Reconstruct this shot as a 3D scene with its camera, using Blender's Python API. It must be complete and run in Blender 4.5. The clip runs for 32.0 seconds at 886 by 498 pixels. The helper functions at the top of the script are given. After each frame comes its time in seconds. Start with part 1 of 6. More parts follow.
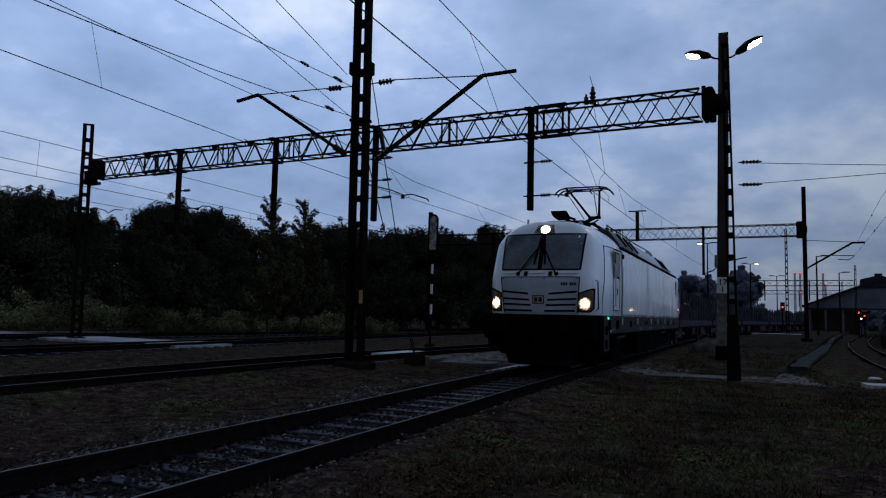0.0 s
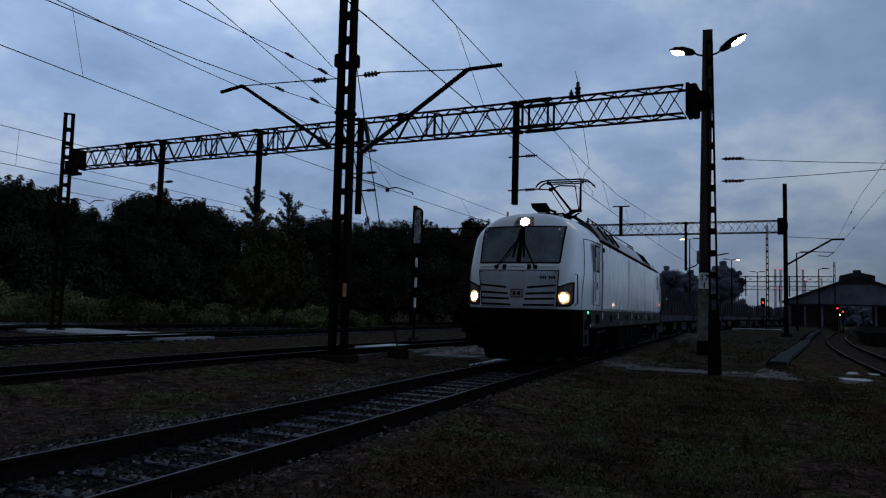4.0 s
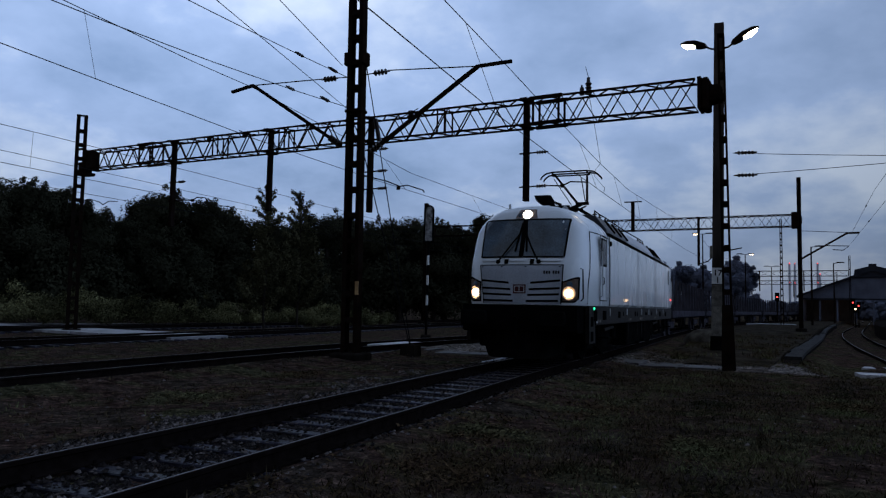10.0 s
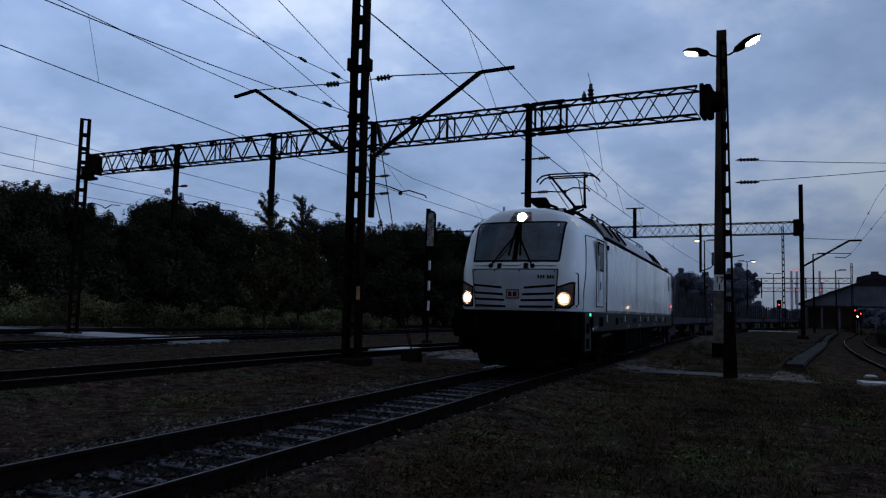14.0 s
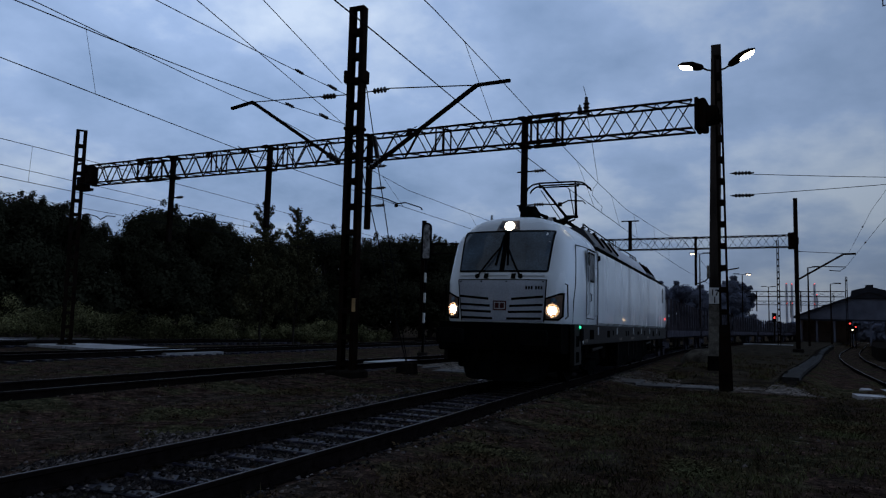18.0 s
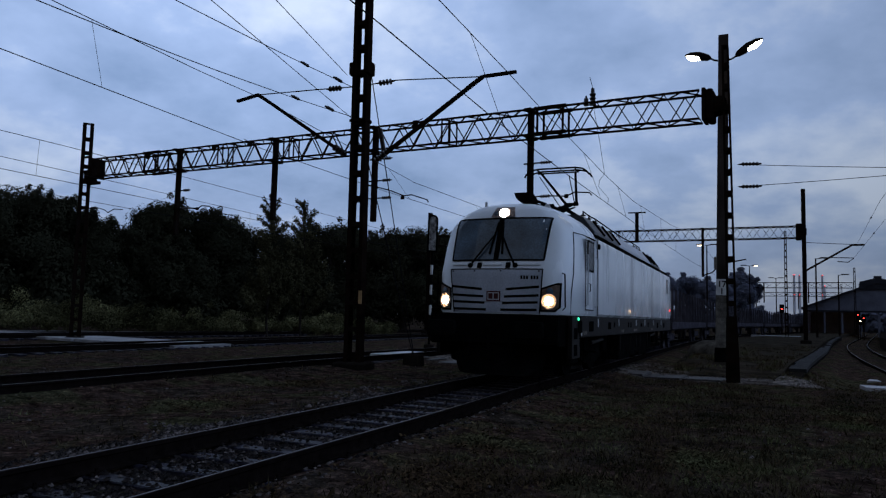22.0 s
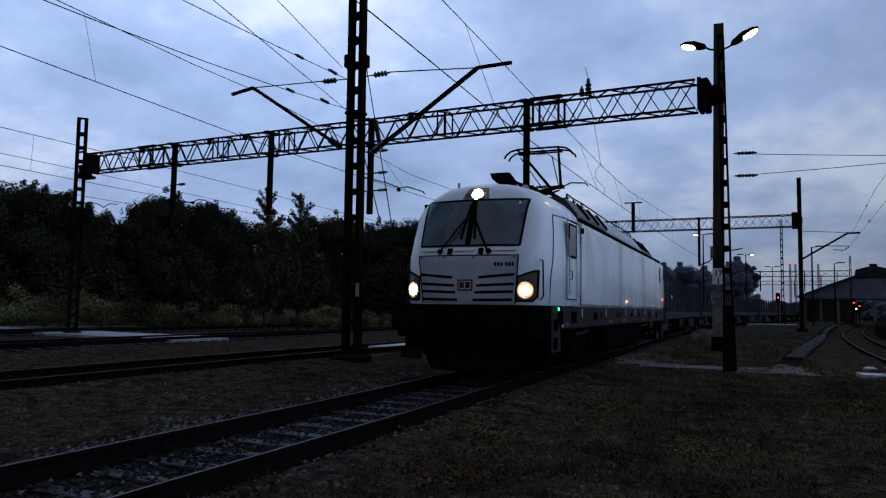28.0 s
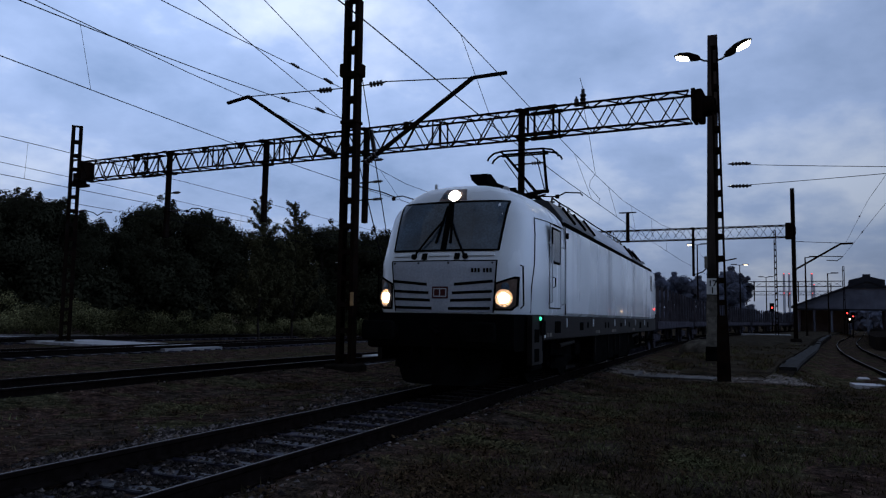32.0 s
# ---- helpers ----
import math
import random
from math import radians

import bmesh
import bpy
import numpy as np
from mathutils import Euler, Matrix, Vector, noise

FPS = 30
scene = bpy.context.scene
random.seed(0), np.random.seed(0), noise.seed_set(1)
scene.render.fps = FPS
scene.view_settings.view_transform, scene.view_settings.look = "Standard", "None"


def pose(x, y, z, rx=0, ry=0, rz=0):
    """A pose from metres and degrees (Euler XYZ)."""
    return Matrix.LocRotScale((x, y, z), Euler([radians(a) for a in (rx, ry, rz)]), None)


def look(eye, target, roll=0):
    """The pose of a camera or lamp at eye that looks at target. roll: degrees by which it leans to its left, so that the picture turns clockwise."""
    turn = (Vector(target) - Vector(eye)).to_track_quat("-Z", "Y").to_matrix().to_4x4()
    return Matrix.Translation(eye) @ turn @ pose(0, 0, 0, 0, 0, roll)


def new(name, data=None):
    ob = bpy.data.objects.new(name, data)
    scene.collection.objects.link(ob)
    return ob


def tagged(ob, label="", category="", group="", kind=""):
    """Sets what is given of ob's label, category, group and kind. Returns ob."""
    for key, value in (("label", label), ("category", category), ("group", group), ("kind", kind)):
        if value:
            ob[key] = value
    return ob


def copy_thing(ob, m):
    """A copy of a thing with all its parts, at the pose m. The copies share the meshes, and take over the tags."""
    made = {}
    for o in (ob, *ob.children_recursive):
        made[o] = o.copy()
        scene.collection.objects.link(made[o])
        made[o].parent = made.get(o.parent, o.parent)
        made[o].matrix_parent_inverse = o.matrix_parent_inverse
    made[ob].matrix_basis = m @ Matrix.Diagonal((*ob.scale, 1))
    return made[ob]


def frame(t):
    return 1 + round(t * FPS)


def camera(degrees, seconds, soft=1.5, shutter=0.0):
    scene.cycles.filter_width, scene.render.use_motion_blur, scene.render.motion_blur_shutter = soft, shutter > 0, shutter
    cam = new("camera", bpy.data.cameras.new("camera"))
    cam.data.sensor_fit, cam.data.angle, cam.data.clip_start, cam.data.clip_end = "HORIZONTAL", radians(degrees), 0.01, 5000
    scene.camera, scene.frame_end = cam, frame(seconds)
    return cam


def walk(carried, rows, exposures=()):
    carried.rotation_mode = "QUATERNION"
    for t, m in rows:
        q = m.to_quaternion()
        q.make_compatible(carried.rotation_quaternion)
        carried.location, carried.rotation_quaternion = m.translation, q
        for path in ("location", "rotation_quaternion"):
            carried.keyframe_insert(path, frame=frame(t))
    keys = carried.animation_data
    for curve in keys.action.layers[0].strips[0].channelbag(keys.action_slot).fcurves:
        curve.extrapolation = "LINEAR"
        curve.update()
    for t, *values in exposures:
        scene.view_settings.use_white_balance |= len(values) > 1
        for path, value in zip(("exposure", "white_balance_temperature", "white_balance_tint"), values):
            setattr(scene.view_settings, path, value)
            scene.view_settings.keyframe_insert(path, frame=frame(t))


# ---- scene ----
cam = camera(63.0, 32.0, soft=1.25)
EYE = 1.292
PATH = [
    (0, 23.48, 5.17, 1.23),
    (0.5, 23.61, 5.09, 0.83),
    (1, 23.30, 5.10, 1.21),
    (1.5, 21.68, 5.82, 1.43),
    (2, 21.79, 5.98, 1.59),
    (2.5, 21.78, 5.88, 1.54),
    (3, 21.15, 5.27, 1.70),
    (3.5, 21.71, 4.95, 1.92),
    (4, 22.22, 4.70, 1.55),
    (4.5, 22.75, 4.56, 1.31),
    (6.5, 22.86, 4.99, 1.17),
    (7, 22.56, 4.55, 1.14),
    (7.5, 22.63, 4.58, 1.07),
    (8, 22.59, 3.97, 0.98),
    (8.5, 22.21, 4.42, 1.13),
    (9, 22.13, 4.50, 0.86),
    (9.5, 22.40, 4.58, 0.88),
    (10, 23.13, 4.47, 1.10),
    (10.5, 23.15, 4.60, 0.80),
    (11, 23.01, 4.77, 0.35),
    (11.5, 23.02, 5.35, 0.20),
    (12, 23.29, 5.15, 0.51),
    (12.5, 23.38, 4.73, 0.85),
    (13, 23.05, 4.89, 1.31),
    (13.5, 23.31, 5.15, 1.17),
    (14, 23.27, 4.90, 1.41),
    (14.5, 22.89, 4.79, 1.38),
    (16.5, 22.88, 4.87, 0.95),
    (17, 22.95, 4.86, 0.99),
    (17.5, 23.15, 5.07, 1.11),
    (18, 22.96, 5.87, 1.56),
    (18.5, 22.27, 6.08, 1.35),
    (19, 21.62, 6.46, 1.52),
    (19.5, 21.88, 6.09, 1.54),
    (20, 21.84, 5.64, 1.24),
    (20.5, 22.19, 5.49, 1.31),
    (21, 23.27, 5.26, 1.54),
    (21.5, 23.50, 4.93, 1.47),
    (22, 23.44, 5.23, 1.45),
    (22.5, 23.26, 5.09, 1.68),
    (23, 23.24, 5.23, 1.91),
    (23.5, 22.72, 4.99, 1.78),
    (24, 22.89, 5.00, 1.28),
    (24.5, 23.40, 4.90, 0.96),
    (25, 23.16, 4.82, 0.76),
    (25.5, 22.99, 4.90, 0.83),
    (27.5, 23.08, 4.53, 0.91),
    (28, 23.17, 4.59, 0.90),
    (28.5, 22.99, 4.57, 0.84),
    (29, 22.93, 4.70, 0.84),
    (29.5, 23.21, 4.80, 1.02),
    (30, 22.98, 4.77, 0.94),
    (30.5, 22.88, 4.75, 0.95),
    (31, 22.90, 5.15, 1.05),
    (31.5, 22.91, 5.32, 1.24),
    (32, 22.77, 5.33, 1.04),
]
# Exposure of the camera: seconds, stops, kelvin, tint
EXPOSURES = [
    (0, -0.09, 6500, 10), (1.2, -0.1, 6500, 10), (2.0, -0.36, 6480, 7), (2.8, -0.43, 7300, 0), (3.4, -0.39, 7300, 0), (4.2, -0.15, 6550, 7),
    (7, -0.1, 6500, 9), (8, 0.02, 6500, 9), (11, -0.02, 6500, 9), (12, -0.17, 6500, 9), (13, -0.05, 6500, 9), (14, -0.1, 6500, 9),
    (17.4, -0.12, 6450, 9), (18.6, -0.34, 6850, 3), (19.4, -0.43, 7200, 0), (20.6, -0.4, 7400, 0), (21.8, -0.04, 6600, 10),
    (23, -0.02, 6500, 10), (24, -0.11, 6450, 10), (25, 0.0, 6500, 11), (28, 0.18, 6600, 12), (31, 0.16, 6600, 12), (32, 0.12, 6550, 12),
]
walk(cam, [(t, pose(0, 0, EYE, 90 + pitch, 0, yaw) @ pose(0, 0, 0, 0, 0, roll)) for t, yaw, pitch, roll in PATH], EXPOSURES)


# ---- sky: heavy dusk overcast, lighter towards the horizon ----
def sky():
    world = bpy.data.worlds.new("sky")
    world.use_nodes = True
    scene.world = world
    n, l = world.node_tree.nodes, world.node_tree.links
    n.clear()
    out, bg = n.new("ShaderNodeOutputWorld"), n.new("ShaderNodeBackground")
    tex = n.new("ShaderNodeTexSky")
    tex.sky_type, tex.sun_disc = "NISHITA", False
    tex.sun_elevation, tex.sun_rotation = radians(4), radians(200)
    co = n.new("ShaderNodeTexCoord")
    sep = n.new("ShaderNodeSeparateXYZ")
    l.new(co.outputs["Generated"], sep.inputs[0])
    # clouds lie on a flat layer: directions are divided by their height
    lift = n.new("ShaderNodeMath"); lift.operation = "ADD"; lift.inputs[1].default_value = 0.42
    up = n.new("ShaderNodeMath"); up.operation = "MAXIMUM"; up.inputs[1].default_value = 0.0
    l.new(sep.outputs["Z"], up.inputs[0]); l.new(up.outputs[0], lift.inputs[0])
    flat = n.new("ShaderNodeVectorMath"); flat.operation = "DIVIDE"
    three = n.new("ShaderNodeCombineXYZ")
    for k in range(3):
        l.new(lift.outputs[0], three.inputs[k])
    l.new(co.outputs["Generated"], flat.inputs[0]); l.new(three.outputs[0], flat.inputs[1])
    drift = n.new("ShaderNodeVectorMath"); drift.operation = "ADD"; drift.inputs[1].default_value = CLOUD_DRIFT
    l.new(flat.outputs[0], drift.inputs[0])
    big, small = n.new("ShaderNodeTexNoise"), n.new("ShaderNodeTexNoise")
    for tx, sc, de, ro in ((big, 2.1, 5, 0.52), (small, 6.5, 6, 0.58)):
        tx.inputs["Scale"].default_value, tx.inputs["Detail"].default_value, tx.inputs["Roughness"].default_value = sc, de, ro
        l.new(drift.outputs[0], tx.inputs["Vector"])
    mixn = n.new("ShaderNodeMix"); mixn.inputs[0].default_value = 0.28
    l.new(big.outputs["Fac"], mixn.inputs[2]); l.new(small.outputs["Fac"], mixn.inputs[3])
    ramp = n.new("ShaderNodeValToRGB")
    e = ramp.color_ramp.elements
    e[0].position, e[0].color = 0.34, SKY_LOW
    e[1].position, e[1].color = 0.625, SKY_HIGH
    mid = e.new(0.5); mid.color = SKY_MID
    l.new(mixn.outputs[0], ramp.inputs[0])
    # a thick cloud deck overhead; the last light stands ahead and to the left
    dome = n.new("ShaderNodeValToRGB")
    el = dome.color_ramp.elements
    el[0].position, el[1].position = 0.0, 1.0
    for k, (at, v) in enumerate(DOME):
        q = el[0] if k == 0 else el[1] if k == 1 else el.new(at)
        q.position, q.color = at, (v, v, v, 1)
    l.new(up.outputs[0], dome.inputs[0])
    back = n.new("ShaderNodeMapRange")
    for k, v in zip(("From Min", "From Max", "To Min", "To Max"), (-0.7, 0.5, SKY_BEHIND, 1.0)):
        back.inputs[k].default_value = v
    l.new(sep.outputs["Y"], back.inputs["Value"])
    front = n.new("ShaderNodeMath"); front.operation = "MULTIPLY"
    l.new(dome.outputs[0], front.inputs[0]); l.new(back.outputs[0], front.inputs[1])
    side = n.new("ShaderNodeVectorMath"); side.operation = "DOT_PRODUCT"; side.inputs[1].default_value = (-0.93, 0.37, 0.0)
    l.new(co.outputs["Generated"], side.inputs[0])
    turn = n.new("ShaderNodeMapRange")
    turn.inputs["From Min"].default_value = -1.0
    l.new(side.outputs["Value"], turn.inputs["Value"])
    west = n.new("ShaderNodeValToRGB")
    el = west.color_ramp.elements
    for k, (at, v) in enumerate(SIDE_LIGHT):
        q = el[0] if k == 0 else el[1] if k == 1 else el.new(at)
        q.position, q.color = at, (v, v, v, 1)
    l.new(turn.outputs[0], west.inputs[0])
    both = n.new("ShaderNodeMath"); both.operation = "MULTIPLY"
    l.new(front.outputs[0], both.inputs[0]); l.new(west.outputs[0], both.inputs[1])
    mul = n.new("ShaderNodeVectorMath"); mul.operation = "SCALE"
    l.new(ramp.outputs[0], mul.inputs[0]); l.new(both.outputs[0], mul.inputs["Scale"])
    thin = n.new("ShaderNodeVectorMath"); thin.operation = "SCALE"; thin.inputs["Scale"].default_value = 0.008
    l.new(tex.outputs[0], thin.inputs[0])
    add = n.new("ShaderNodeVectorMath"); add.operation = "ADD"
    l.new(mul.outputs[0], add.inputs[0]); l.new(thin.outputs[0], add.inputs[1])
    l.new(add.outputs[0], bg.inputs["Color"]); bg.inputs["Strength"].default_value = SKY_STRENGTH
    l.new(bg.outputs[0], out.inputs["Surface"])


SIDE_LIGHT = [(0.0, 2.3), (1.0, 1.32), (0.3, 2.3), (0.48, 1.45), (0.6, 0.86), (0.7, 1.05), (0.93, 1.46)]
CLOUD_DRIFT = (3.7, 1.3, 0.4)
SKY_LOW, SKY_MID, SKY_HIGH = (0.165, 0.25, 0.43, 1), (0.26, 0.36, 0.585, 1), (0.46, 0.548, 0.72, 1)
DOME, SKY_BEHIND, SKY_STRENGTH = [(0.0, 0.44), (1.0, 0.36), (0.07, 0.6), (0.14, 0.745), (0.26, 0.985), (0.42, 1.06), (0.55, 0.98)], 0.24, 1.05
sky()
dusk = new("sun", bpy.data.lights.new("sun", "SUN"))
dusk.data.energy, dusk.data.angle, dusk.data.color = 0.05, radians(40), (0.85, 0.92, 1.0)
dusk.matrix_basis = look((-3, -9, 10), (0, 0, 0))


# ---- materials ----
def material(name, colour, rough=0.6, metal=0.0, vary=0.25, scale=6.0, fine=60.0, bump=0.15, second=None, spots=0.5, coat=0.0, random_piece=0.0, rough_vary=0.12, streak=0.0, spec=0.5, island=0.0):
    m = bpy.data.materials.new(name)
    m.use_nodes = True
    n, l = m.node_tree.nodes, m.node_tree.links
    b = n["Principled BSDF"]
    co = n.new("ShaderNodeTexCoord")
    large, grain = n.new("ShaderNodeTexNoise"), n.new("ShaderNodeTexNoise")
    src = co.outputs["Object"]
    if streak:
        mp = n.new("ShaderNodeMapping"); mp.inputs["Scale"].default_value = (1, 1, streak)
        l.new(src, mp.inputs[0]); src = mp.outputs[0]
    for tx, sc, de in ((large, scale, 5), (grain, fine, 3)):
        tx.inputs["Scale"].default_value, tx.inputs["Detail"].default_value = sc, de
        l.new(src if tx is large else co.outputs["Object"], tx.inputs["Vector"])
    c0 = tuple(max(0, v * (1 - vary)) for v in colour) + (1,)
    c1 = tuple(min(1, v * (1 + vary)) for v in colour) + (1,)
    ramp = n.new("ShaderNodeValToRGB")
    ramp.color_ramp.elements[0].position, ramp.color_ramp.elements[1].position = 0.33, 0.67
    ramp.color_ramp.elements[0].color, ramp.color_ramp.elements[1].color = c0, c1
    if second:
        el = ramp.color_ramp.elements.new(spots); el.color = tuple(second) + (1,)
    l.new(large.outputs["Fac"], ramp.inputs[0])
    mix = n.new("ShaderNodeMix"); mix.data_type = "RGBA"; mix.blend_type = "MULTIPLY"; mix.inputs[0].default_value = 1.0
    gr = n.new("ShaderNodeMapRange")
    for k, v in zip(("From Min", "From Max", "To Min", "To Max"), (0.3, 0.7, 1 - vary * 0.6, 1 + vary * 0.6)):
        gr.inputs[k].default_value = v
    l.new(grain.outputs["Fac"], gr.inputs["Value"])
    l.new(ramp.outputs[0], mix.inputs[6]); l.new(gr.outputs[0], mix.inputs[7])
    col = mix.outputs[2]
    if random_piece:
        info, rr = n.new("ShaderNodeObjectInfo"), n.new("ShaderNodeMapRange")
        rr.inputs["To Min"].default_value, rr.inputs["To Max"].default_value = 1 - random_piece, 1 + random_piece
        l.new(info.outputs["Random"], rr.inputs["Value"])
        m2 = n.new("ShaderNodeMix"); m2.data_type = "RGBA"; m2.blend_type = "MULTIPLY"; m2.inputs[0].default_value = 1.0
        l.new(col, m2.inputs[6]); l.new(rr.outputs[0], m2.inputs[7]); col = m2.outputs[2]
    if island:
        geo, ri = n.new("ShaderNodeNewGeometry"), n.new("ShaderNodeMapRange")
        ri.inputs["To Min"].default_value, ri.inputs["To Max"].default_value = 1 - island, 1 + island
        l.new(geo.outputs["Random Per Island"], ri.inputs["Value"])
        m3 = n.new("ShaderNodeMix"); m3.data_type = "RGBA"; m3.blend_type = "MULTIPLY"; m3.inputs[0].default_value = 1.0
        l.new(col, m3.inputs[6]); l.new(ri.outputs[0], m3.inputs[7]); col = m3.outputs[2]
    l.new(col, b.inputs["Base Color"])
    rg = n.new("ShaderNodeMapRange")
    rg.inputs["To Min"].default_value, rg.inputs["To Max"].default_value = max(0.03, rough - rough_vary), min(1, rough + rough_vary)
    l.new(large.outputs["Fac"], rg.inputs["Value"]); l.new(rg.outputs[0], b.inputs["Roughness"])
    b.inputs["Metallic"].default_value, b.inputs["Coat Weight"].default_value = metal, coat
    b.inputs["Specular IOR Level"].default_value = spec
    if bump:
        bp = n.new("ShaderNodeBump"); bp.inputs["Strength"].default_value = bump; bp.inputs["Distance"].default_value = 0.02
        l.new(grain.outputs["Fac"], bp.inputs["Height"]); l.new(bp.outputs[0], b.inputs["Normal"])
    return m


def glowing(name, colour, strength):
    m = bpy.data.materials.new(name)
    m.use_nodes = True
    b = m.node_tree.nodes["Principled BSDF"]
    b.inputs["Base Color"].default_value = (*colour, 1)
    b.inputs["Emission Color"].default_value, b.inputs["Emission Strength"].default_value = (*colour, 1), strength
    return m


STEEL_DARK = material("painted mast steel", (0.009, 0.007, 0.006), 0.6, 0.0, 0.4, 3, 40, 0.2, second=(0.012, 0.007, 0.005), spec=0.0)
RAIL_TOP = material("worn rail steel", (0.07, 0.058, 0.055), 0.42, 1.0, 0.2, 4, 80, 0.05)
RAIL_RUST = material("rusty rail web", (0.008, 0.006, 0.0055), 0.75, 0.0, 0.4, 8, 90, 0.3, spec=0.0)
SLEEPER = material("wet concrete sleeper", (0.020, 0.018, 0.027), 0.45, 0.0, 0.75, 5, 50, 0.3, random_piece=0.45, spec=0.11)
BALLAST = material("wet ballast stone", (0.017, 0.0135, 0.0125), 0.6, 0.0, 0.6, 9, 40, 0.3, spec=0.03, island=0.9)
CONCRETE = material("weathered concrete", (0.015, 0.0122, 0.0102), 0.8, 0.0, 0.4, 2.5, 45, 0.3, streak=0.3, spec=0.0)
SLAB = material("worn concrete slab", (0.058, 0.052, 0.048), 0.6, 0.0, 0.6, 2.2, 40, 0.3, random_piece=0.35, spec=0.1)
WET_SLAB = material("pale rain-wet concrete slab", (0.27, 0.26, 0.265), 0.45, 0.0, 0.45, 0.9, 30, 0.1, random_piece=0.25, spec=0.3)
KERB_STONE = material("mossy kerb concrete", (0.0165, 0.015, 0.014), 0.8, 0.0, 0.7, 1.6, 40, 0.5, random_piece=0.25, spec=0.05)
TURF = material("dark damp turf", (0.031, 0.029, 0.021), 0.85, 0.0, 0.6, 1.3, 24, 0.5, second=(0.034, 0.026, 0.02), spec=0.0)
HEAP = material("dusty rubble", (0.062, 0.056, 0.047), 0.9, 0.0, 0.5, 2.5, 22, 0.6, spec=0.0)
# Pale blue-grey leaves carry the distance haze in their base colour.
LEAF_FAR = material("far foliage with haze in its colour", (0.115, 0.124, 0.165), 0.8, 0.0, 0.25, 0.5, 6, 0.0, spec=0.0, island=0.15)
LEAF_YOUNG = material("olive poplar foliage", (0.052, 0.048, 0.025), 0.8, 0.0, 0.4, 0.9, 9, 0.0, spec=0.0, island=0.4)
# White greyed down: the weaker light on the front is in this colour.
HOOD_SHADE = material("streaky white hood paint greyed for shade", (0.36, 0.385, 0.43), 0.38, 0.0, 0.22, 1.3, 30, 0.03, coat=0.15, streak=0.35)
WHITE = material("white locomotive paint", (0.62, 0.64, 0.65), 0.35, 0.0, 0.05, 0.8, 60, 0.02, coat=0.3, streak=0.25)
GREY_WHITE = material("light grey paint", (0.42, 0.43, 0.44), 0.4, 0.0, 0.08, 1.5, 50, 0.03, coat=0.2)
# Near black, well below common black paint.
NEAR_BLACK = material("near-black underframe paint", (0.0045, 0.0045, 0.0045), 0.65, 0.0, 0.4, 3, 40, 0.2, spec=0.0)
SKIRT = material("brownish grey frame paint", (0.0145, 0.0120, 0.0108), 0.6, 0.0, 0.35, 3, 40, 0.1, spec=0.05)
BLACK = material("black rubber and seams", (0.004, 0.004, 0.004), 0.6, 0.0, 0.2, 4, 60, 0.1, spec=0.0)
ROOF_PALE = material("blue-grey roof hatch paint", (0.38, 0.4, 0.44), 0.5, 0.0, 0.15, 1.2, 40, 0.05, spec=0.3)
ROOF_GREY = material("dark roof equipment grey", (0.024, 0.026, 0.03), 0.5, 0.0, 0.2, 2, 40, 0.1, spec=0.25)
# Part of the mirrored sky is put into the glass's blue base.
GLASS_DARK = material("dark cab glass with sky blue painted in", (0.042, 0.066, 0.09), 0.06, 0.0, 0.5, 1.5, 30, 0.0, rough_vary=0.02, spec=0.6)
SIDE_GLASS = material("grey door window glass", (0.02, 0.024, 0.028), 0.1, 0.0, 0.2, 2, 30, 0.0, spec=0.4)
# The brown holds the headlight's glow on its housing.
HOUSING_LIT = material("lamp housing with lamp glow in its brown", (0.11, 0.072, 0.054), 0.35, 0.0, 0.3, 4, 40, 0.0, spec=0.12)
TOP_HOUSING = material("grey-brown lamp housing", (0.13, 0.105, 0.1), 0.4, 0.0, 0.2, 4, 40, 0.0, spec=0.2)
RED = material("red enamel", (0.062, 0.012, 0.012), 0.4, 0.0, 0.1, 4, 60, 0.02, spec=0.2)
FLAKED = material("flaked dirty white enamel", (0.2, 0.195, 0.19), 0.7, 0.0, 0.9, 5, 40, 0.2, spec=0.1)
PANEL_WHITE = material("faded white board", (0.6, 0.59, 0.56), 0.6, 0.0, 0.15, 5, 60, 0.1)
ORANGE = material("orange marker plate", (0.34, 0.2, 0.08), 0.5, 0.0, 0.3, 6, 60, 0.05)
PORCELAIN = material("brown porcelain insulator", (0.02, 0.012, 0.01), 0.3, 0.0, 0.2, 8, 60, 0.02, spec=0.3)
WIRE = material("weathered copper wire", (0.015, 0.015, 0.017), 0.6, 0.0, 0.2, 5, 60, 0.0, spec=0.0)
LEAF = material("dark summer foliage", (0.0285, 0.0285, 0.0175), 0.8, 0.0, 0.3, 0.35, 9, 0.0, spec=0.0, island=0.15)
LEAF_HEDGE = material("pale hedge foliage", (0.088, 0.084, 0.04), 0.75, 0.0, 0.85, 0.45, 9, 0.0, spec=0.0, island=0.4)
BARK = material("grey brown bark", (0.03, 0.024, 0.02), 0.9, 0.0, 0.3, 3, 30, 0.4, spec=0.0)
GRASS = material("short autumn grass", (0.056, 0.060, 0.026), 0.8, 0.0, 0.65, 0.9, 25, 0.0, second=(0.058, 0.040, 0.024), spec=0.0, island=0.5)
SHED = material("dark shed cladding", (0.12, 0.128, 0.165), 0.8, 0.0, 0.25, 0.6, 10, 0.1, spec=0.0)
SHED_ROOF = material("dark felt roof", (0.03, 0.031, 0.038), 0.85, 0.0, 0.25, 0.5, 8, 0.1, spec=0.0)
POLE_CONCRETE = material("rain-streaked brown concrete", (0.036, 0.029, 0.025), 0.8, 0.0, 0.5, 2.5, 45, 0.3, streak=0.2, spec=0.0)
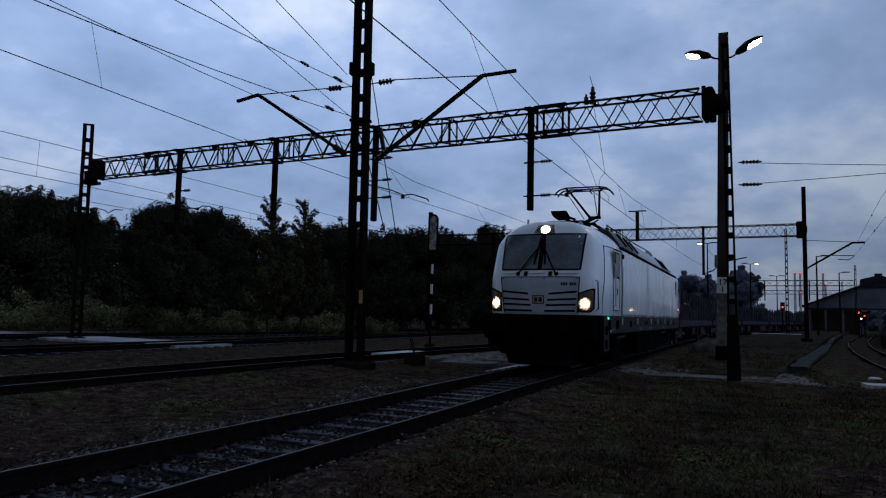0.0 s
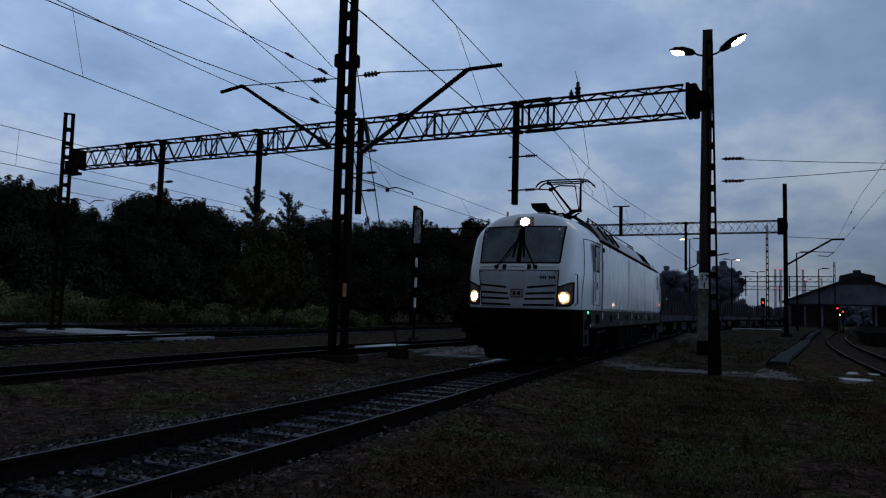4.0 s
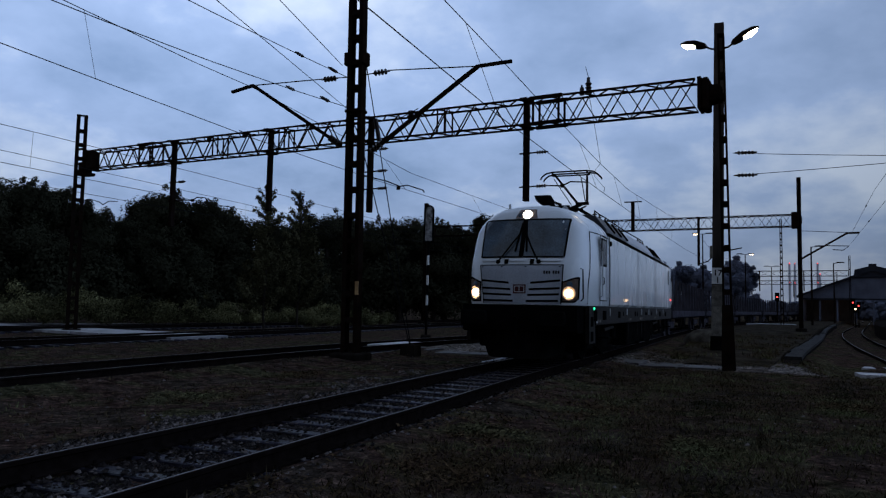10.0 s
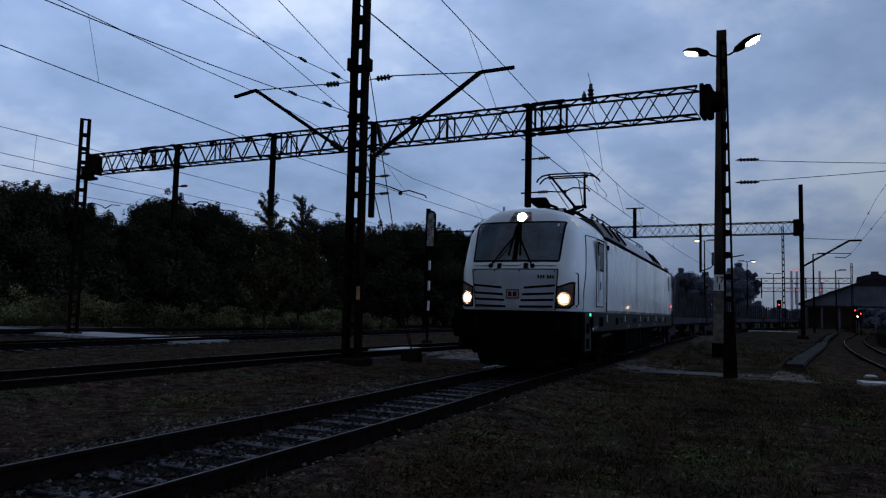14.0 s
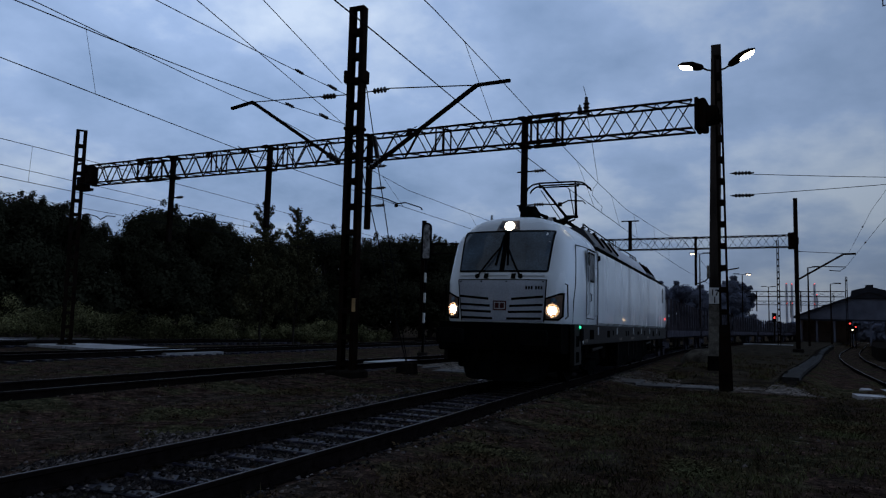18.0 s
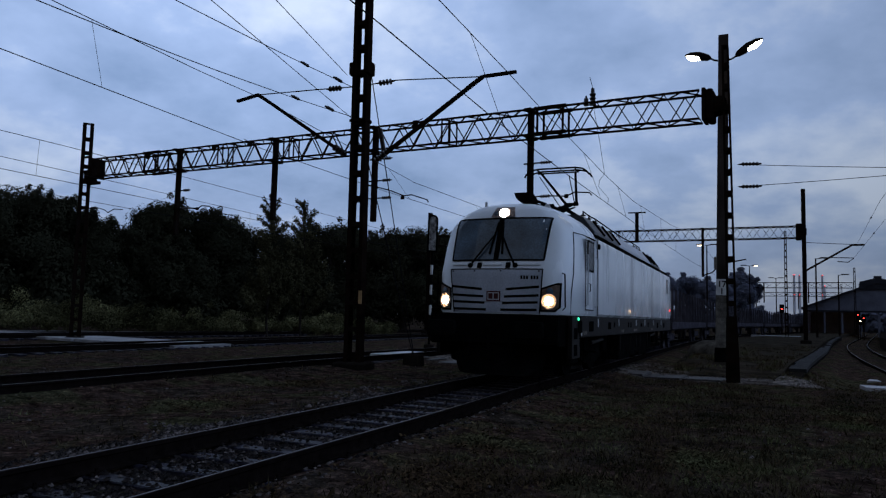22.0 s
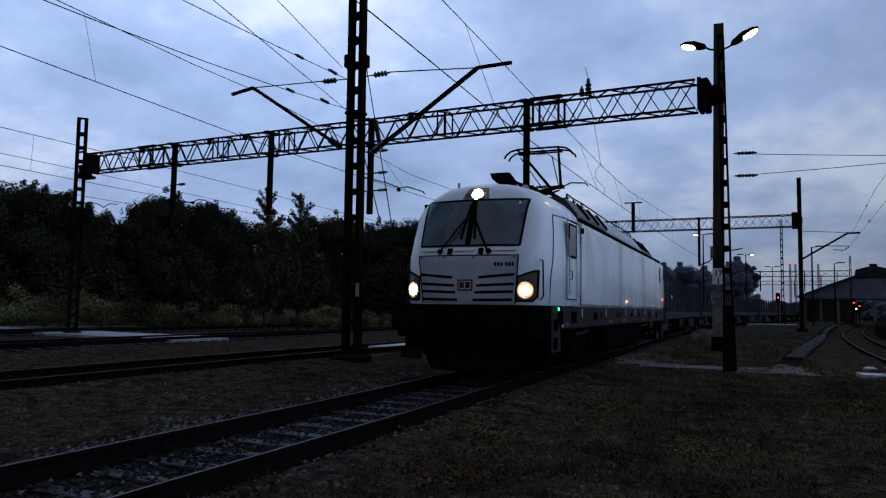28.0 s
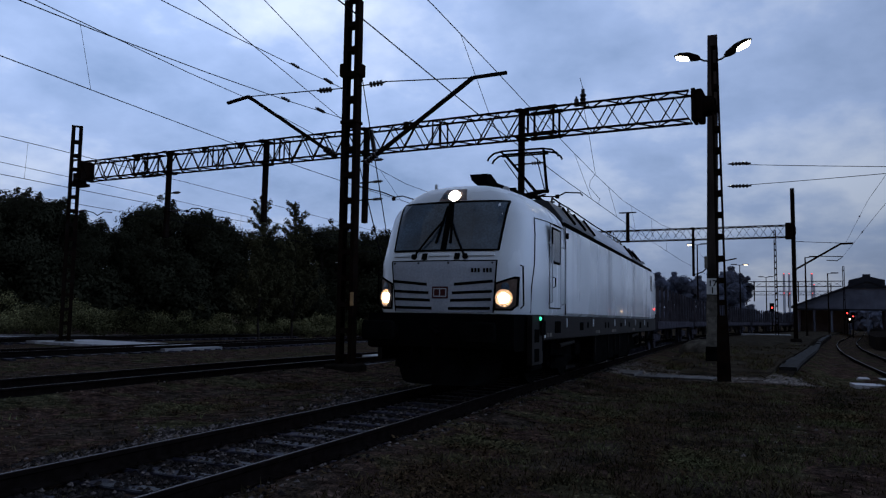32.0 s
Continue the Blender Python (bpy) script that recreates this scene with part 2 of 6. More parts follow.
POLE_PALE = material("flaking pale pole paint", (0.13, 0.115, 0.095), 0.8, 0.0, 0.5, 5, 40, 0.3, spec=0.1)
LAMP_BOWL = material("amber lamp bowl", (0.55, 0.38, 0.28), 0.3, 0.0, 0.1, 4, 40, 0.0, spec=0.3)
PALE_STONE = material("pale gravel stone", (0.075, 0.062, 0.057), 0.7, 0.0, 0.5, 9, 40, 0.2, spec=0.05, island=0.9)
WEED = material("low weeds and fallen leaves", (0.05, 0.05, 0.024), 0.8, 0.0, 0.6, 0.8, 14, 0.0, second=(0.062, 0.038, 0.021), spec=0.0, island=0.6)
# Concrete lightened so that its colour holds the far haze.
STACK = material("chimney concrete paled for haze", (0.55, 0.56, 0.6), 0.8, 0.0, 0.15, 0.1, 3, 0.0, spec=0.1)
WAGON = material("dull wagon steel", (0.05, 0.046, 0.055), 0.7, 0.0, 0.35, 2, 30, 0.2, spec=0.0)
HEADLIGHT = glowing("headlight", (1.0, 0.78, 0.52), 18)
TOPLIGHT = glowing("top headlight", (1.0, 0.88, 0.72), 12)
LAMP_GLOW = glowing("lamp glass", (1.0, 0.88, 0.62), 9)
GREEN_GLOW = glowing("green indicator lamp", (0.05, 0.9, 0.45), 1.6)
RED_GLOW = glowing("red signal lamp", (1.0, 0.06, 0.05), 2.6)
WARM_GLOW = glowing("warm far lamp", (1.0, 0.75, 0.5), 5)


def ground_material():
    """Dirt, gravel and thin grass in patches."""
    m = bpy.data.materials.new("yard ground")
    m.use_nodes = True
    n, l = m.node_tree.nodes, m.node_tree.links
    b = n["Principled BSDF"]
    co = n.new("ShaderNodeTexCoord")
    def tex(sc, de, kind="ShaderNodeTexNoise"):
        t = n.new(kind); t.inputs["Scale"].default_value = sc
        if kind == "ShaderNodeTexNoise":
            t.inputs["Detail"].default_value = de
        l.new(co.outputs["Object"], t.inputs["Vector"])
        return t
    patch, mott, grain = tex(0.8, 7), tex(3.4, 7), tex(42, 5)
    vor, peb = tex(22, 0, "ShaderNodeTexVoronoi"), tex(17, 0, "ShaderNodeTexVoronoi")
    r1 = n.new("ShaderNodeValToRGB")
    e = r1.color_ramp.elements
    e[0].position, e[0].color = 0.40, (0.031, 0.024, 0.019, 1)
    e[1].position, e[1].color = 0.64, (0.032, 0.0305, 0.0175, 1)
    x = e.new(0.50); x.color = (0.038, 0.0235, 0.019, 1)
    x = e.new(0.57); x.color = (0.038, 0.0335, 0.0195, 1)
    l.new(patch.outputs["Fac"], r1.inputs[0])
    # trodden pale dirt along the walkway and up to the platform
    sep, wob = n.new("ShaderNodeSeparateXYZ"), tex(0.7, 6)
    l.new(co.outputs["Object"], sep.inputs[0])
    def ramp(src, a, b, lo=0.0, hi=1.0):
        q = n.new("ShaderNodeMapRange"); q.interpolation_type = "SMOOTHSTEP"
        for k, v in zip(("From Min", "From Max", "To Min", "To Max"), (a, b, lo, hi)):
            q.inputs[k].default_value = v
        l.new(src, q.inputs["Value"])
        return q.outputs[0]
    def times(a, b):
        q = n.new("ShaderNodeMath"); q.operation = "MULTIPLY"
        l.new(a, q.inputs[0]); l.new(b, q.inputs[1])
        return q.outputs[0]
    path = times(times(ramp(sep.outputs["Y"], 19.9, 20.6), ramp(sep.outputs["Y"], 22.0, 27.0, 1.0, 0.0)), times(ramp(sep.outputs["X"], -4.4, -3.2), ramp(sep.outputs["X"], 3.0, 5.0, 1.0, 0.0)))
    other = times(times(ramp(sep.outputs["Y"], 21.5, 23.5), ramp(sep.outputs["Y"], 28.0, 37.0, 1.0, 0.0)), times(ramp(sep.outputs["X"], -14.0, -12.0), ramp(sep.outputs["X"], -7.2, -6.2, 1.0, 0.0)))
    most = n.new("ShaderNodeMath"); most.operation = "MAXIMUM"
    path = times(path, ramp(wob.outputs["Fac"], 0.34, 0.52))
    other = times(other, ramp(wob.outputs["Fac"], 0.28, 0.46))
    l.new(path, most.inputs[0]); l.new(other, most.inputs[1]); path = most.outputs[0]
    pm = n.new("ShaderNodeMix"); pm.data_type = "RGBA"; pm.inputs[7].default_value = (0.128, 0.114, 0.104, 1)
    l.new(path, pm.inputs[0]); l.new(r1.outputs[0], pm.inputs[6])
    r2 = n.new("ShaderNodeMapRange")
    for k, v in zip(("From Min", "From Max", "To Min", "To Max"), (0.3, 0.7, 0.36, 1.75)):
        r2.inputs[k].default_value = v
    l.new(mott.outputs["Fac"], r2.inputs["Value"])
    r3 = n.new("ShaderNodeMapRange")
    for k, v in zip(("From Min", "From Max", "To Min", "To Max"), (0.3, 0.72, 0.45, 1.7)):
        r3.inputs[k].default_value = v
    l.new(grain.outputs["Fac"], r3.inputs["Value"])
    # small stones trodden into the earth, few of them pale
    r4 = n.new("ShaderNodeValToRGB")
    e = r4.color_ramp.elements
    e[0].position, e[0].color = 0.0, (0.55, 0.55, 0.55, 1)
    e[1].position, e[1].color = 1.0, (2.4, 2.2, 2.1, 1)
    x = e.new(0.6); x.color = (1.0, 1.0, 1.0, 1)
    x = e.new(0.86); x.color = (1.3, 1.25, 1.2, 1)
    one = n.new("ShaderNodeSeparateColor")
    l.new(peb.outputs["Color"], one.inputs[0]); l.new(one.outputs[0], r4.inputs[0])
    col = pm.outputs[2]
    for other in (r2, r3, r4):
        mx = n.new("ShaderNodeMix"); mx.data_type = "RGBA"; mx.blend_type = "MULTIPLY"; mx.inputs[0].default_value = 1
        l.new(col, mx.inputs[6]); l.new(other.outputs[0], mx.inputs[7]); col = mx.outputs[2]
    l.new(col, b.inputs["Base Color"])
    b.inputs["Roughness"].default_value = 0.85
    b.inputs["Specular IOR Level"].default_value = 0.0
    bp = n.new("ShaderNodeBump"); bp.inputs["Strength"].default_value = 0.5; bp.inputs["Distance"].default_value = 0.03
    ad = n.new("ShaderNodeMath"); ad.operation = "ADD"
    l.new(grain.outputs["Fac"], ad.inputs[0]); l.new(vor.outputs["Distance"], ad.inputs[1])
    l.new(ad.outputs[0], bp.inputs["Height"]); l.new(bp.outputs[0], b.inputs["Normal"])
    return m


GROUND = ground_material()


# ---- mesh building ----
class Geo:
    """Vertices and faces of one part."""

    def __init__(self):
        self.v, self.f = [], []

    def add(self, vs, fs):
        k = len(self.v)
        self.v += [tuple(p) for p in vs]
        self.f += [tuple(i + k for i in q) for q in fs]
        return self

    def box(self, x0, x1, y0, y1, z0, z1, b=0.0):
        """A box with its edges taken off by b."""
        if b <= 0:
            vs = [(x, y, z) for z in (z0, z1) for x, y in ((x0, y0), (x1, y0), (x1, y1), (x0, y1))]
            return self.add(vs, [(3, 2, 1, 0), (4, 5, 6, 7), (0, 1, 5, 4), (1, 2, 6, 5), (2, 3, 7, 6), (3, 0, 4, 7)])
        rings = []
        for z, i in ((z0, b), (z0 + b, 0), (z1 - b, 0), (z1, b)):
            a0, a1, c0, c1 = x0 + i, x1 - i, y0 + i, y1 - i
            rings.append([(a0 + b, c0, z), (a1 - b, c0, z), (a1, c0 + b, z), (a1, c1 - b, z), (a1 - b, c1, z), (a0 + b, c1, z), (a0, c1 - b, z), (a0, c0 + b, z)])
        return self.loft(rings)

    def loft(self, rings, closed=True, caps=True):
        k, n = len(self.v), len(rings[0])
        for r in rings:
            self.v += [tuple(p) for p in r]
        for a in range(len(rings) - 1):
            for i in range(n if closed else n - 1):
                j = (i + 1) % n
                self.f.append((k + a * n + i, k + a * n + j, k + (a + 1) * n + j, k + (a + 1) * n + i))
        if caps and closed:
            self.f.append(tuple(k + i for i in reversed(range(n))))
            self.f.append(tuple(k + (len(rings) - 1) * n + i for i in range(n)))
        return self

    def bar(self, p, q, w, h=None, up=(0, 0, 1)):
        """A rectangular bar from p to q."""
        p, q = Vector(p), Vector(q)
        d = (q - p).normalized()
        u = Vector(up)
        if abs(d.dot(u)) > 0.98:
            u = Vector((0, 1, 0))
        s = d.cross(u).normalized() * (w / 2)
        t = s.cross(d).normalized() * ((h or w) / 2)
        return self.loft([[c + s + t, c - s + t, c - s - t, c + s - t] for c in (p, q)])

    def tube(self, pts, r, n=8, r1=None):
        """A round tube through points."""
        pts = [Vector(p) for p in pts]
        rings = []
        for i, c in enumerate(pts):
            d = (pts[min(i + 1, len(pts) - 1)] - pts[max(i - 1, 0)]).normalized()
            u = Vector((0, 0, 1)) if abs(d.z) < 0.95 else Vector((0, 1, 0))
            s = d.cross(u).normalized()
            t = s.cross(d)
            rad = r if r1 is None else r + (r1 - r) * i / (len(pts) - 1)
            rings.append([c + (s * math.cos(a) + t * math.sin(a)) * rad for a in (math.tau * k / n for k in range(n))])
        return self.loft(rings)

    def turned(self, p, axis, profile, n=12):
        """A turned body: profile of (distance along axis, radius)."""
        p, d = Vector(p), Vector(axis).normalized()
        u = Vector((0, 0, 1)) if abs(d.z) < 0.9 else Vector((0, 1, 0))
        s = d.cross(u).normalized()
        t = s.cross(d)
        return self.loft([[p + d * a + (s * math.cos(w) + t * math.sin(w)) * max(r, 1e-4) for w in (math.tau * k / n for k in range(n))] for a, r in profile])

    def mesh(self, name, mats, smooth=None):
        me = bpy.data.meshes.new(name)
        me.from_pydata(self.v, [], self.f)
        for m in mats if isinstance(mats, (list, tuple)) else [mats]:
            me.materials.append(m)
        me.update()
        if smooth:
            bm = bmesh.new(); bm.from_mesh(me); bmesh.ops.recalc_face_normals(bm, faces=bm.faces); bm.to_mesh(me); bm.free()
            me.polygons.foreach_set("use_smooth", [True] * len(me.polygons))
            me.set_sharp_from_angle(angle=radians(smooth))
        return me


def part(name, geo, mat, parent=None, label="", smooth=None):
    ob = new(name, geo.mesh(name, mat, smooth) if isinstance(geo, Geo) else geo)
    if parent:
        ob.parent = parent
    if label:
        tagged(ob, label)
    return ob


def thing(name, m, label, category, group="", kind=""):
    ob = new(name)
    ob.matrix_basis = m
    ob.empty_display_size = 0.2
    return tagged(ob, label, category, group, kind)



# ---- the lie of the land ----
TRACK_X = -4.765


def main_x(y):
    """Middle of the main track: straight under the locomotive, then a slow curve."""
    d = min(max(0.0, y - 38.0), 62.0)
    return TRACK_X + d * d / 700 + max(0.0, y - 100.0) * 0.177


def second_x(y):
    d = min(max(0.0, y - 12.0), 14.5)
    return -11.85 + 0.004 * d * d + max(0.0, y - 26.5) * 0.116


def station_x(y):
    """Middle of the low track that bends away to the shed."""
    d = min(max(0.0, y - 22.0), 63.0)
    return 5.25 + d * d / 900 + max(0.0, y - 85.0) * 0.14


def third_x(y):
    return -21.2 + 0.02 * (y - 34)


def fourth_x(y):
    return -29.6 + 0.12 * (y - 24)


KERB = [(0.95, 21.0), (2.05, 31.0), (3.45, 43.0), (5.3, 62.0), (7.9, 85.0), (14.3, 130.0), (21.5, 182.0)]


def kerb_x(y):
    for (xa, ya), (xb, yb) in zip(KERB, KERB[1:]):
        if y <= yb:
            return xa + (xb - xa) * (y - ya) / (yb - ya)
    return KERB[-1][0] + (y - KERB[-1][1]) * 0.14


def smooth(a, b, v):
    v = min(1, max(0, (v - a) / (b - a)))
    return v * v * (3 - 2 * v)


def dip(y):
    """The main track sinks a little towards its near end."""
    return -0.027 * (1 - smooth(8.5, 13.0, y))


def ground_z(x, y):
    z = -0.25 + 0.05 * noise.noise((x * 0.25, y * 0.25, 0)) + 0.025 * noise.noise((x * 1.3, y * 1.3, 4))
    low = smooth(19, 24, y) * smooth(-0.2, 1.6, x - kerb_x(max(21, y)) + 0.2)
    z -= 0.42 * low
    # ballast shoulders under the tracks
    for f, top in ((main_x, -0.2), (second_x, -0.2), (station_x, -0.6)):
        d = abs(x - f(y))
        w = 1 - smooth(1.1, 2.2, d)
        top += dip(y) if f is main_x else 0.0
        z = z * (1 - w) + (top - 0.012 + 0.09 * smooth(0.84, 1.0, d) + 0.02 * noise.noise((x * 3, y * 3, 2))) * w
    z += 0.55 * smooth(-37, -42, x) * (1 - smooth(60, 90, y))
    return z


def stations(lo, hi, near, fine, grow):
    out, v, s = [near], near, fine
    while v < hi:
        v += s; s *= grow; out.append(v)
    v, s = near, fine
    while v > lo:
        v -= s; s *= grow; out.insert(0, v)
    return out


def build_ground():
    xs, ys = stations(-2500, 2500, -1.0, 0.22, 1.045), stations(-2500, 3500, 6.0, 0.25, 1.04)
    g = Geo()
    g.v = [(x, y, ground_z(x, y)) for y in ys for x in xs]
    n = len(xs)
    g.f = [(j * n + i, j * n + i + 1, (j + 1) * n + i + 1, (j + 1) * n + i) for j in range(len(ys) - 1) for i in range(n - 1)]
    me = g.mesh("ground", GROUND)
    me.polygons.foreach_set("use_smooth", [True] * len(me.polygons))
    tagged(new("ground", me), "damp brown yard ground with thin grass and gravel", "ground", kind="structure")


build_ground()


# ---- tracks ----
def rail_geo(f, off, y0, y1, z, part_top):
    """The running head, or foot and web, of one rail along x = f(y) + off."""
    head = [(-0.011, 0.001), (-0.009, 0.004), (0.009, 0.004), (0.011, 0.001), (0.011, -0.006), (-0.011, -0.006)]
    body = [(-0.036, -0.004), (-0.03, 0.001), (0.03, 0.001), (0.036, -0.004), (0.034, -0.036), (0.009, -0.05), (0.009, -0.135), (0.065, -0.155), (0.065, -0.17), (-0.065, -0.17), (-0.065, -0.155), (-0.009, -0.135), (-0.009, -0.05), (-0.034, -0.036)]
    rings, y = [], y0
    while y <= y1 + 1e-6:
        rings.append([(f(y) + off + a, y, z + b + (dip(y) if f is main_x else 0.0)) for a, b in (head if part_top else body)])
        y += 1.5 if y < 40 else 5
    return Geo().loft(rings)


def sleeper_mesh():
    """A concrete sleeper with sloping ends and a dip in its middle."""
    rings = []
    for x, w, h in ((-1.3, 0.12, -0.01), (-1.28, 0.13, 0.0), (-0.5, 0.13, 0.0), (-0.3, 0.12, -0.004), (0.3, 0.12, -0.004), (0.5, 0.13, 0.0), (1.28, 0.13, 0.0), (1.3, 0.12, -0.01)):
        rings.append([(x, -w, -0.2), (x, w, -0.2), (x, w - 0.02, h - 0.01), (x, w - 0.035, h), (x, -w + 0.035, h), (x, -w + 0.02, h - 0.01)])
    return Geo().loft(rings).mesh("sleeper", SLEEPER)


def fastening_mesh():
    g = Geo().box(-0.16, 0.16, -0.06, 0.06, 0, 0.014, 0.004)
    for x in (-0.115, 0.115):
        g.turned((x, 0, 0.01), (0, 0, 1), [(0, 0.028), (0.02, 0.028), (0.022, 0.018), (0.05, 0.018), (0.054, 0.012)], 6)
    return g.mesh("fastening", RAIL_RUST)


SLEEPER_MESH, FASTENING_MESH = sleeper_mesh(), fastening_mesh()


def build_track(f, y0, y1, z, label, sleepers_to, near_to=0.0):
    t = thing("railway_track", pose(0, 0, 0), label, "track", "yard tracks")
    for off in (-0.7535, 0.7535):
        r = part("rail", rail_geo(f, off, y0, y1, z, False), RAIL_RUST, t)
        part("rail_head", rail_geo(f, off, y0, y1, z, True), RAIL_TOP, r, "worn shiny rail head")
    y = y0 + 0.24
    while y < sleepers_to:
        s = part("sleeper", SLEEPER_MESH, None, t)
        slope = (f(y + 0.5) - f(y - 0.5))
        s.matrix_basis = pose(f(y), y, z - 0.175 + (dip(y) if f is main_x else 0.0), 0, random.uniform(-0.3, 0.3), -math.degrees(math.atan(slope)) + random.uniform(-0.7, 0.7))
        if y < near_to:
            for off in (-0.7535, 0.7535):
                c = part("fastening", FASTENING_MESH, None, s)
                c.matrix_basis = pose(off, 0, 0.0)
        y += 0.6
    return t


build_track(main_x, -8, 240, 0.0, "wet main railway track on dark sleepers with shiny worn rails", 62, 16)
build_track(second_x, -8, 72, 0.0, "siding track with shiny worn rails in dark gravel", 45)
build_track(third_x, -15, 90, -0.02, "far siding track with dull rails beside the hedge", 60)
build_track(fourth_x, -10, 90, 0.02, "outermost siding track with dull rails below the hedge", 40)
build_track(station_x, 6, 240, -0.45, "low station track bending away towards the shed", 80)


# ---- concrete walkway over the tracks ----
def build_walkway():
    w = thing("walkway", pose(0, 0, 0), "cracked wet concrete slab walkway across the tracks", "walkway", kind="structure")
    a, b = Vector((3.2, 20.4, 0)), Vector((-37.0, 24.0, 0))
    d = (b - a).normalized()
    turn = math.degrees(math.atan2(d.y, d.x))
    slabs = [Geo().box(-0.48, 0.48, -w, w, -0.1, 0.0, 0.015).mesh("slab", m) for m, w in ((SLAB, 0.55), (WET_SLAB, 1.2))]
    n = int((b - a).length / 1.0)
    for i in range(n):
        p = a + d * (i + 0.5)
        over = min(abs(p.x - f(p.y)) for f in (main_x, second_x, third_x, fourth_x))
        if over < 0.95 and over > 0.55 or p.x < -13.4:
            continue
        if -8.0 < p.x < -7.0:
            continue
        if p.x < -5.9:
            p.y += 0.9 if p.x < -8.0 else -1.95
            p.x += 0.0 if p.x < -8.0 else 0.2
        z = -0.03 if over < 0.6 else -0.19 + 0.1 * (1 - smooth(0.9, 2.2, over))
        if p.x > 0.9:
            z = -0.2 - 0.36 * smooth(0.9, 3.0, p.x)
        bright = -13.4 < p.x < -10.6 or -7.0 < p.x < -5.7
        if not bright and p.x > -5.7:
            # worn slabs, half covered by dirt
            if random.random() < 0.3:
                continue
            z -= 0.02
        s = part("slab", slabs[bright], None, w)
        z -= 0.0 if bright or p.x > -5.9 else 0.05
        s.matrix_basis = pose(p.x, p.y + random.uniform(-0.12, 0.12), z, random.uniform(-1.2, 1.2), random.uniform(-1.5, 1.5), turn + random.uniform(-3, 3))
    # wide wet crossing at the outer sidings and a narrow strip beside the last one
    broad = Geo().box(-0.495, 0.495, -1.5, 1.5, -0.12, 0.0, 0.006).mesh("slab", WET_SLAB)
    narrow = Geo().box(-0.495, 0.495, -0.45, 0.45, -0.12, 0.0, 0.006).mesh("slab", WET_SLAB)
    for (xa, ya), (xb, yb), me in (((-20.3, 22.95), (-38.5, 24.5), broad), ((-29.9, 34.0), (-37.2, 25.6), narrow)):
        a, b = Vector((xa, ya, 0)), Vector((xb, yb, 0))
        d = (b - a).normalized()
        for i in range(int((b - a).length)):
            p = a + d * (i + 0.5)
            s = part("slab", me, None, w)
            s.matrix_basis = pose(p.x, p.y + random.uniform(-0.15, 0.15), (-0.085 if p.x < -20.9 else -0.13) + random.uniform(-0.006, 0.006), 0, 0, math.degrees(math.atan2(d.y, d.x)))
    # last slabs beside the low station track
    for x, y, turned in ((3.50, 25.98, 4), (4.01, 28.89, -12)):
        s = part("slab", narrow, None, w)
        s.matrix_basis = pose(x, y, -0.56, 0, 0, turned)
    return w


build_walkway()


# ---- platform ----
def platform_z(y):
    return -0.2 + 0.15 * smooth(22.5, 28, y) + 0.1 * smooth(36, 60, y)


def build_platform():
    p = thing("platform", pose(0, 0, 0), "low grass-grown island platform with a light concrete kerb", "platform", kind="structure")
    ys = [21.8 + 1.2 * i for i in range(14)] + [40 + 5 * i for i in range(29)]
    g = Geo()
    rows = []
    for y in ys:
        xa, xb = main_x(y) + 2.1 + 0.6 * (1 - smooth(22, 30, y)), kerb_x(y) - 0.6
        z = platform_z(y)
        row = [(xa - 0.35, y, z - 0.35)] + [(xa + (xb - xa) * k / 7, y, z + 0.04 * noise.noise((xa + k, y * 0.7, 0)) - (0.1 if k == 0 else 0)) for k in range(8)] + [(xb, y, z - 0.6)]
        rows.append(row)
    g.loft(rows, closed=False, caps=False)
    part("turf", g, TURF, p, "dark turf", smooth=50)
    for y0, y1 in zip(ys, ys[1:]):
        n = max(1, round((y1 - y0) / 1.2))
        for k in range(n):
            a, b = y0 + (y1 - y0) * k / n + 0.01, y0 + (y1 - y0) * (k + 1) / n - 0.01
            if b > 90:
                continue
            k0, k1 = kerb_x(a), kerb_x(b)
            za, zb = platform_z(a) + 0.02, platform_z(b) + 0.02
            wide = random.uniform(0.44, 0.52) if a < 46 else 0.26
            if a < 25.0 or random.random() < 0.06:
                continue
            q = Geo().loft([[(k - wide, y, z - 0.12), (k, y, z - 0.12), (k, y, z - 0.02), (k - 0.02, y, z), (k - wide, y, z)] for k, y, z in ((k0, a, za), (k1, b, zb))])
            part("kerb_stone", q, KERB_STONE, p)
    wall = [[(kerb_x(y) - 0.5, y, platform_z(y) - 0.7), (kerb_x(y) - 0.06, y, platform_z(y) - 0.7), (kerb_x(y) - 0.06, y, platform_z(y) - 0.09), (kerb_x(y) - 0.5, y, platform_z(y) - 0.09)] for y in ys if y < 95]
    part("kerb_wall", Geo().loft(wall), CONCRETE, p, "dark damp kerb wall")
    part("edge_strip", Geo().box(-0.5, 4.1, 80.0, 82.0, -0.1, 0.08, 0.02), WET_SLAB, p, "pale concrete edge strip")


build_platform()


def build_heap():
    g = Geo()
    rings = []
    for k in range(9):
        r, z = 0.9 * math.cos(k / 8 * math.pi / 2) ** 0.9 + 0.02, 0.62 * math.sin(k / 8 * math.pi / 2)
        rings.append([((r * 1.1) * math.cos(a) * (1 + 0.12 * noise.noise((math.cos(a) * 2, math.sin(a) * 2, k * 0.4))), r * math.sin(a), z + 0.05 * noise.noise((math.cos(a) * 3, math.sin(a) * 3, k))) for a in (math.tau * i / 28 for i in range(28))])
    g.loft(rings)
    ob = part("earth_mound", g, HEAP, None, smooth=60)
    ob.matrix_basis = pose(-1.7, 33.0, -0.1)
    tagged(ob, "low pale mound of earth and rubble beside the track", "mound")


build_heap()


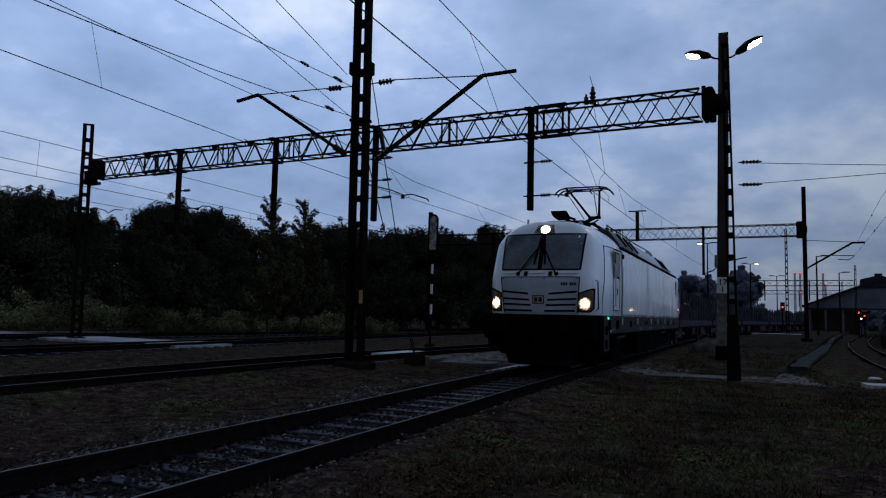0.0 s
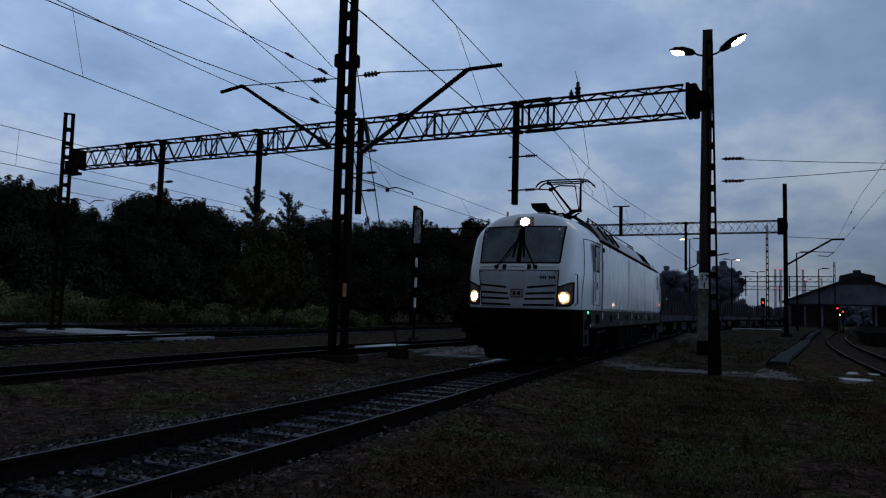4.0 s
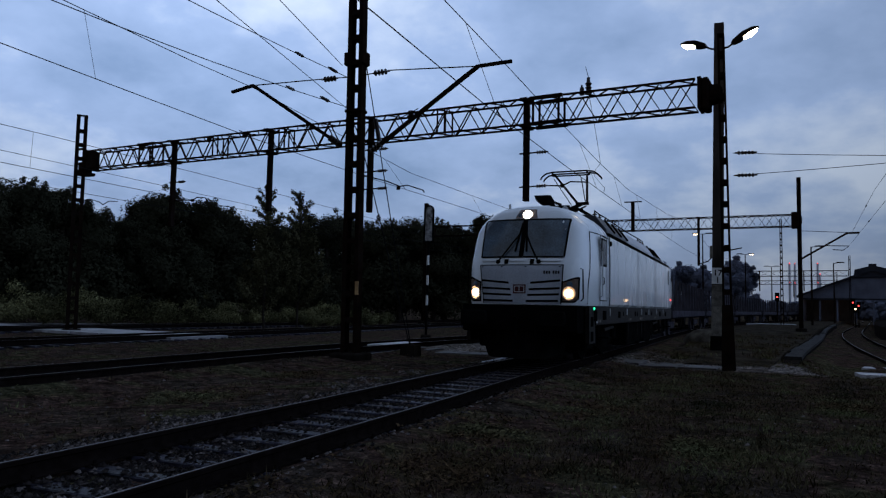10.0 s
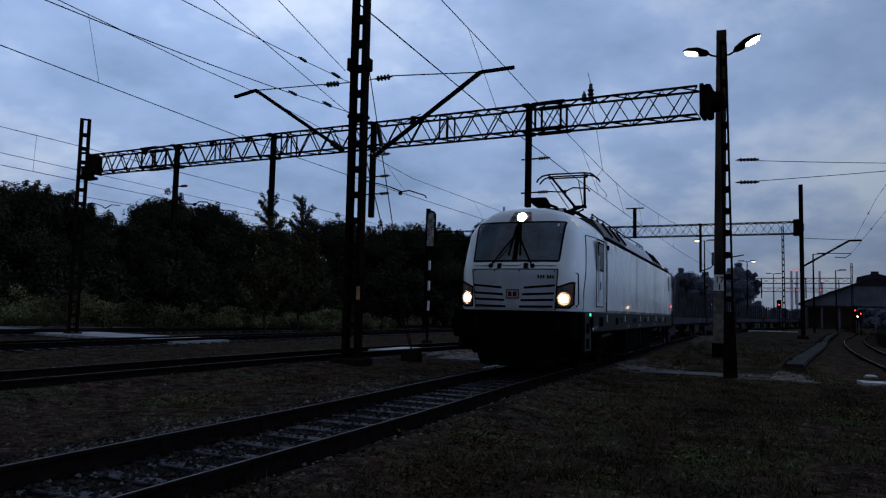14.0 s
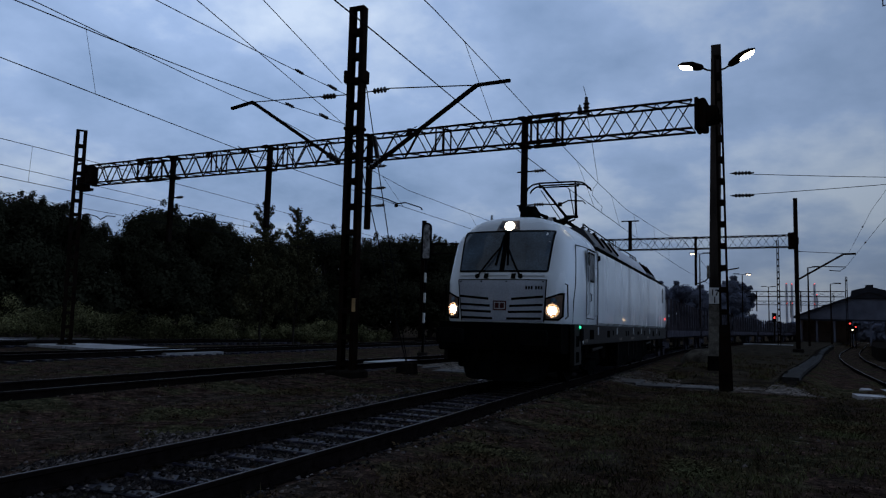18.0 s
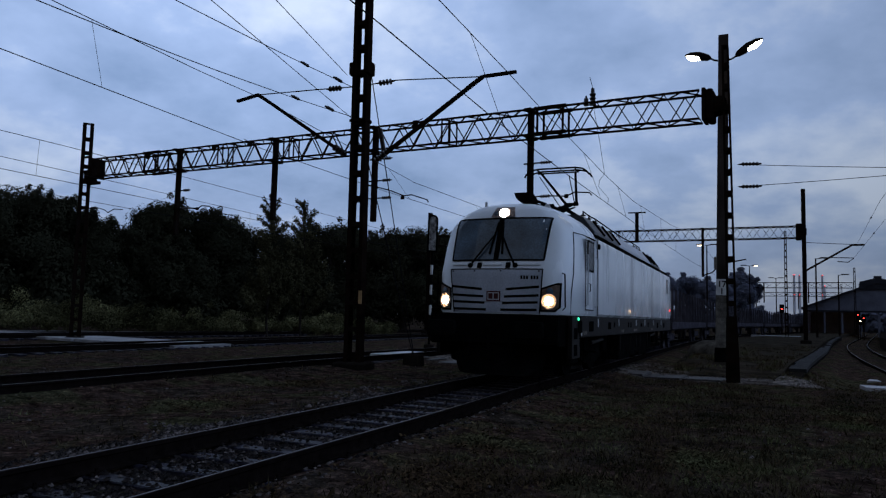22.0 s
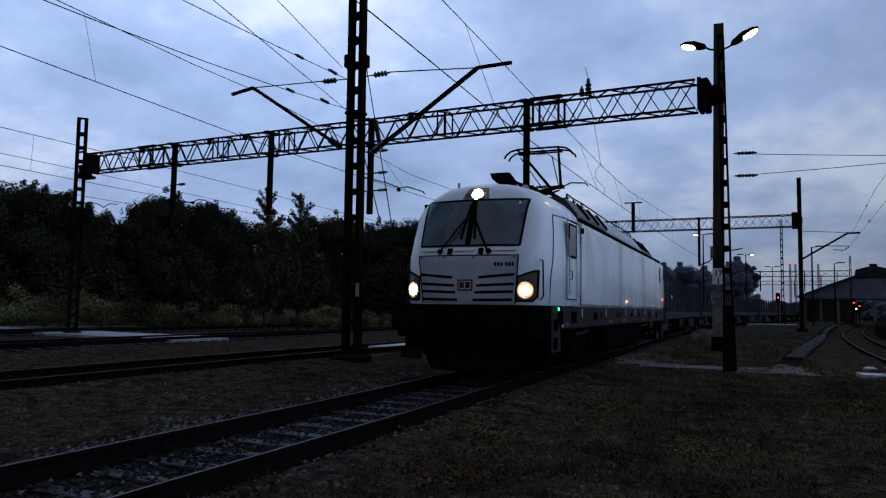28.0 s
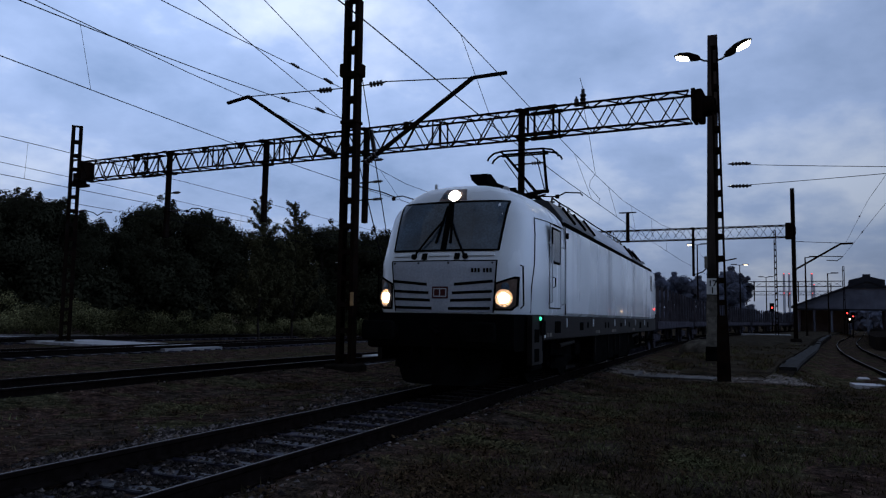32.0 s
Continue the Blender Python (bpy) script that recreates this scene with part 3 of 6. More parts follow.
# ---- masts, gantries and their fittings ----
def channel_geo(x, w, depth, h, top_x=None):
    """A C-section standing upright at x, open to the inside of the mast."""
    tx = x if top_x is None else top_x
    s = 1 if x > 0 else -1
    sec = [(0, -depth / 2), (w * s, -depth / 2), (w * s, depth / 2), (0, depth / 2), (0, depth / 2 - 0.02), (w * s * 0.75, depth / 2 - 0.02), (w * s * 0.75, -depth / 2 + 0.02), (0, -depth / 2 + 0.02)]
    return Geo().loft([[(x + a, b, 0) for a, b in sec], [(tx + a, b, h) for a, b in sec]])


def lattice_mast(m, height, half, top_half, chan, depth, step, label, name="lattice_mast", base=True):
    t = thing(name, m, label, "mast", "catenary masts")
    for s in (-1, 1):
        part("channel", channel_geo(s * half, chan, depth, height, s * top_half), STEEL_DARK, t)
    z = step * 0.6
    while z < height - 0.1:
        k = half + (top_half - half) * z / height
        part("batten", Geo().box(-k - 0.01, k + 0.01, -depth / 2 - 0.012, -depth / 2 - 0.002, z - 0.07, z + 0.07), STEEL_DARK, t)
        part("batten", Geo().box(-k - 0.01, k + 0.01, depth / 2 + 0.002, depth / 2 + 0.012, z - 0.07, z + 0.07), STEEL_DARK, t)
        z += step
    part("cap_plate", Geo().box(-top_half - chan, top_half + chan, -depth / 2 - 0.01, depth / 2 + 0.01, height, height + 0.03), STEEL_DARK, t)
    if base:
        part("foundation", Geo().box(-half - 0.3, half + 0.3, -0.45, 0.45, -0.4, 0.26, 0.04), CONCRETE, t, "weathered concrete foundation")
    return t


def insulator(p, axis, length, parent, r=0.06, n=4):
    prof = [(0, 0.02)]
    for i in range(n):
        a = length * (0.12 + 0.76 * i / n)
        prof += [(a, 0.025), (a + length * 0.05, r), (a + length * 0.1, r), (a + length * 0.15, 0.025)]
    prof.append((length, 0.02))
    return part("insulator", Geo().turned(p, axis, prof, 10), PORCELAIN, parent, smooth=40)


def gantry(right, left, top_r, top_l, hangers, panels, joints, label, depth=0.54, high=0.78, chord=0.055, dia=0.042):
    """A box truss between two places; u runs from the right end."""
    r, l = Vector((*right, 0)), Vector((*left, 0))
    d = (l - r).normalized()
    length = (l - r).length
    m = Matrix.Translation(r) @ Matrix(((d.x, -d.y, 0, 0), (d.y, d.x, 0, 0), (0, 0, 1, 0), (0, 0, 0, 1)))
    t = thing("gantry", m, label, "gantry", "catenary gantries")
    zt = lambda u: top_r + (top_l - top_r) * u / length  # noqa: E731
    for y in (-depth / 2, depth / 2):
        for dz in (0, -high):
            part("chord", Geo().bar((0.35, y, zt(0.35) + dz), (length - 0.35, y, zt(length - 0.35) + dz), chord), STEEL_DARK, t)
    a, w = 0.35, (length - 0.7) / panels
    for k in range(panels):
        u0, u1 = a + k * w, a + (k + 1) * w
        for y, flip in ((-depth / 2, 0), (depth / 2, 1)):
            lo, hi = ((u0, u1), (u1, u0))[(k + flip) % 2]
            part("diagonal", Geo().bar((lo, y, zt(lo) - high), (hi, y, zt(hi)), dia, dia * 0.6), STEEL_DARK, t)
        for dz in (0, -high):
            s = depth / 2 * (1 if k % 2 else -1)
            part("brace", Geo().bar((u0, s, zt(u0) + dz), (u1, -s, zt(u1) + dz), dia * 0.8), STEEL_DARK, t)
    for u in joints:
        heavy = u in (4.6, 22.04)
        for y in (-depth / 2, depth / 2):
            for q in (-0.4, 0.4) if heavy else (-0.13, 0.13):
                part("post", Geo().bar((u + q, y, zt(u) - high - 0.03), (u + q, y, zt(u) + 0.03), 0.055 if heavy else 0.04), STEEL_DARK, t)
            if not heavy:
                continue
            part("splice_plate", Geo().box(u - 0.5, u + 0.5, y - 0.045, y + 0.045, zt(u) - 0.05, zt(u) + 0.05), STEEL_DARK, t)
            part("splice_plate", Geo().box(u - 0.5, u + 0.5, y - 0.045, y + 0.045, zt(u) - high - 0.05, zt(u) - high + 0.05), STEEL_DARK, t)
    for u0, w0 in ((0.19, 0.1), (length - 0.4, 0.08)):
        part("end_box", Geo().box(u0, u0 + w0, -depth / 2 - 0.05, depth / 2 + 0.05, zt(u0) - high - 0.05, zt(u0) + 0.05, 0.01), STEEL_DARK, t)
    for u, foot, arms in hangers:
        h = part("hanging_post", Geo().box(u - 0.08, u + 0.08, -0.09, 0.09, foot, zt(u) + 0.06, 0.012), STEEL_DARK, t)
        part("clamp", Geo().box(u - 0.11, u + 0.11, -depth / 2 - 0.04, depth / 2 + 0.04, zt(u) - high - 0.06, zt(u) - high + 0.02), STEEL_DARK, h)
        part("clamp", Geo().box(u - 0.11, u + 0.11, -depth / 2 - 0.04, depth / 2 + 0.04, zt(u) - 0.02, zt(u) + 0.05), STEEL_DARK, h)
        for z in arms:
            part("bracket", Geo().bar((u - 0.1, 0, z), (u - 0.3, 0, z), 0.04), STEEL_DARK, h)
            insulator((u - 0.28, 0, z), (-1, 0, 0), 0.42, h, 0.055)
            part("bracket", Geo().bar((u + 0.1, 0, z), (u + 0.22, 0, z), 0.04), STEEL_DARK, h)
        if arms:
            z = arms[-1]
            if len(arms) > 2:
                way = [(u + 0.3, 0, z + 0.5), (u - 0.7, 0, z + 0.22), (u - 1.2, 0, z + 0.02), (u - 1.5, 0, z + 0.04), (u - 2.1, 0, z - 0.16), (u - 2.15, 0, z - 0.24)]
            else:
                way = [(u - 0.66, 0, z), (u - 1.15, 0, z - 0.04), (u - 1.4, 0, z + 0.07), (u - 1.85, 0, z + 0.03), (u - 1.92, 0, z - 0.06)]
            arm = part("steady_arm", Geo().tube(way, 0.022, 6), STEEL_DARK, h)
            part("arm_clamp", Geo().box(u - 1.2, u - 1.1, -0.04, 0.04, z - 0.09, z + 0.02), STEEL_DARK, arm)
    return t, m, zt


G1 = gantry((-0.95, 20.4), (-27.0, 22.9), 7.51, 7.74, [(20.65, 4.25, (6.05, 5.3)), (15.52, 4.65, ()), (11.02, 4.4, (6.55, 5.8, 5.2)), (5.31, 4.48, (5.95, 4.92))], 54, (22.04, 18.1, 14.77, 8.15, 4.6), "long dark lattice steel catenary gantry with hanging posts")[1]
right_mast = lattice_mast(pose(-0.56, 20.4, -0.3, 0, -0.7, 0), 9.0, 0.075, 0.04, 0.05, 0.26, 0.58, "dark steel gantry mast standing in the grass", base=False)
part("base_casing", Geo().loft([[(x * k, y * k, z) for x, y in ((-1, -1), (1, -1), (1, 1), (-1, 1))] for z, k in ((0, 0.17), (0.6, 0.16), (1.2, 0.145), (1.75, 0.128))]), STEEL_DARK, right_mast)
lattice_mast(pose(-27.45, 22.95, -0.3, 0, -0.25, 48), 9.75, 0.085, 0.075, 0.15, 0.26, 0.62, "dark steel gantry mast standing in the hedge")
FAR_GANTRY = gantry((2.85, 53.0), (-24.4, 54.3), 7.75, 7.75, [(6.2, 4.4, ()), (16.5, 4.4, (5.6,)), (22.0, 4.4, ())], 51, (5, 12, 19), "far lattice steel catenary gantry", depth=0.7)[0]
part("upper_post", Geo().box(10.62, 10.84, -0.11, 0.11, 6.9, 9.05), STEEL_DARK, FAR_GANTRY)
part("cross_arm", Geo().box(10.1, 11.35, -0.05, 0.05, 9.05, 9.13), STEEL_DARK, FAR_GANTRY)
far_mast = lattice_mast(pose(2.98, 53.0, 0.0, 0, 0, 0), 10.2, 0.02, 0.015, 0.11, 0.3, 0.9, "far dark steel gantry mast")
part("web", Geo().box(-0.1, 0.1, -0.05, 0.05, 0.0, 10.15), STEEL_DARK, far_mast)
part("cantilever", Geo().tube([(6.2, 0, 4.5), (5.6, 0, 4.7), (5.0, 0, 5.3), (3.4, 0, 5.6)], 0.045, 6), STEEL_DARK, FAR_GANTRY)
part("end_bracket", Geo().box(-0.12, 0.35, -0.42, 0.42, 6.85, 7.9, 0.04).box(-0.3, -0.12, -0.3, 0.3, 7.15, 7.6, 0.03), STEEL_DARK, FAR_GANTRY)
lattice_mast(pose(-24.75, 54.3, -0.3, 0, 0, 0), 10.0, 0.06, 0.05, 0.09, 0.3, 0.9, "far dark steel gantry mast")



# ---- locomotive; its place is the rail level below the hood's front ----
RINGS = [  # height, half width, set-back of the front
    (1.35, 1.47, 0.0), (1.42, 1.49, -0.01), (2.2, 1.5, 0.0), (2.42, 1.5, 0.10), (2.75, 1.49, 0.23), (3.06, 1.465, 0.36), (3.2, 1.40, 0.42), (3.34, 1.28, 0.49), (3.48, 1.12, 0.58), (3.6, 0.92, 0.72), (3.68, 0.66, 0.95), (3.72, 0.35, 1.25),
]
PLAN = [(1.0, 1.45), (0.968, 1.0), (0.925, 0.66), (0.885, 0.44), (0.83, 0.26), (0.75, 0.14), (0.64, 0.055), (0.33, -0.01), (0.0, -0.03)]


def ring_at(z):
    for (z0, w0, y0), (z1, w1, y1) in zip(RINGS, RINGS[1:]):
        if z <= z1:
            k = (z - z0) / (z1 - z0)
            return w0 + (w1 - w0) * k, y0 + (y1 - y0) * k
    return RINGS[-1][1:]


def front_y(x, z):
    w, back = ring_at(z)
    q = min(abs(x) / w, 1.0)
    for (qa, ya), (qb, yb) in zip(PLAN, PLAN[1:]):
        if q >= qb:
            return back + yb + (ya - yb) * (q - qb) / (qa - qb)
    return back - 0.03


def off_nose(x, z, out):
    """A place at a small distance outside the nose."""
    k = (front_y(x + 0.02, z) - front_y(x - 0.02, z)) / 0.04
    ln = math.hypot(k, 1)
    return (x + out * k / ln, front_y(x, z) - out / ln, z)


def nose_patch(outline, proud, thick=0.0, nx=10, nz=6):
    """A panel on the nose. outline: heights of (z, x0, x1)."""
    g = Geo()
    zs = []
    for (za, *a), (zb, *b) in zip(outline, outline[1:]):
        for k in range(nz):
            q = k / nz
            zs.append((za + (zb - za) * q, a[0] + (b[0] - a[0]) * q, a[1] + (b[1] - a[1]) * q))
    zs.append(tuple(outline[-1]))
    rows = []
    for z, x0, x1 in zs:
        xs = [x0 + (x1 - x0) * i / nx for i in range(nx + 1)]
        rows.append([off_nose(x, z, proud) for x in xs] + [off_nose(x, z, -0.02) for x in reversed(xs)])
    return g.loft(rows)


def stripe(p, q, w, proud, n=10):
    """A thin line on the nose from p to q, both (x, z)."""
    rows = []
    for i in range(n + 1):
        x, z = (p[k] + (q[k] - p[k]) * i / n for k in (0, 1))
        y = front_y(x, z)
        dx, dz = q[0] - p[0], q[1] - p[1]
        ln = math.hypot(dx, dz)
        ox, oz = -dz / ln * w / 2, dx / ln * w / 2
        rows.append([(x + ox, front_y(x + ox, z + oz) - proud, z + oz), (x - ox, front_y(x - ox, z - oz) - proud, z - oz), (x - ox, y + 0.02, z - oz), (x + ox, y + 0.02, z + oz)])
    return Geo().loft(rows)


def loco_white():
    """White paint with soft dark upright bands that weaken towards the bottom."""
    m = material("white paint with dark bands", (0.68, 0.705, 0.715), 0.27, 0.0, 0.05, 0.7, 60, 0.02, coat=0.35, streak=0.2)
    n, l = m.node_tree.nodes, m.node_tree.links
    b = n["Principled BSDF"]
    base = b.inputs["Base Color"].links[0].from_socket
    co, sep = n.new("ShaderNodeTexCoord"), n.new("ShaderNodeSeparateXYZ")
    l.new(co.outputs["Object"], sep.inputs[0])
    total = None
    for at, wide, deep in ((7.7, 0.5, 0.85), (12.1, 0.6, 0.75), (3.4, 0.2, 0.25), (9.8, 0.9, 0.2), (15.5, 0.4, 0.4)):
        s1 = n.new("ShaderNodeMath"); s1.operation = "SUBTRACT"; s1.inputs[1].default_value = at
        l.new(sep.outputs["Y"], s1.inputs[0])
        s2 = n.new("ShaderNodeMath"); s2.operation = "ABSOLUTE"; l.new(s1.outputs[0], s2.inputs[0])
        s3 = n.new("ShaderNodeMapRange"); s3.interpolation_type = "SMOOTHSTEP"
        for k, v in zip(("From Min", "From Max", "To Min", "To Max"), (0.0, wide, deep, 0.0)):
            s3.inputs[k].default_value = v
        l.new(s2.outputs[0], s3.inputs["Value"])
        if total is None:
            total = s3.outputs[0]
        else:
            ad = n.new("ShaderNodeMath"); ad.operation = "ADD"
            l.new(total, ad.inputs[0]); l.new(s3.outputs[0], ad.inputs[1]); total = ad.outputs[0]
    fade = n.new("ShaderNodeMapRange")
    for k, v in zip(("From Min", "From Max", "To Min", "To Max"), (1.4, 3.1, 0.45, 1.0)):
        fade.inputs[k].default_value = v
    l.new(sep.outputs["Z"], fade.inputs["Value"])
    amt = n.new("ShaderNodeMath"); amt.operation = "MULTIPLY"
    l.new(total, amt.inputs[0]); l.new(fade.outputs[0], amt.inputs[1])
    mix = n.new("ShaderNodeMix"); mix.data_type = "RGBA"
    mix.inputs[7].default_value = (0.12, 0.12, 0.13, 1)
    l.new(amt.outputs[0], mix.inputs[0]); l.new(base, mix.inputs[6]); l.new(mix.outputs[2], b.inputs["Base Color"])
    return m


def wheel(parent, x, y):
    s = 1 if x > 0 else -1
    w = part("wheel", Geo().turned((x, y, 0.625), (s, 0, 0), [(-0.07, 0.655), (-0.045, 0.65), (-0.04, 0.625), (0.07, 0.615), (0.075, 0.56), (0.05, 0.52), (0.03, 0.3), (0.06, 0.2), (0.09, 0.12), (0.1, 0.02)], 28), NEAR_BLACK, parent, smooth=35)
    return w


def build_loco():
    t = thing("locomotive", pose(TRACK_X, 12.209, 0), "white electric freight locomotive with lit headlights and one raised pantograph", "locomotive")
    white = loco_white()
    # cab
    rows = []
    for z, w, back in RINGS:
        half = [(w * q, min(back + y, 2.69 - 0.01 * k)) for k, (q, y) in enumerate(PLAN)]
        pts = [(w, 2.7)] + half + [(-x, y) for x, y in reversed(half[:-1])] + [(-w, 2.7)]
        rows.append([(x, y, z) for x, y in pts])
    cab = part("cab", Geo().loft(rows), white, t, smooth=32)
    # body behind the cab, slightly chamfered towards its roof
    sec = [(-1.44, 1.33), (1.44, 1.33), (1.5, 1.4), (1.5, 3.0), (1.48, 3.1), (-1.48, 3.1), (-1.5, 3.0), (-1.5, 1.4)]
    body = part("body", Geo().loft([[(x, y, z) for x, z in sec] for y in (2.7, 6, 10, 14, 16.9)] + [[(x * 0.985, 18.0, z) for x, z in sec], [(x * 0.93, 18.4, z) for x, z in sec]]), white, t, smooth=25)
    part("rear_dome", Geo().loft([[(x * a, y, 3.1 + h * b) for x, h in ((-1.46, 0), (1.46, 0), (1.2, 0.32), (0.7, 0.56), (-0.7, 0.56), (-1.2, 0.32))] for y, a, b in ((15.2, 1, 1), (17.3, 1, 1), (17.9, 0.95, 0.8), (18.3, 0.9, 0.3))]), white, t, smooth=30)
    # roof: dark joint, sloping hatches, walkway
    part("roof_joint", Geo().box(-1.49, 1.49, 2.72, 16.9, 3.105, 3.19), BLACK, body, "black roof joint")
    for i, (a, b) in enumerate(((2.85, 6.15), (6.2, 9.6), (9.65, 12.4), (12.45, 15.15))):
        sec = [(-1.42, 3.2), (1.42, 3.2), (1.40, 3.3), (1.12, 3.66), (0.9, 3.7), (-0.9, 3.7), (-1.12, 3.66), (-1.40, 3.3)]
        part("roof_hatch", Geo().loft([[(x * k, y, 3.2 + (z - 3.2) * k) for x, z in sec] for y, k in ((a, 0.99), (a + 0.05, 1), (b - 0.05, 1), (b, 0.99))]), (ROOF_GREY, ROOF_PALE, ROOF_PALE, ROOF_GREY)[i], t, ("dark roof hatch", "blue-grey roof hatch", "blue-grey roof hatch", "dark roof hatch")[i])
    for s in (-1, 1):
        for y in (3.95, 5.05, 6.14, 12.45, 13.4, 14.3):
            part("roof_rib", Geo().bar((s * 1.425, y, 3.3), (s * 1.14, y, 3.68), 0.05, 0.05), BLACK, t, "black roof rib")
    for y, l, h in ((4.3, 0.5, 0.3), (5.6, 0.25, 0.34), (12.8, 0.8, 0.2), (14.2, 0.6, 0.26), (15.4, 1.0, 0.14)):
        part("roof_box", Geo().box(0.55, 0.95, y, y + l, 3.66, 3.7 + h * 0.3, 0.02), NEAR_BLACK, t, "dark roof box")
    for y in (4.6, 5.3, 6.2, 12.9, 13.6, 14.3):
        insulator((0.75, y, 3.68), (0, 0, 1), 0.34, t, 0.07, 3)
        insulator((-0.75, y, 3.68), (0, 0, 1), 0.34, t, 0.07, 3)
    part("roof_cable", Geo().tube([(0.75, 4.6, 4.02), (0.75, 5.3, 4.0), (0.75, 6.2, 4.02), (0.8, 9.5, 3.95), (0.75, 12.9, 4.02), (0.75, 14.3, 4.02)], 0.018, 6), BLACK, t, "thin roof cable")
    # windscreen
    ws = part("windscreen", nose_patch([(2.43, -0.955, 0.955), (3.30, -1.0, 1.0)], 0.014, nx=20), GLASS_DARK, t, "dark reflecting windscreen")
    for p, q in (((-0.965, 2.42), (0.965, 2.42)), ((-1.01, 3.31), (1.01, 3.31)), ((-0.965, 2.42), (-1.01, 3.31)), ((0.965, 2.42), (1.01, 3.31))):
        part("windscreen_seal", stripe(p, q, 0.035, 0.018, 16), BLACK, ws)
    part("windscreen_post", stripe((0.0, 2.42), (0.0, 3.31), 0.11, 0.017, 12), BLACK, ws)
    for s, x0 in ((-1, -0.53), (1, 0.42)):
        wp = part("wiper", Geo().tube([(x0, front_y(x0, 2.32) - 0.05, 2.30), (x0 * 0.5, front_y(x0 * 0.5, 2.6) - 0.05, 2.68), (x0 * 0.13, front_y(0.1, 3.0) - 0.05, 2.98)], 0.019, 6), BLACK, t)
        part("wiper_blade", Geo().tube([(x0 * 0.28, front_y(0.1, 2.55) - 0.035, 2.55), (x0 * 0.1, front_y(0.1, 3.23) - 0.035, 3.22)], 0.022, 6), BLACK, wp)
        part("wiper_mount", Geo().turned((x0, front_y(x0, 2.31) + 0.02, 2.31), (0, -1, 0), [(0, 0.055), (0.06, 0.05), (0.08, 0.02)], 10), BLACK, wp)
        part("washer", nose_patch([(2.26, s * 0.33 - 0.045 + (0.0 if s < 0 else -0.06), s * 0.33 + 0.045 + (0.0 if s < 0 else -0.06)), (2.37, s * 0.33 - 0.045 + (0.0 if s < 0 else -0.06), s * 0.33 + 0.045 + (0.0 if s < 0 else -0.06))], 0.025, nx=2, nz=2), BLACK, t)
    # hand rails below the screen
    for a, b in ((-0.94, -0.62), (-0.26, 0.14), (0.46, 0.92)):
        part("step_rail", stripe((a, 2.335), (b, 2.335), 0.03, 0.034, 6), WHITE, t)
    # the removable hood panel, its shade put into the paint, and its seams
    hood = part("hood", nose_patch([(1.37, -0.86, 0.92), (2.235, -0.96, 0.97)], 0.012, nx=24, nz=12), HOOD_SHADE, t, "streaky hood panel greyed for shade", smooth=30)
    for p, q in (((-0.96, 2.235), (0.97, 2.235)), ((-0.96, 2.235), (-0.86, 1.37)), ((0.97, 2.235), (0.92, 1.37))):
        part("hood_seam", stripe(p, q, 0.02, 0.017, 16), BLACK, hood)
    for x in (-0.9, -0.42, 0.14, 0.9):
        part("hood_catch", Geo().turned((x, front_y(x, 2.2) + 0.01, 2.195), (0, -1, 0), [(0, 0.016), (0.038, 0.014)], 8), BLACK, hood)
    # grille slots to both sides of the emblem
    for z, a, b, lift in ((1.845, 0.91, 0.25, 0.045), (1.70, 0.90, 0.215, 0.02), (1.575, 0.885, 0.185, 0.01), (1.44, 0.87, 0.15, 0.0)):
        for s in (-1, 1):
            part("grille_slot", stripe((s * a, z + lift), (s * b, z - 0.012), 0.048, 0.018), BLACK, hood)
    # emblem: a red framed plate with two plain red bars
    em = part("emblem", nose_patch([(1.595, -0.145, 0.145), (1.795, -0.145, 0.145)], 0.02, nx=4, nz=2), RED, t, "red framed emblem plate")
    part("emblem_field", nose_patch([(1.622, -0.118, 0.118), (1.768, -0.118, 0.118)], 0.024, nx=4, nz=2), GREY_WHITE, em)
    for x in (-0.055, 0.055):
        part("emblem_bar", nose_patch([(1.64, x - 0.045, x + 0.045), (1.75, x - 0.045, x + 0.045)], 0.028, nx=2, nz=2), RED, em)
    # running number as plain bars
    for i, x in enumerate((0.56, 0.615, 0.67, 0.76, 0.815, 0.87)):
        part("number_bar", nose_patch([(2.035, x - 0.018, x + 0.018), (2.105, x - 0.018, x + 0.018)], 0.018, nx=2, nz=2), BLACK, hood)
    # headlights
    for s in (-1, 1):
        outline = [(1.405, *sorted((s * 0.93, s * 1.19))), (1.49, *sorted((s * 0.925, s * 1.265))), (1.86, *sorted((s * 0.935, s * 1.275))), (1.975, *sorted((s * 1.22, s * 1.28)))]
        lamp = part("headlight_unit", nose_patch(outline, 0.010, nx=18, nz=3), BLACK, t, "black headlight surround")
        inner = [(1.44, *sorted((s * 0.96, s * 1.17))), (1.5, *sorted((s * 0.955, s * 1.235))), (1.835, *sorted((s * 0.965, s * 1.245))), (1.93, *sorted((s * 1.2, s * 1.25)))]
        part("housing", nose_patch(inner, 0.014, nx=18, nz=3), HOUSING_LIT, lamp, "lamp housing with lamp glow in its brown")
        c = Vector((s * 1.083, front_y(1.083, 1.61) - 0.02, 1.61))
        out = Vector((s * 0.55, -1, 0)).normalized()
        part("reflector", Geo().turned(c + out * -0.03, out, [(0, 0.12), (0.012, 0.148), (0.05, 0.152), (0.05, 0.144), (0.022, 0.10)], 24), LAMP_BOWL, lamp, "amber reflector bowl", smooth=40)
        part("lens", Geo().turned(c + out * 0.01, out, [(-0.01, 0.09), (0.02, 0.086), (0.038, 0.062), (0.046, 0.02)], 24), HEADLIGHT, lamp, "glowing warm headlight lens", smooth=40)
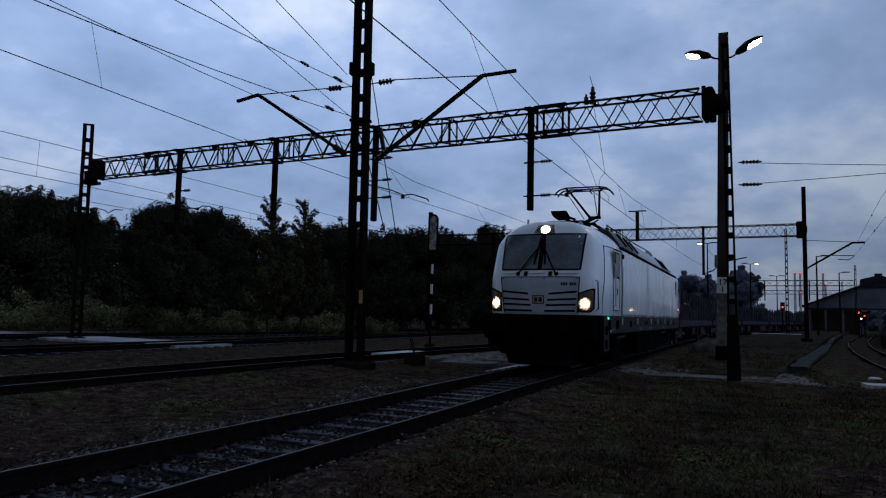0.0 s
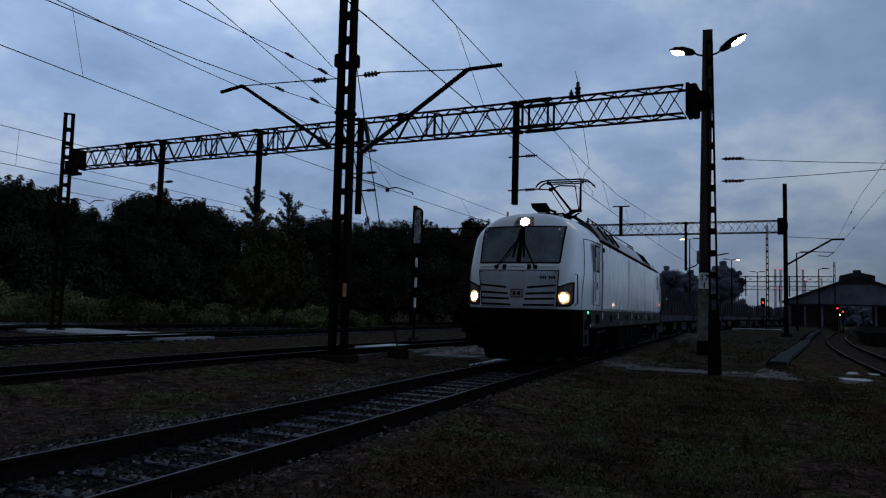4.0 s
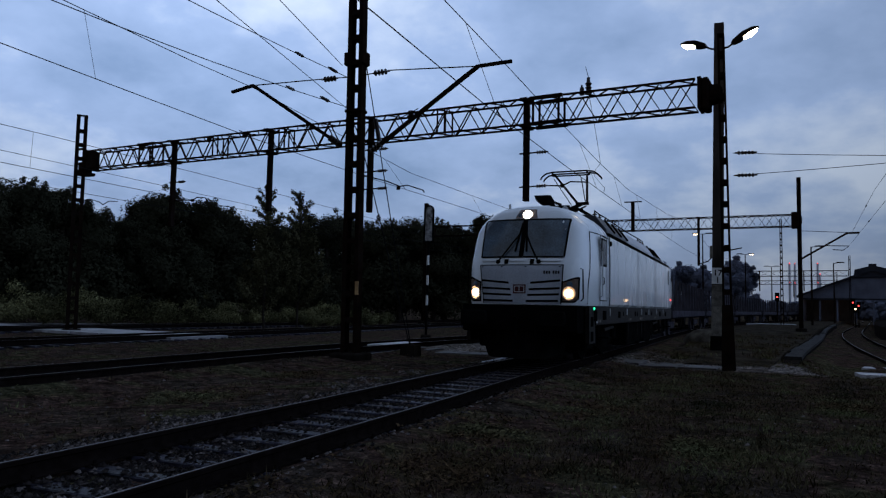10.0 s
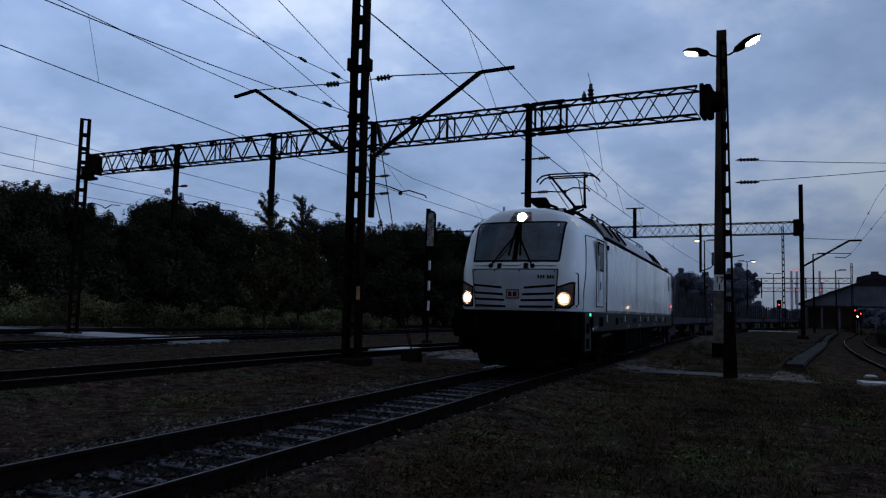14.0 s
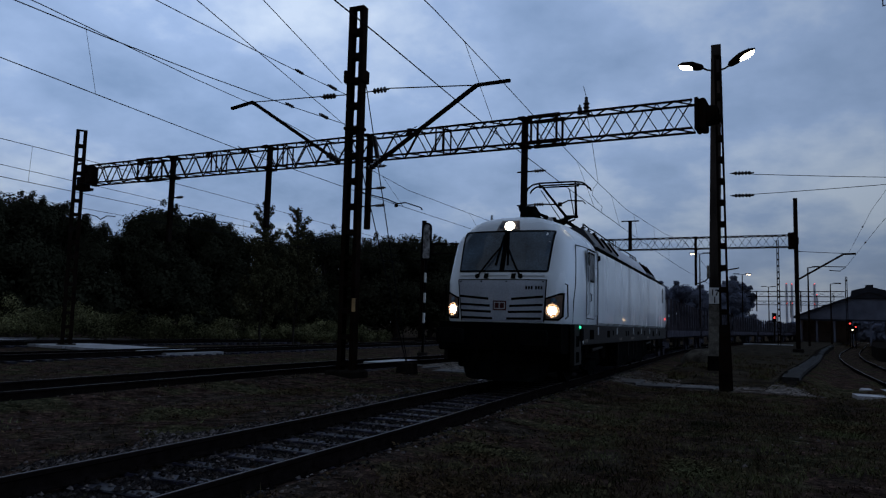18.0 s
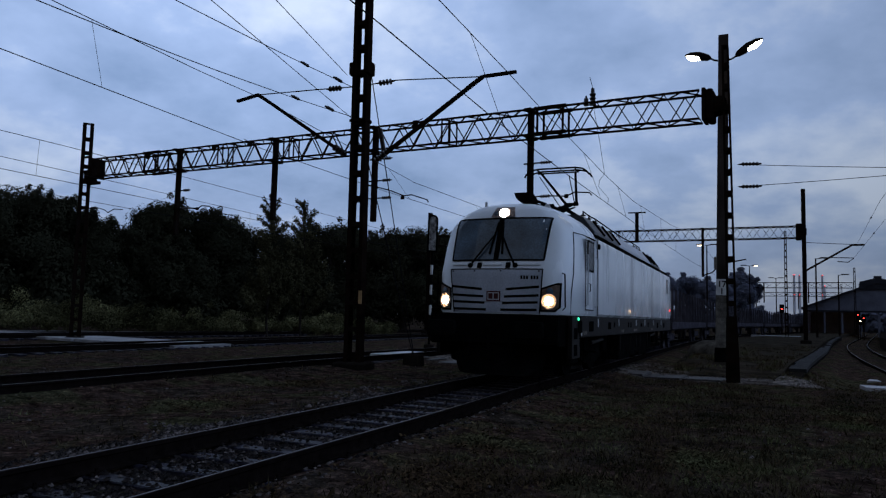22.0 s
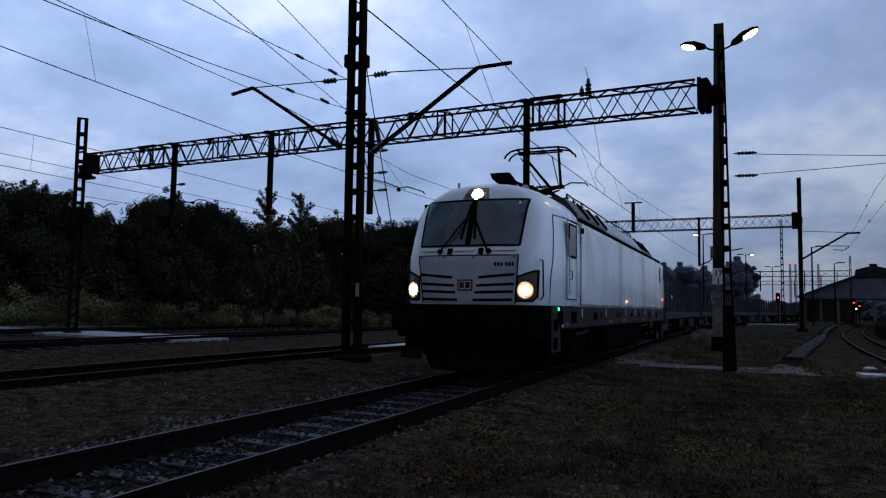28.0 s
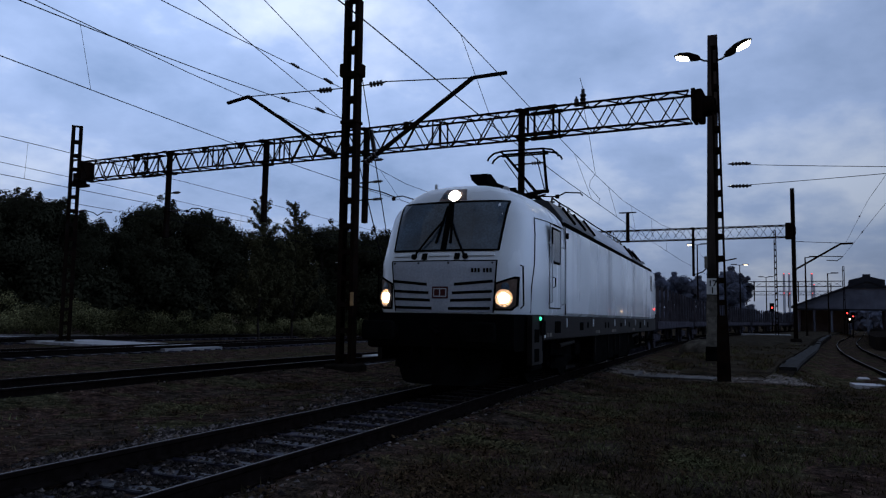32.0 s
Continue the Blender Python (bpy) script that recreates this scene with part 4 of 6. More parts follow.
        c2 = Vector((s * 1.1, front_y(1.1, 1.80) - 0.012, 1.80))
        part("marker_lamp", Geo().turned(c2 + out * -0.02, out, [(0, 0.075), (0.03, 0.07), (0.035, 0.02)], 16), GLASS_DARK, lamp)
    top = part("top_light_unit", nose_patch([(3.34, -0.26, 0.265), (3.57, -0.19, 0.2)], 0.012, nx=6, nz=4), TOP_HOUSING, t, "grey-brown top headlight housing")
    y = front_y(0, 3.44)
    part("lens", Geo().turned((0.02, y + 0.012, 3.415), (0, -1, 0.35), [(0, 0.112), (0.05, 0.107), (0.065, 0.07), (0.07, 0.01)], 20), TOPLIGHT, top, "glowing white top headlight", smooth=40)
    part("lens", Geo().turned((-0.15, y + 0.01, 3.405), (0, -1, 0.35), [(0, 0.06), (0.04, 0.055), (0.05, 0.01)], 16), GLASS_DARK, top)
    # mirrors, horn and aerials
    part("aerial", Geo().tube([(-0.62, 1.15, 3.66), (-0.62, 1.15, 3.78)], 0.03, 8), GREY_WHITE, t)
    part("roof_horn", Geo().turned((0.68, 1.7, 3.66), (0, -1, 0), [(0, 0.02), (0.1, 0.03), (0.3, 0.07)], 12), GREY_WHITE, t)
    # side: seams, door, window, hand rails, both sides
    for s in (-1, 1):
        X = s * 1.502
        def slab(y0, y1, z0, z1, deep=0.012, b=0.0):
            return Geo().box(min(X, X + s * deep), max(X, X + s * deep), y0, y1, z0, z1, b)
        def on_cab(y, z, out=0.004):
            w, back = ring_at(z)
            ys, qs = [back + b for _, b in PLAN][::-1], [a for a, _ in PLAN][::-1]
            return (s * (w * float(np.interp(y, ys, qs)) + out), y, z)
        part("panel_seam", Geo().tube([on_cab(0.67 + 0.24 * max(0, z - 1.8), z) for z in (1.38, 1.8, 2.2, 2.42, 2.75, 3.04)], 0.011, 5), BLACK, t)
        part("panel_seam", Geo().tube([on_cab(y, 3.05) for y in (0.97, 1.2, 1.5, 2.0, 2.68)], 0.010, 5), BLACK, t)
        part("cab_joint", slab(2.685, 2.715, 1.36, 3.1), BLACK, t)
        door = part("cab_door", slab(1.49, 2.29, 1.49, 3.0, 0.006), white, t, "white cab door")
        for q in ((1.47, 1.49, 1.47, 3.02), (2.29, 2.31, 1.47, 3.02), (1.49, 2.29, 1.47, 1.49), (1.49, 2.29, 3.0, 3.02)):
            part("door_seal", slab(*q, 0.008), BLACK, door)
        win = part("door_window", slab(1.6, 2.14, 2.33, 2.93, 0.03, 0.01), SIDE_GLASS, door, "grey door window")
        for q in ((1.57, 1.605, 2.31, 2.95), (2.135, 2.17, 2.31, 2.95), (1.57, 2.17, 2.3, 2.335), (1.57, 2.17, 2.925, 2.96)):
            part("window_rubber", slab(*q, 0.034, 0.008), BLACK, win)
        part("door_handle", Geo().tube([(X + s * 0.03, 1.63, 1.85), (X + s * 0.07, 1.63, 1.87), (X + s * 0.07, 1.63, 2.02), (X + s * 0.03, 1.63, 2.04)], 0.012, 6), BLACK, door)
        for y in (1.4, 2.42):
            part("hand_rail", Geo().tube([(X, y, 1.55), (X + s * 0.07, y, 1.58), (X + s * 0.07, y, 2.62), (X, y, 2.66)], 0.016, 6), GREY_WHITE, t)
        part("corner_rail", Geo().tube([(s * 1.28, 0.36, 2.17), (s * 1.35, 0.30, 2.15), (s * 1.36, 0.31, 1.5), (s * 1.29, 0.38, 1.45)], 0.015, 6), BLACK, t)
        part("side_camera", Geo().box(min(X, X + s * 0.05), max(X, X + s * 0.05), 2.74, 2.8, 2.86, 2.98, 0.01), BLACK, t)
        part("rear_door_window", slab(16.5, 16.82, 2.36, 2.94, 0.02, 0.01), SIDE_GLASS, t, "dark rear door window")
        part("rear_rail", Geo().tube([(X, 17.3, 1.5), (X + s * 0.07, 17.3, 1.53), (X + s * 0.07, 17.3, 2.5), (X, 17.3, 2.54)], 0.016, 6), GREY_WHITE, t)
        # grey frame with hatches, jacking points and labels
        fr = part("side_frame", Geo().box(min(s * 1.2, s * 1.47), max(s * 1.2, s * 1.47), 1.2, 18.2, 0.9, 1.345, 0.02), SKIRT, t, "grey side frame")
        for y, w, z0, z1 in ((1.0, 0.3, 1.0, 1.25), (2.0, 0.45, 1.02, 1.24), (4.2, 0.35, 1.05, 1.22), (5.0, 0.12, 1.1, 1.22), (7.2, 0.16, 1.08, 1.22), (7.6, 0.16, 1.08, 1.22), (9.6, 0.3, 1.1, 1.2), (11.2, 0.16, 1.08, 1.22), (13.6, 0.4, 1.03, 1.22), (15.6, 0.35, 1.03, 1.22)):
            part("frame_hatch", Geo().box(min(s * 1.468, s * 1.478), max(s * 1.468, s * 1.478), y, y + w, z0, z1), BLACK, fr)
        for y, w in ((1.45, 0.1), (1.62, 0.16), (6.0, 0.5), (8.2, 0.7), (12.0, 0.5)):
            part("marking_bar", Geo().box(min(s * 1.468, s * 1.474), max(s * 1.468, s * 1.474), y, y + w, 0.96, 1.03), POLE_PALE, fr)
        panel = part("step_panel", Geo().box(min(s * 1.36, s * 1.452), max(s * 1.36, s * 1.452), 0.52, 1.2, 0.5, 1.335, 0.006), SKIRT, t, "grey cab step panel")
        for z in (0.55, 0.88):
            part("step_recess", Geo().box(min(s * 1.445, s * 1.458), max(s * 1.445, s * 1.458), 0.66, 0.96, z, z + 0.22, 0.004), BLACK, panel)
        part("tail_lamp", Geo().turned((s * 1.47, 17.75, 1.72), (s, 0, 0), [(0, 0.05), (0.03, 0.045), (0.04, 0.02)], 10), RED_GLOW, t, "small glowing red lamp")
        ring = Geo().turned((s * 1.468, 1.28, 0.99), (s, 0, 0), [(0, 0.05), (0.006, 0.05), (0.006, 0.03), (0.004, 0.03)], 16)
        part("marking_ring", ring, PANEL_WHITE, fr, "small white round marking")
        part("indicator_lamp", Geo().turned((s * 1.46, 0.98, 1.285), (s, 0, 0), [(0, 0.035), (0.02, 0.032), (0.03, 0.015)], 10), GREEN_GLOW, fr, "glowing green indicator lamp")
        for y in (2.9, 5.6, 8.6, 10.4, 12.6, 14.8):
            part("frame_latch", Geo().box(min(s * 1.468, s * 1.49), max(s * 1.468, s * 1.49), y, y + 0.07, 1.12, 1.3, 0.005), GREY_WHITE, fr, "pale latch")
        for y in (6.25, 8.05, 9.05, 9.85, 11.55):
            part("pipe", Geo().tube([(s * 1.4, y, 0.92), (s * 1.4, y, 0.5), (s * 1.34, y + 0.05, 0.34)], 0.022, 6), SKIRT, t)
        for y in (2.6, 15.4, 17.2):
            st = part("step", Geo().box(min(s * 1.25, s * 1.5), max(s * 1.25, s * 1.5), y, y + 0.42, 0.55, 0.59), NEAR_BLACK, t)
            part("step_plate", Geo().box(min(s * 1.2, s * 1.24), max(s * 1.2, s * 1.24), y, y + 0.42, 0.35, 0.95), NEAR_BLACK, st)
        # gear boxes between the bogies
        for y0, y1, z0 in ((6.3, 8.0, 0.22), (8.1, 9.0, 0.25), (9.1, 9.8, 0.3), (9.9, 11.5, 0.2)):
            part("equipment_box", Geo().box(min(s * 0.9, s * 1.38), max(s * 0.9, s * 1.38), y0, y1, z0, 0.92, 0.03), NEAR_BLACK, t)
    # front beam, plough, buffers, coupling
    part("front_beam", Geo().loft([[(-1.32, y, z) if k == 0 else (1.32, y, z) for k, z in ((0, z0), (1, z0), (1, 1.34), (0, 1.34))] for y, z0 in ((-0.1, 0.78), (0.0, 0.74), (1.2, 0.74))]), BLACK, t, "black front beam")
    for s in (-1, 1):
        part("corner_box", Geo().loft([[(s * a, y, z) for a, z in ((1.0, z0), (w, z0), (w, 1.34), (1.0, 1.34))] for y, w, z0 in ((0.12, 1.2, 0.86), (0.3, 1.27, 0.8), (0.7, 1.37, 0.74), (1.2, 1.46, 0.72))]), NEAR_BLACK, t, "dark corner skirt")
        bf = part("buffer", Geo().turned((s * 0.875, -0.08, 1.05), (0, -1, 0), [(0, 0.14), (0.2, 0.13), (0.22, 0.1), (0.48, 0.1), (0.5, 0.2)], 20), NEAR_BLACK, t, smooth=35)
        part("buffer_head", Geo().loft([[(s * 0.875 + a * k, y, 1.05 + b * k) for a, b in ((-0.27, -0.16), (0.27, -0.16), (0.3, -0.1), (0.3, 0.1), (0.27, 0.16), (-0.27, 0.16), (-0.3, 0.1), (-0.3, -0.1))] for y, k in ((-0.56, 1), (-0.6, 1), (-0.62, 0.9))]), NEAR_BLACK, bf)
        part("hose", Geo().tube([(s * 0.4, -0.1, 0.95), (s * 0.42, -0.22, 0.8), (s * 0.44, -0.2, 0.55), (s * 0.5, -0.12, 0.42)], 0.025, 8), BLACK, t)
    part("coupling_hook", Geo().tube([(0, -0.05, 1.02), (0, -0.3, 1.02), (0, -0.38, 1.08), (0, -0.3, 1.13)], 0.045, 8), NEAR_BLACK, t)
    part("screw_coupling", Geo().tube([(0, -0.33, 1.02), (0, -0.3, 0.8), (0, -0.26, 0.55)], 0.04, 8), NEAR_BLACK, t)
    part("plough", Geo().loft([[(x, y + 0.0, z) for x, y, z in ((-w, 0.35, z0), (-w * 0.7, 0.12 - k, z0), (0, -0.05 - k, z0), (w * 0.7, 0.12 - k, z0), (w, 0.35, z0), (w, 0.45, z0), (0, 0.1, z0), (-w, 0.45, z0))] for z0, k, w in ((0.16, 0.12, 0.84), (0.3, 0.06, 0.9), (0.5, 0.0, 0.95), (0.76, 0.0, 0.98))]), NEAR_BLACK, t, "dark snow plough")
    # boxes and a dark block added to close the shaded gap under the cab
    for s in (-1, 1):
        part("sand_box", Geo().box(min(s * 0.78, s * 1.3), max(s * 0.78, s * 1.3), 0.95, 1.75, 0.34, 0.95, 0.04), NEAR_BLACK, t)
        part("sand_pipe", Geo().tube([(s * 0.95, 1.7, 0.4), (s * 0.85, 1.9, 0.25), (s * 0.76, 2.0, 0.1)], 0.025, 6), NEAR_BLACK, t)
    part("shade_block", Geo().box(-0.8, 0.8, 0.5, 2.0, 0.3, 0.8), NEAR_BLACK, t)
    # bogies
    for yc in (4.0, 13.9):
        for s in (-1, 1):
            bg = part("bogie_side", Geo().loft([[(s * 1.02 + a, yc + yy, z) for a in (-0.06, 0.06) for z in ((lo, hi) if a < 0 else (hi, lo))] for yy, lo, hi in ((-2.1, 0.5, 0.9), (-1.2, 0.4, 0.92), (-0.6, 0.26, 0.85), (0.6, 0.26, 0.85), (1.2, 0.4, 0.92), (2.1, 0.5, 0.9))]), NEAR_BLACK, t)
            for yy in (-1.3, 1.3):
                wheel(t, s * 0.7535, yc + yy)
                part("axle_box", Geo().box(min(s * 0.98, s * 1.2), max(s * 0.98, s * 1.2), yc + yy - 0.18, yc + yy + 0.18, 0.46, 0.8, 0.04), NEAR_BLACK, bg)
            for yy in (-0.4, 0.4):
                part("spring", Geo().turned((s * 1.05, yc + yy, 0.7), (0, 0, 1), [(0, 0.12), (0.03, 0.13), (0.06, 0.1), (0.09, 0.13), (0.12, 0.1), (0.15, 0.13), (0.2, 0.12)], 12), NEAR_BLACK, bg)
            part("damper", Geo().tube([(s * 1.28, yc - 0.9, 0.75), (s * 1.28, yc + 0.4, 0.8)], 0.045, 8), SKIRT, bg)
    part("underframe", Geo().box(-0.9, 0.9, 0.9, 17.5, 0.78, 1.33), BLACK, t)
    # raised pantograph, single arm
    pan = part("pantograph", Geo().box(-0.55, 0.55, 3.9, 4.0, 3.95, 4.02).box(-0.55, 0.55, 5.6, 5.7, 3.95, 4.02).box(-0.5, -0.42, 3.95, 5.65, 3.96, 4.02).box(0.42, 0.5, 3.95, 5.65, 3.96, 4.02), BLACK, t, "raised single-arm pantograph")
    part("lower_arm", Geo().tube([(0, 4.4, 4.02), (0, 6.45, 4.5)], 0.07, 8, 0.055), BLACK, pan)
    part("thrust_rod", Geo().tube([(0.16, 4.6, 4.0), (0.12, 6.4, 4.42)], 0.025, 6), BLACK, pan)
    for s in (-1, 1):
        part("upper_arm", Geo().tube([(s * 0.15, 6.45, 4.52), (s * 0.46, 4.95, 5.13)], 0.04, 8, 0.03), BLACK, pan)
        part("guide_rod", Geo().tube([(s * 0.22 - 0.1, 6.4, 4.46), (s * 0.4 - 0.12, 5.0, 5.05)], 0.014, 6), BLACK, pan)
    for y in (4.75, 5.1):
        hd = part("contact_strip", Geo().tube([(-0.86, y, 5.0), (-0.82, y, 5.08), (-0.7, y, 5.17), (-0.5, y, 5.21), (0.5, y, 5.21), (0.7, y, 5.17), (0.82, y, 5.08), (0.86, y, 5.0)], 0.024, 6), BLACK, pan)
    for x in (-0.5, 0.5):
        part("head_tie", Geo().bar((x, 4.7, 5.17), (x, 5.15, 5.17), 0.035), BLACK, pan)
    part("knee_axle", Geo().tube([(-0.2, 6.45, 4.51), (0.2, 6.45, 4.51)], 0.05, 8), BLACK, pan)
    part("head_bar", Geo().bar((-0.55, 4.92, 5.12), (0.55, 4.92, 5.12), 0.035), BLACK, pan)
    # folded pantograph in front of it
    low = part("folded_pantograph", Geo().box(-0.5, 0.5, 2.6, 2.68, 3.86, 3.92).box(-0.5, 0.5, 3.5, 3.58, 3.86, 3.92).box(-0.45, -0.38, 2.6, 3.55, 3.86, 3.92).box(0.38, 0.45, 2.6, 3.55, 3.86, 3.92), BLACK, t, "folded pantograph")
    part("lower_arm", Geo().tube([(0, 3.5, 3.92), (0, 2.2, 4.02)], 0.05, 8), BLACK, low)
    part("upper_arm", Geo().tube([(0, 2.2, 4.02), (0, 3.7, 4.1)], 0.04, 8), BLACK, low)
    part("knee", Geo().loft([[(-0.2, y, a), (0.1, y, a), (0.14, y, b), (-0.24, y, b)] for y, a, b in ((1.93, 3.98, 4.1), (2.15, 3.95, 4.12), (2.6, 3.93, 4.0))]), BLACK, low)
    for y in (2.62, 3.54):
        for x in (-0.42, 0.42):
            insulator((x, y, 3.66), (0, 0, 1), 0.22, low, 0.07, 2)
    return t


LOCO = build_loco()



# ---- middle mast with its two arms ----
def build_middle_mast():
    t = lattice_mast(pose(-10.1, 17.35, -0.3, 0, -0.4, 0), 10.5, 0.13, 0.115, 0.12, 0.26, 0.72, "tall dark steel catenary mast with two bracket arms")
    def loc(x, z):
        return (x + 10.1, -0.1, z + 0.3)
    for s, knee, tip, foot, name in ((1, (-6.42, 7.5), (-5.5, 7.52), (-9.6, 5.42), "arm"), (-1, (-13.6, 7.78), (-14.38, 7.66), (-10.5, 5.72), "arm")):
        a = part("bracket_arm", Geo().bar(loc(*foot), loc(*knee), 0.1, 0.09), STEEL_DARK, t)
        part("arm_tip", Geo().bar(loc(*knee), loc(*tip), 0.09, 0.075), STEEL_DARK, a)
        part("tie_rod", Geo().tube([loc(-10.1 + s * 0.25, 7.66), loc(-10.1 + s * 1.1, 7.7), loc(*knee)], 0.016, 6), STEEL_DARK, a)
        insulator(loc(-10.1 + s * 0.55, 7.67), (s, 0, 0.02), 0.55, a, 0.08, 4)
        insulator(loc(*foot), (knee[0] - foot[0], 0, knee[1] - foot[1]), 0.55, a, 0.1, 4)
    for s in (-1, 1):
        part("anchor_plate", Geo().box(min(s * 0.2, s * 0.32), max(s * 0.2, s * 0.32), -0.2, 0.2, 8.28, 8.66, 0.03), STEEL_DARK, t)
    part("cross_plate", Geo().box(-0.26, 0.26, -0.2, 0.2, 6.92, 7.02, 0.02), STEEL_DARK, t)
    part("marker_plate", Geo().box(0.2, 0.3, -0.19, -0.17, 1.84, 2.2), ORANGE, t, "faded orange marker plate")
    # guy wires down to a block
    for dx, z in ((0.28, 8.4), (0.24, 5.9)):
        part("guy_wire", Geo().tube([(dx, 0.0, z), (0.42 + dx * 0.6, 2.6, 0.3)], 0.016, 6), WIRE, t)
    part("guy_insulator", Geo().tube([(0.35, 0.5, 6.87), (0.39, 0.75, 6.1)], 0.065, 8), PORCELAIN, t)
    ob = part("anchor_block", Geo().loft([[(x * k, y * k, z) for x, y in ((-0.24, -0.24), (0.24, -0.24), (0.24, 0.24), (-0.24, 0.24))] for z, k in ((-0.25, 1.1), (0.26, 0.95), (0.3, 0.85))]), CONCRETE)
    ob.matrix_basis = pose(-9.55, 20.0, -0.2)
    tagged(ob, "squat dark concrete block holding the guy wires", "anchor block")


build_middle_mast()


# ---- concrete lamp pole with two lit lamps ----
def build_lamp_pole():
    t = thing("lamp_pole", pose(-1.1, 27.0, 0.0, 0, 0.8, 0), "tall weathered concrete pole with two lit street lamps", "street lamp")
    part("pole", Geo().loft([[(x, -y, z) for x, y in ((-a, -a * 0.7), (a, -a * 0.7), (a, a * 0.7), (-a, a * 0.7))][::-1] for z, a in ((-0.3, 0.2), (5, 0.185), (11.55, 0.165))]), POLE_CONCRETE, t, "weathered concrete")
    part("pole_sleeve", Geo().loft([[(x, -y, z) for x, y in ((-a, -a * 0.7), (a, -a * 0.7), (a, a * 0.7), (-a, a * 0.7))][::-1] for z, a in ((0.42, 0.203), (2.2, 0.2))]), POLE_PALE, t, "flaking pale paint")
    part("pole_foot", Geo().box(-0.23, 0.23, -0.18, 0.18, -0.3, 0.42, 0.02), NEAR_BLACK, t, "black painted foot")
    for s, tip, fall in ((-1, (-0.98, -0.05, 10.95), 0.16), (1, (1.05, -0.05, 11.25), 0.5)):
        arm = part("lamp_arm", Geo().tube([(0, 0, 10.6), (s * 0.3, -0.02, 10.66), (s * 0.5, -0.04, 10.78)], 0.035, 8), STEEL_DARK, t)
        a, b = Vector((s * 0.42, -0.04, 10.74)), Vector((s * 0.42 + s * 0.86, -0.06, 10.74 + fall * 1.0))
        d = (b - a).normalized()
        side = Vector((0, 1, 0))
        nrm = d.cross(side).normalized()
        nrm = nrm if nrm.z > 0 else -nrm
        rings = []
        for k, w, h in ((0, 0.06, 0.06), (0.1, 0.1, 0.13), (0.32, 0.14, 0.17), (0.5, 0.17, 0.2), (0.85, 0.16, 0.15), (1.03, 0.06, 0.05)):
            c = a + (b - a) * k
            rings.append([c + side * w * math.cos(q) + nrm * h * max(-0.1 if k > 0.4 else -0.6, math.sin(q)) for q in (math.tau * i / 14 for i in range(14))])
        head = part("lamp_head", Geo().loft(rings), STEEL_DARK, arm, "grey lamp head", smooth=45)
        rings = []
        for k, w, h in ((0.38, 0.08, 0.02), (0.46, 0.15, 0.1), (0.72, 0.165, 0.14), (0.9, 0.12, 0.1), (0.98, 0.03, 0.01)):
            c = a + (b - a) * k - nrm * 0.012
            rings.append([c + side * w * math.cos(q) - nrm * h * max(-0.05, math.sin(q)) for q in (math.tau * i / 14 for i in range(14))])
        part("lamp_glass", Geo().loft(rings), LAMP_GLOW, arm, "glowing lamp glass", smooth=45)
    # kilometre board
    b = part("distance_board", Geo().box(-0.19, 0.19, -0.24, -0.21, 2.22, 2.78), PANEL_WHITE, t, "white distance board with black figures")
    for word, z in (("17", 2.51), ("1", 2.26)):
        c = bpy.data.curves.new("figures", "FONT")
        c.body, c.size, c.align_x, c.extrude, c.offset = word, 0.29, "CENTER", 0.002, 0.006
        o = new("figures", c)
        o.data.materials.append(BLACK)
        o.parent = b
        o.matrix_basis = pose(0, -0.244, z, 90, 0, 0)
    part("junction_box", Geo().box(-0.27, -0.17, -0.15, 0.1, 3.14, 3.56, 0.01), POLE_PALE, t, "pale junction box")
    for s, x, z in ((-1, -1.75, 10.78), (1, -0.02, 10.98)):
        lamp = new("lamp_light", bpy.data.lights.new("lamp_light", "SPOT"))
        lamp.data.energy, lamp.data.color, lamp.data.shadow_soft_size, lamp.data.spot_size, lamp.data.spot_blend = 90, (1.0, 0.86, 0.6), 0.12, radians(150), 0.6
        lamp.matrix_basis = look((x, 26.9, z - 0.14), (x + s * 1.0, 25.5, 0))


build_lamp_pole()


# ---- striped post with a tall white board ----
def build_signal_board():
    t = thing("signal_post", pose(-13.4, 29.6, -0.3, 0, 0.5, 20), "slim striped signal post with a tall faded white board", "signal post")
    marks = [0, 1.6, 2.03, 2.5, 2.93, 3.4, 3.83, 4.3]
    for i, (z0, z1) in enumerate(zip(marks, marks[1:])):
        part("band", Geo().tube([(0, 0, z0), (0, 0, z1)], 0.055, 10), PANEL_WHITE if i % 2 else NEAR_BLACK, t, smooth=40)
    part("upper_post", Geo().tube([(0, 0, 4.3), (0, 0, 5.95)], 0.055, 10), NEAR_BLACK, t, smooth=40)
    def rounded(w, z0, z1, y0, y1):
        pts = [(-w, z0), (w, z0)] + [(w * math.cos(a), z1 - w + w * math.sin(a)) for a in (math.pi * k / 10 for k in range(11))]
        return Geo().loft([[(x, y, z) for x, z in pts] for y in (y0, y1)])
    back = part("board", rounded(0.235, 4.4, 6.1, -0.11, -0.07), NEAR_BLACK, t, "black board rim")
    part("face", rounded(0.15, 4.48, 6.02, -0.12, -0.112), FLAKED, back, "flaking white face")
    part("foot", Geo().box(-0.22, 0.22, -0.22, 0.22, -0.1, 0.28, 0.03), CONCRETE, t)


build_signal_board()


# ---- wires ----
def sag(p, q, drop, n=12):
    p, q = Vector(p), Vector(q)
    return [p + (q - p) * k / n - Vector((0, 0, drop * 4 * (k / n) * (1 - k / n))) for k in range(n + 1)]


def wire(points, r=0.011, label="thin dark overhead wire", name="overhead_wire"):
    return tagged(part(name, Geo().tube(points, r, 5), WIRE), label, "wire", "overhead wires")


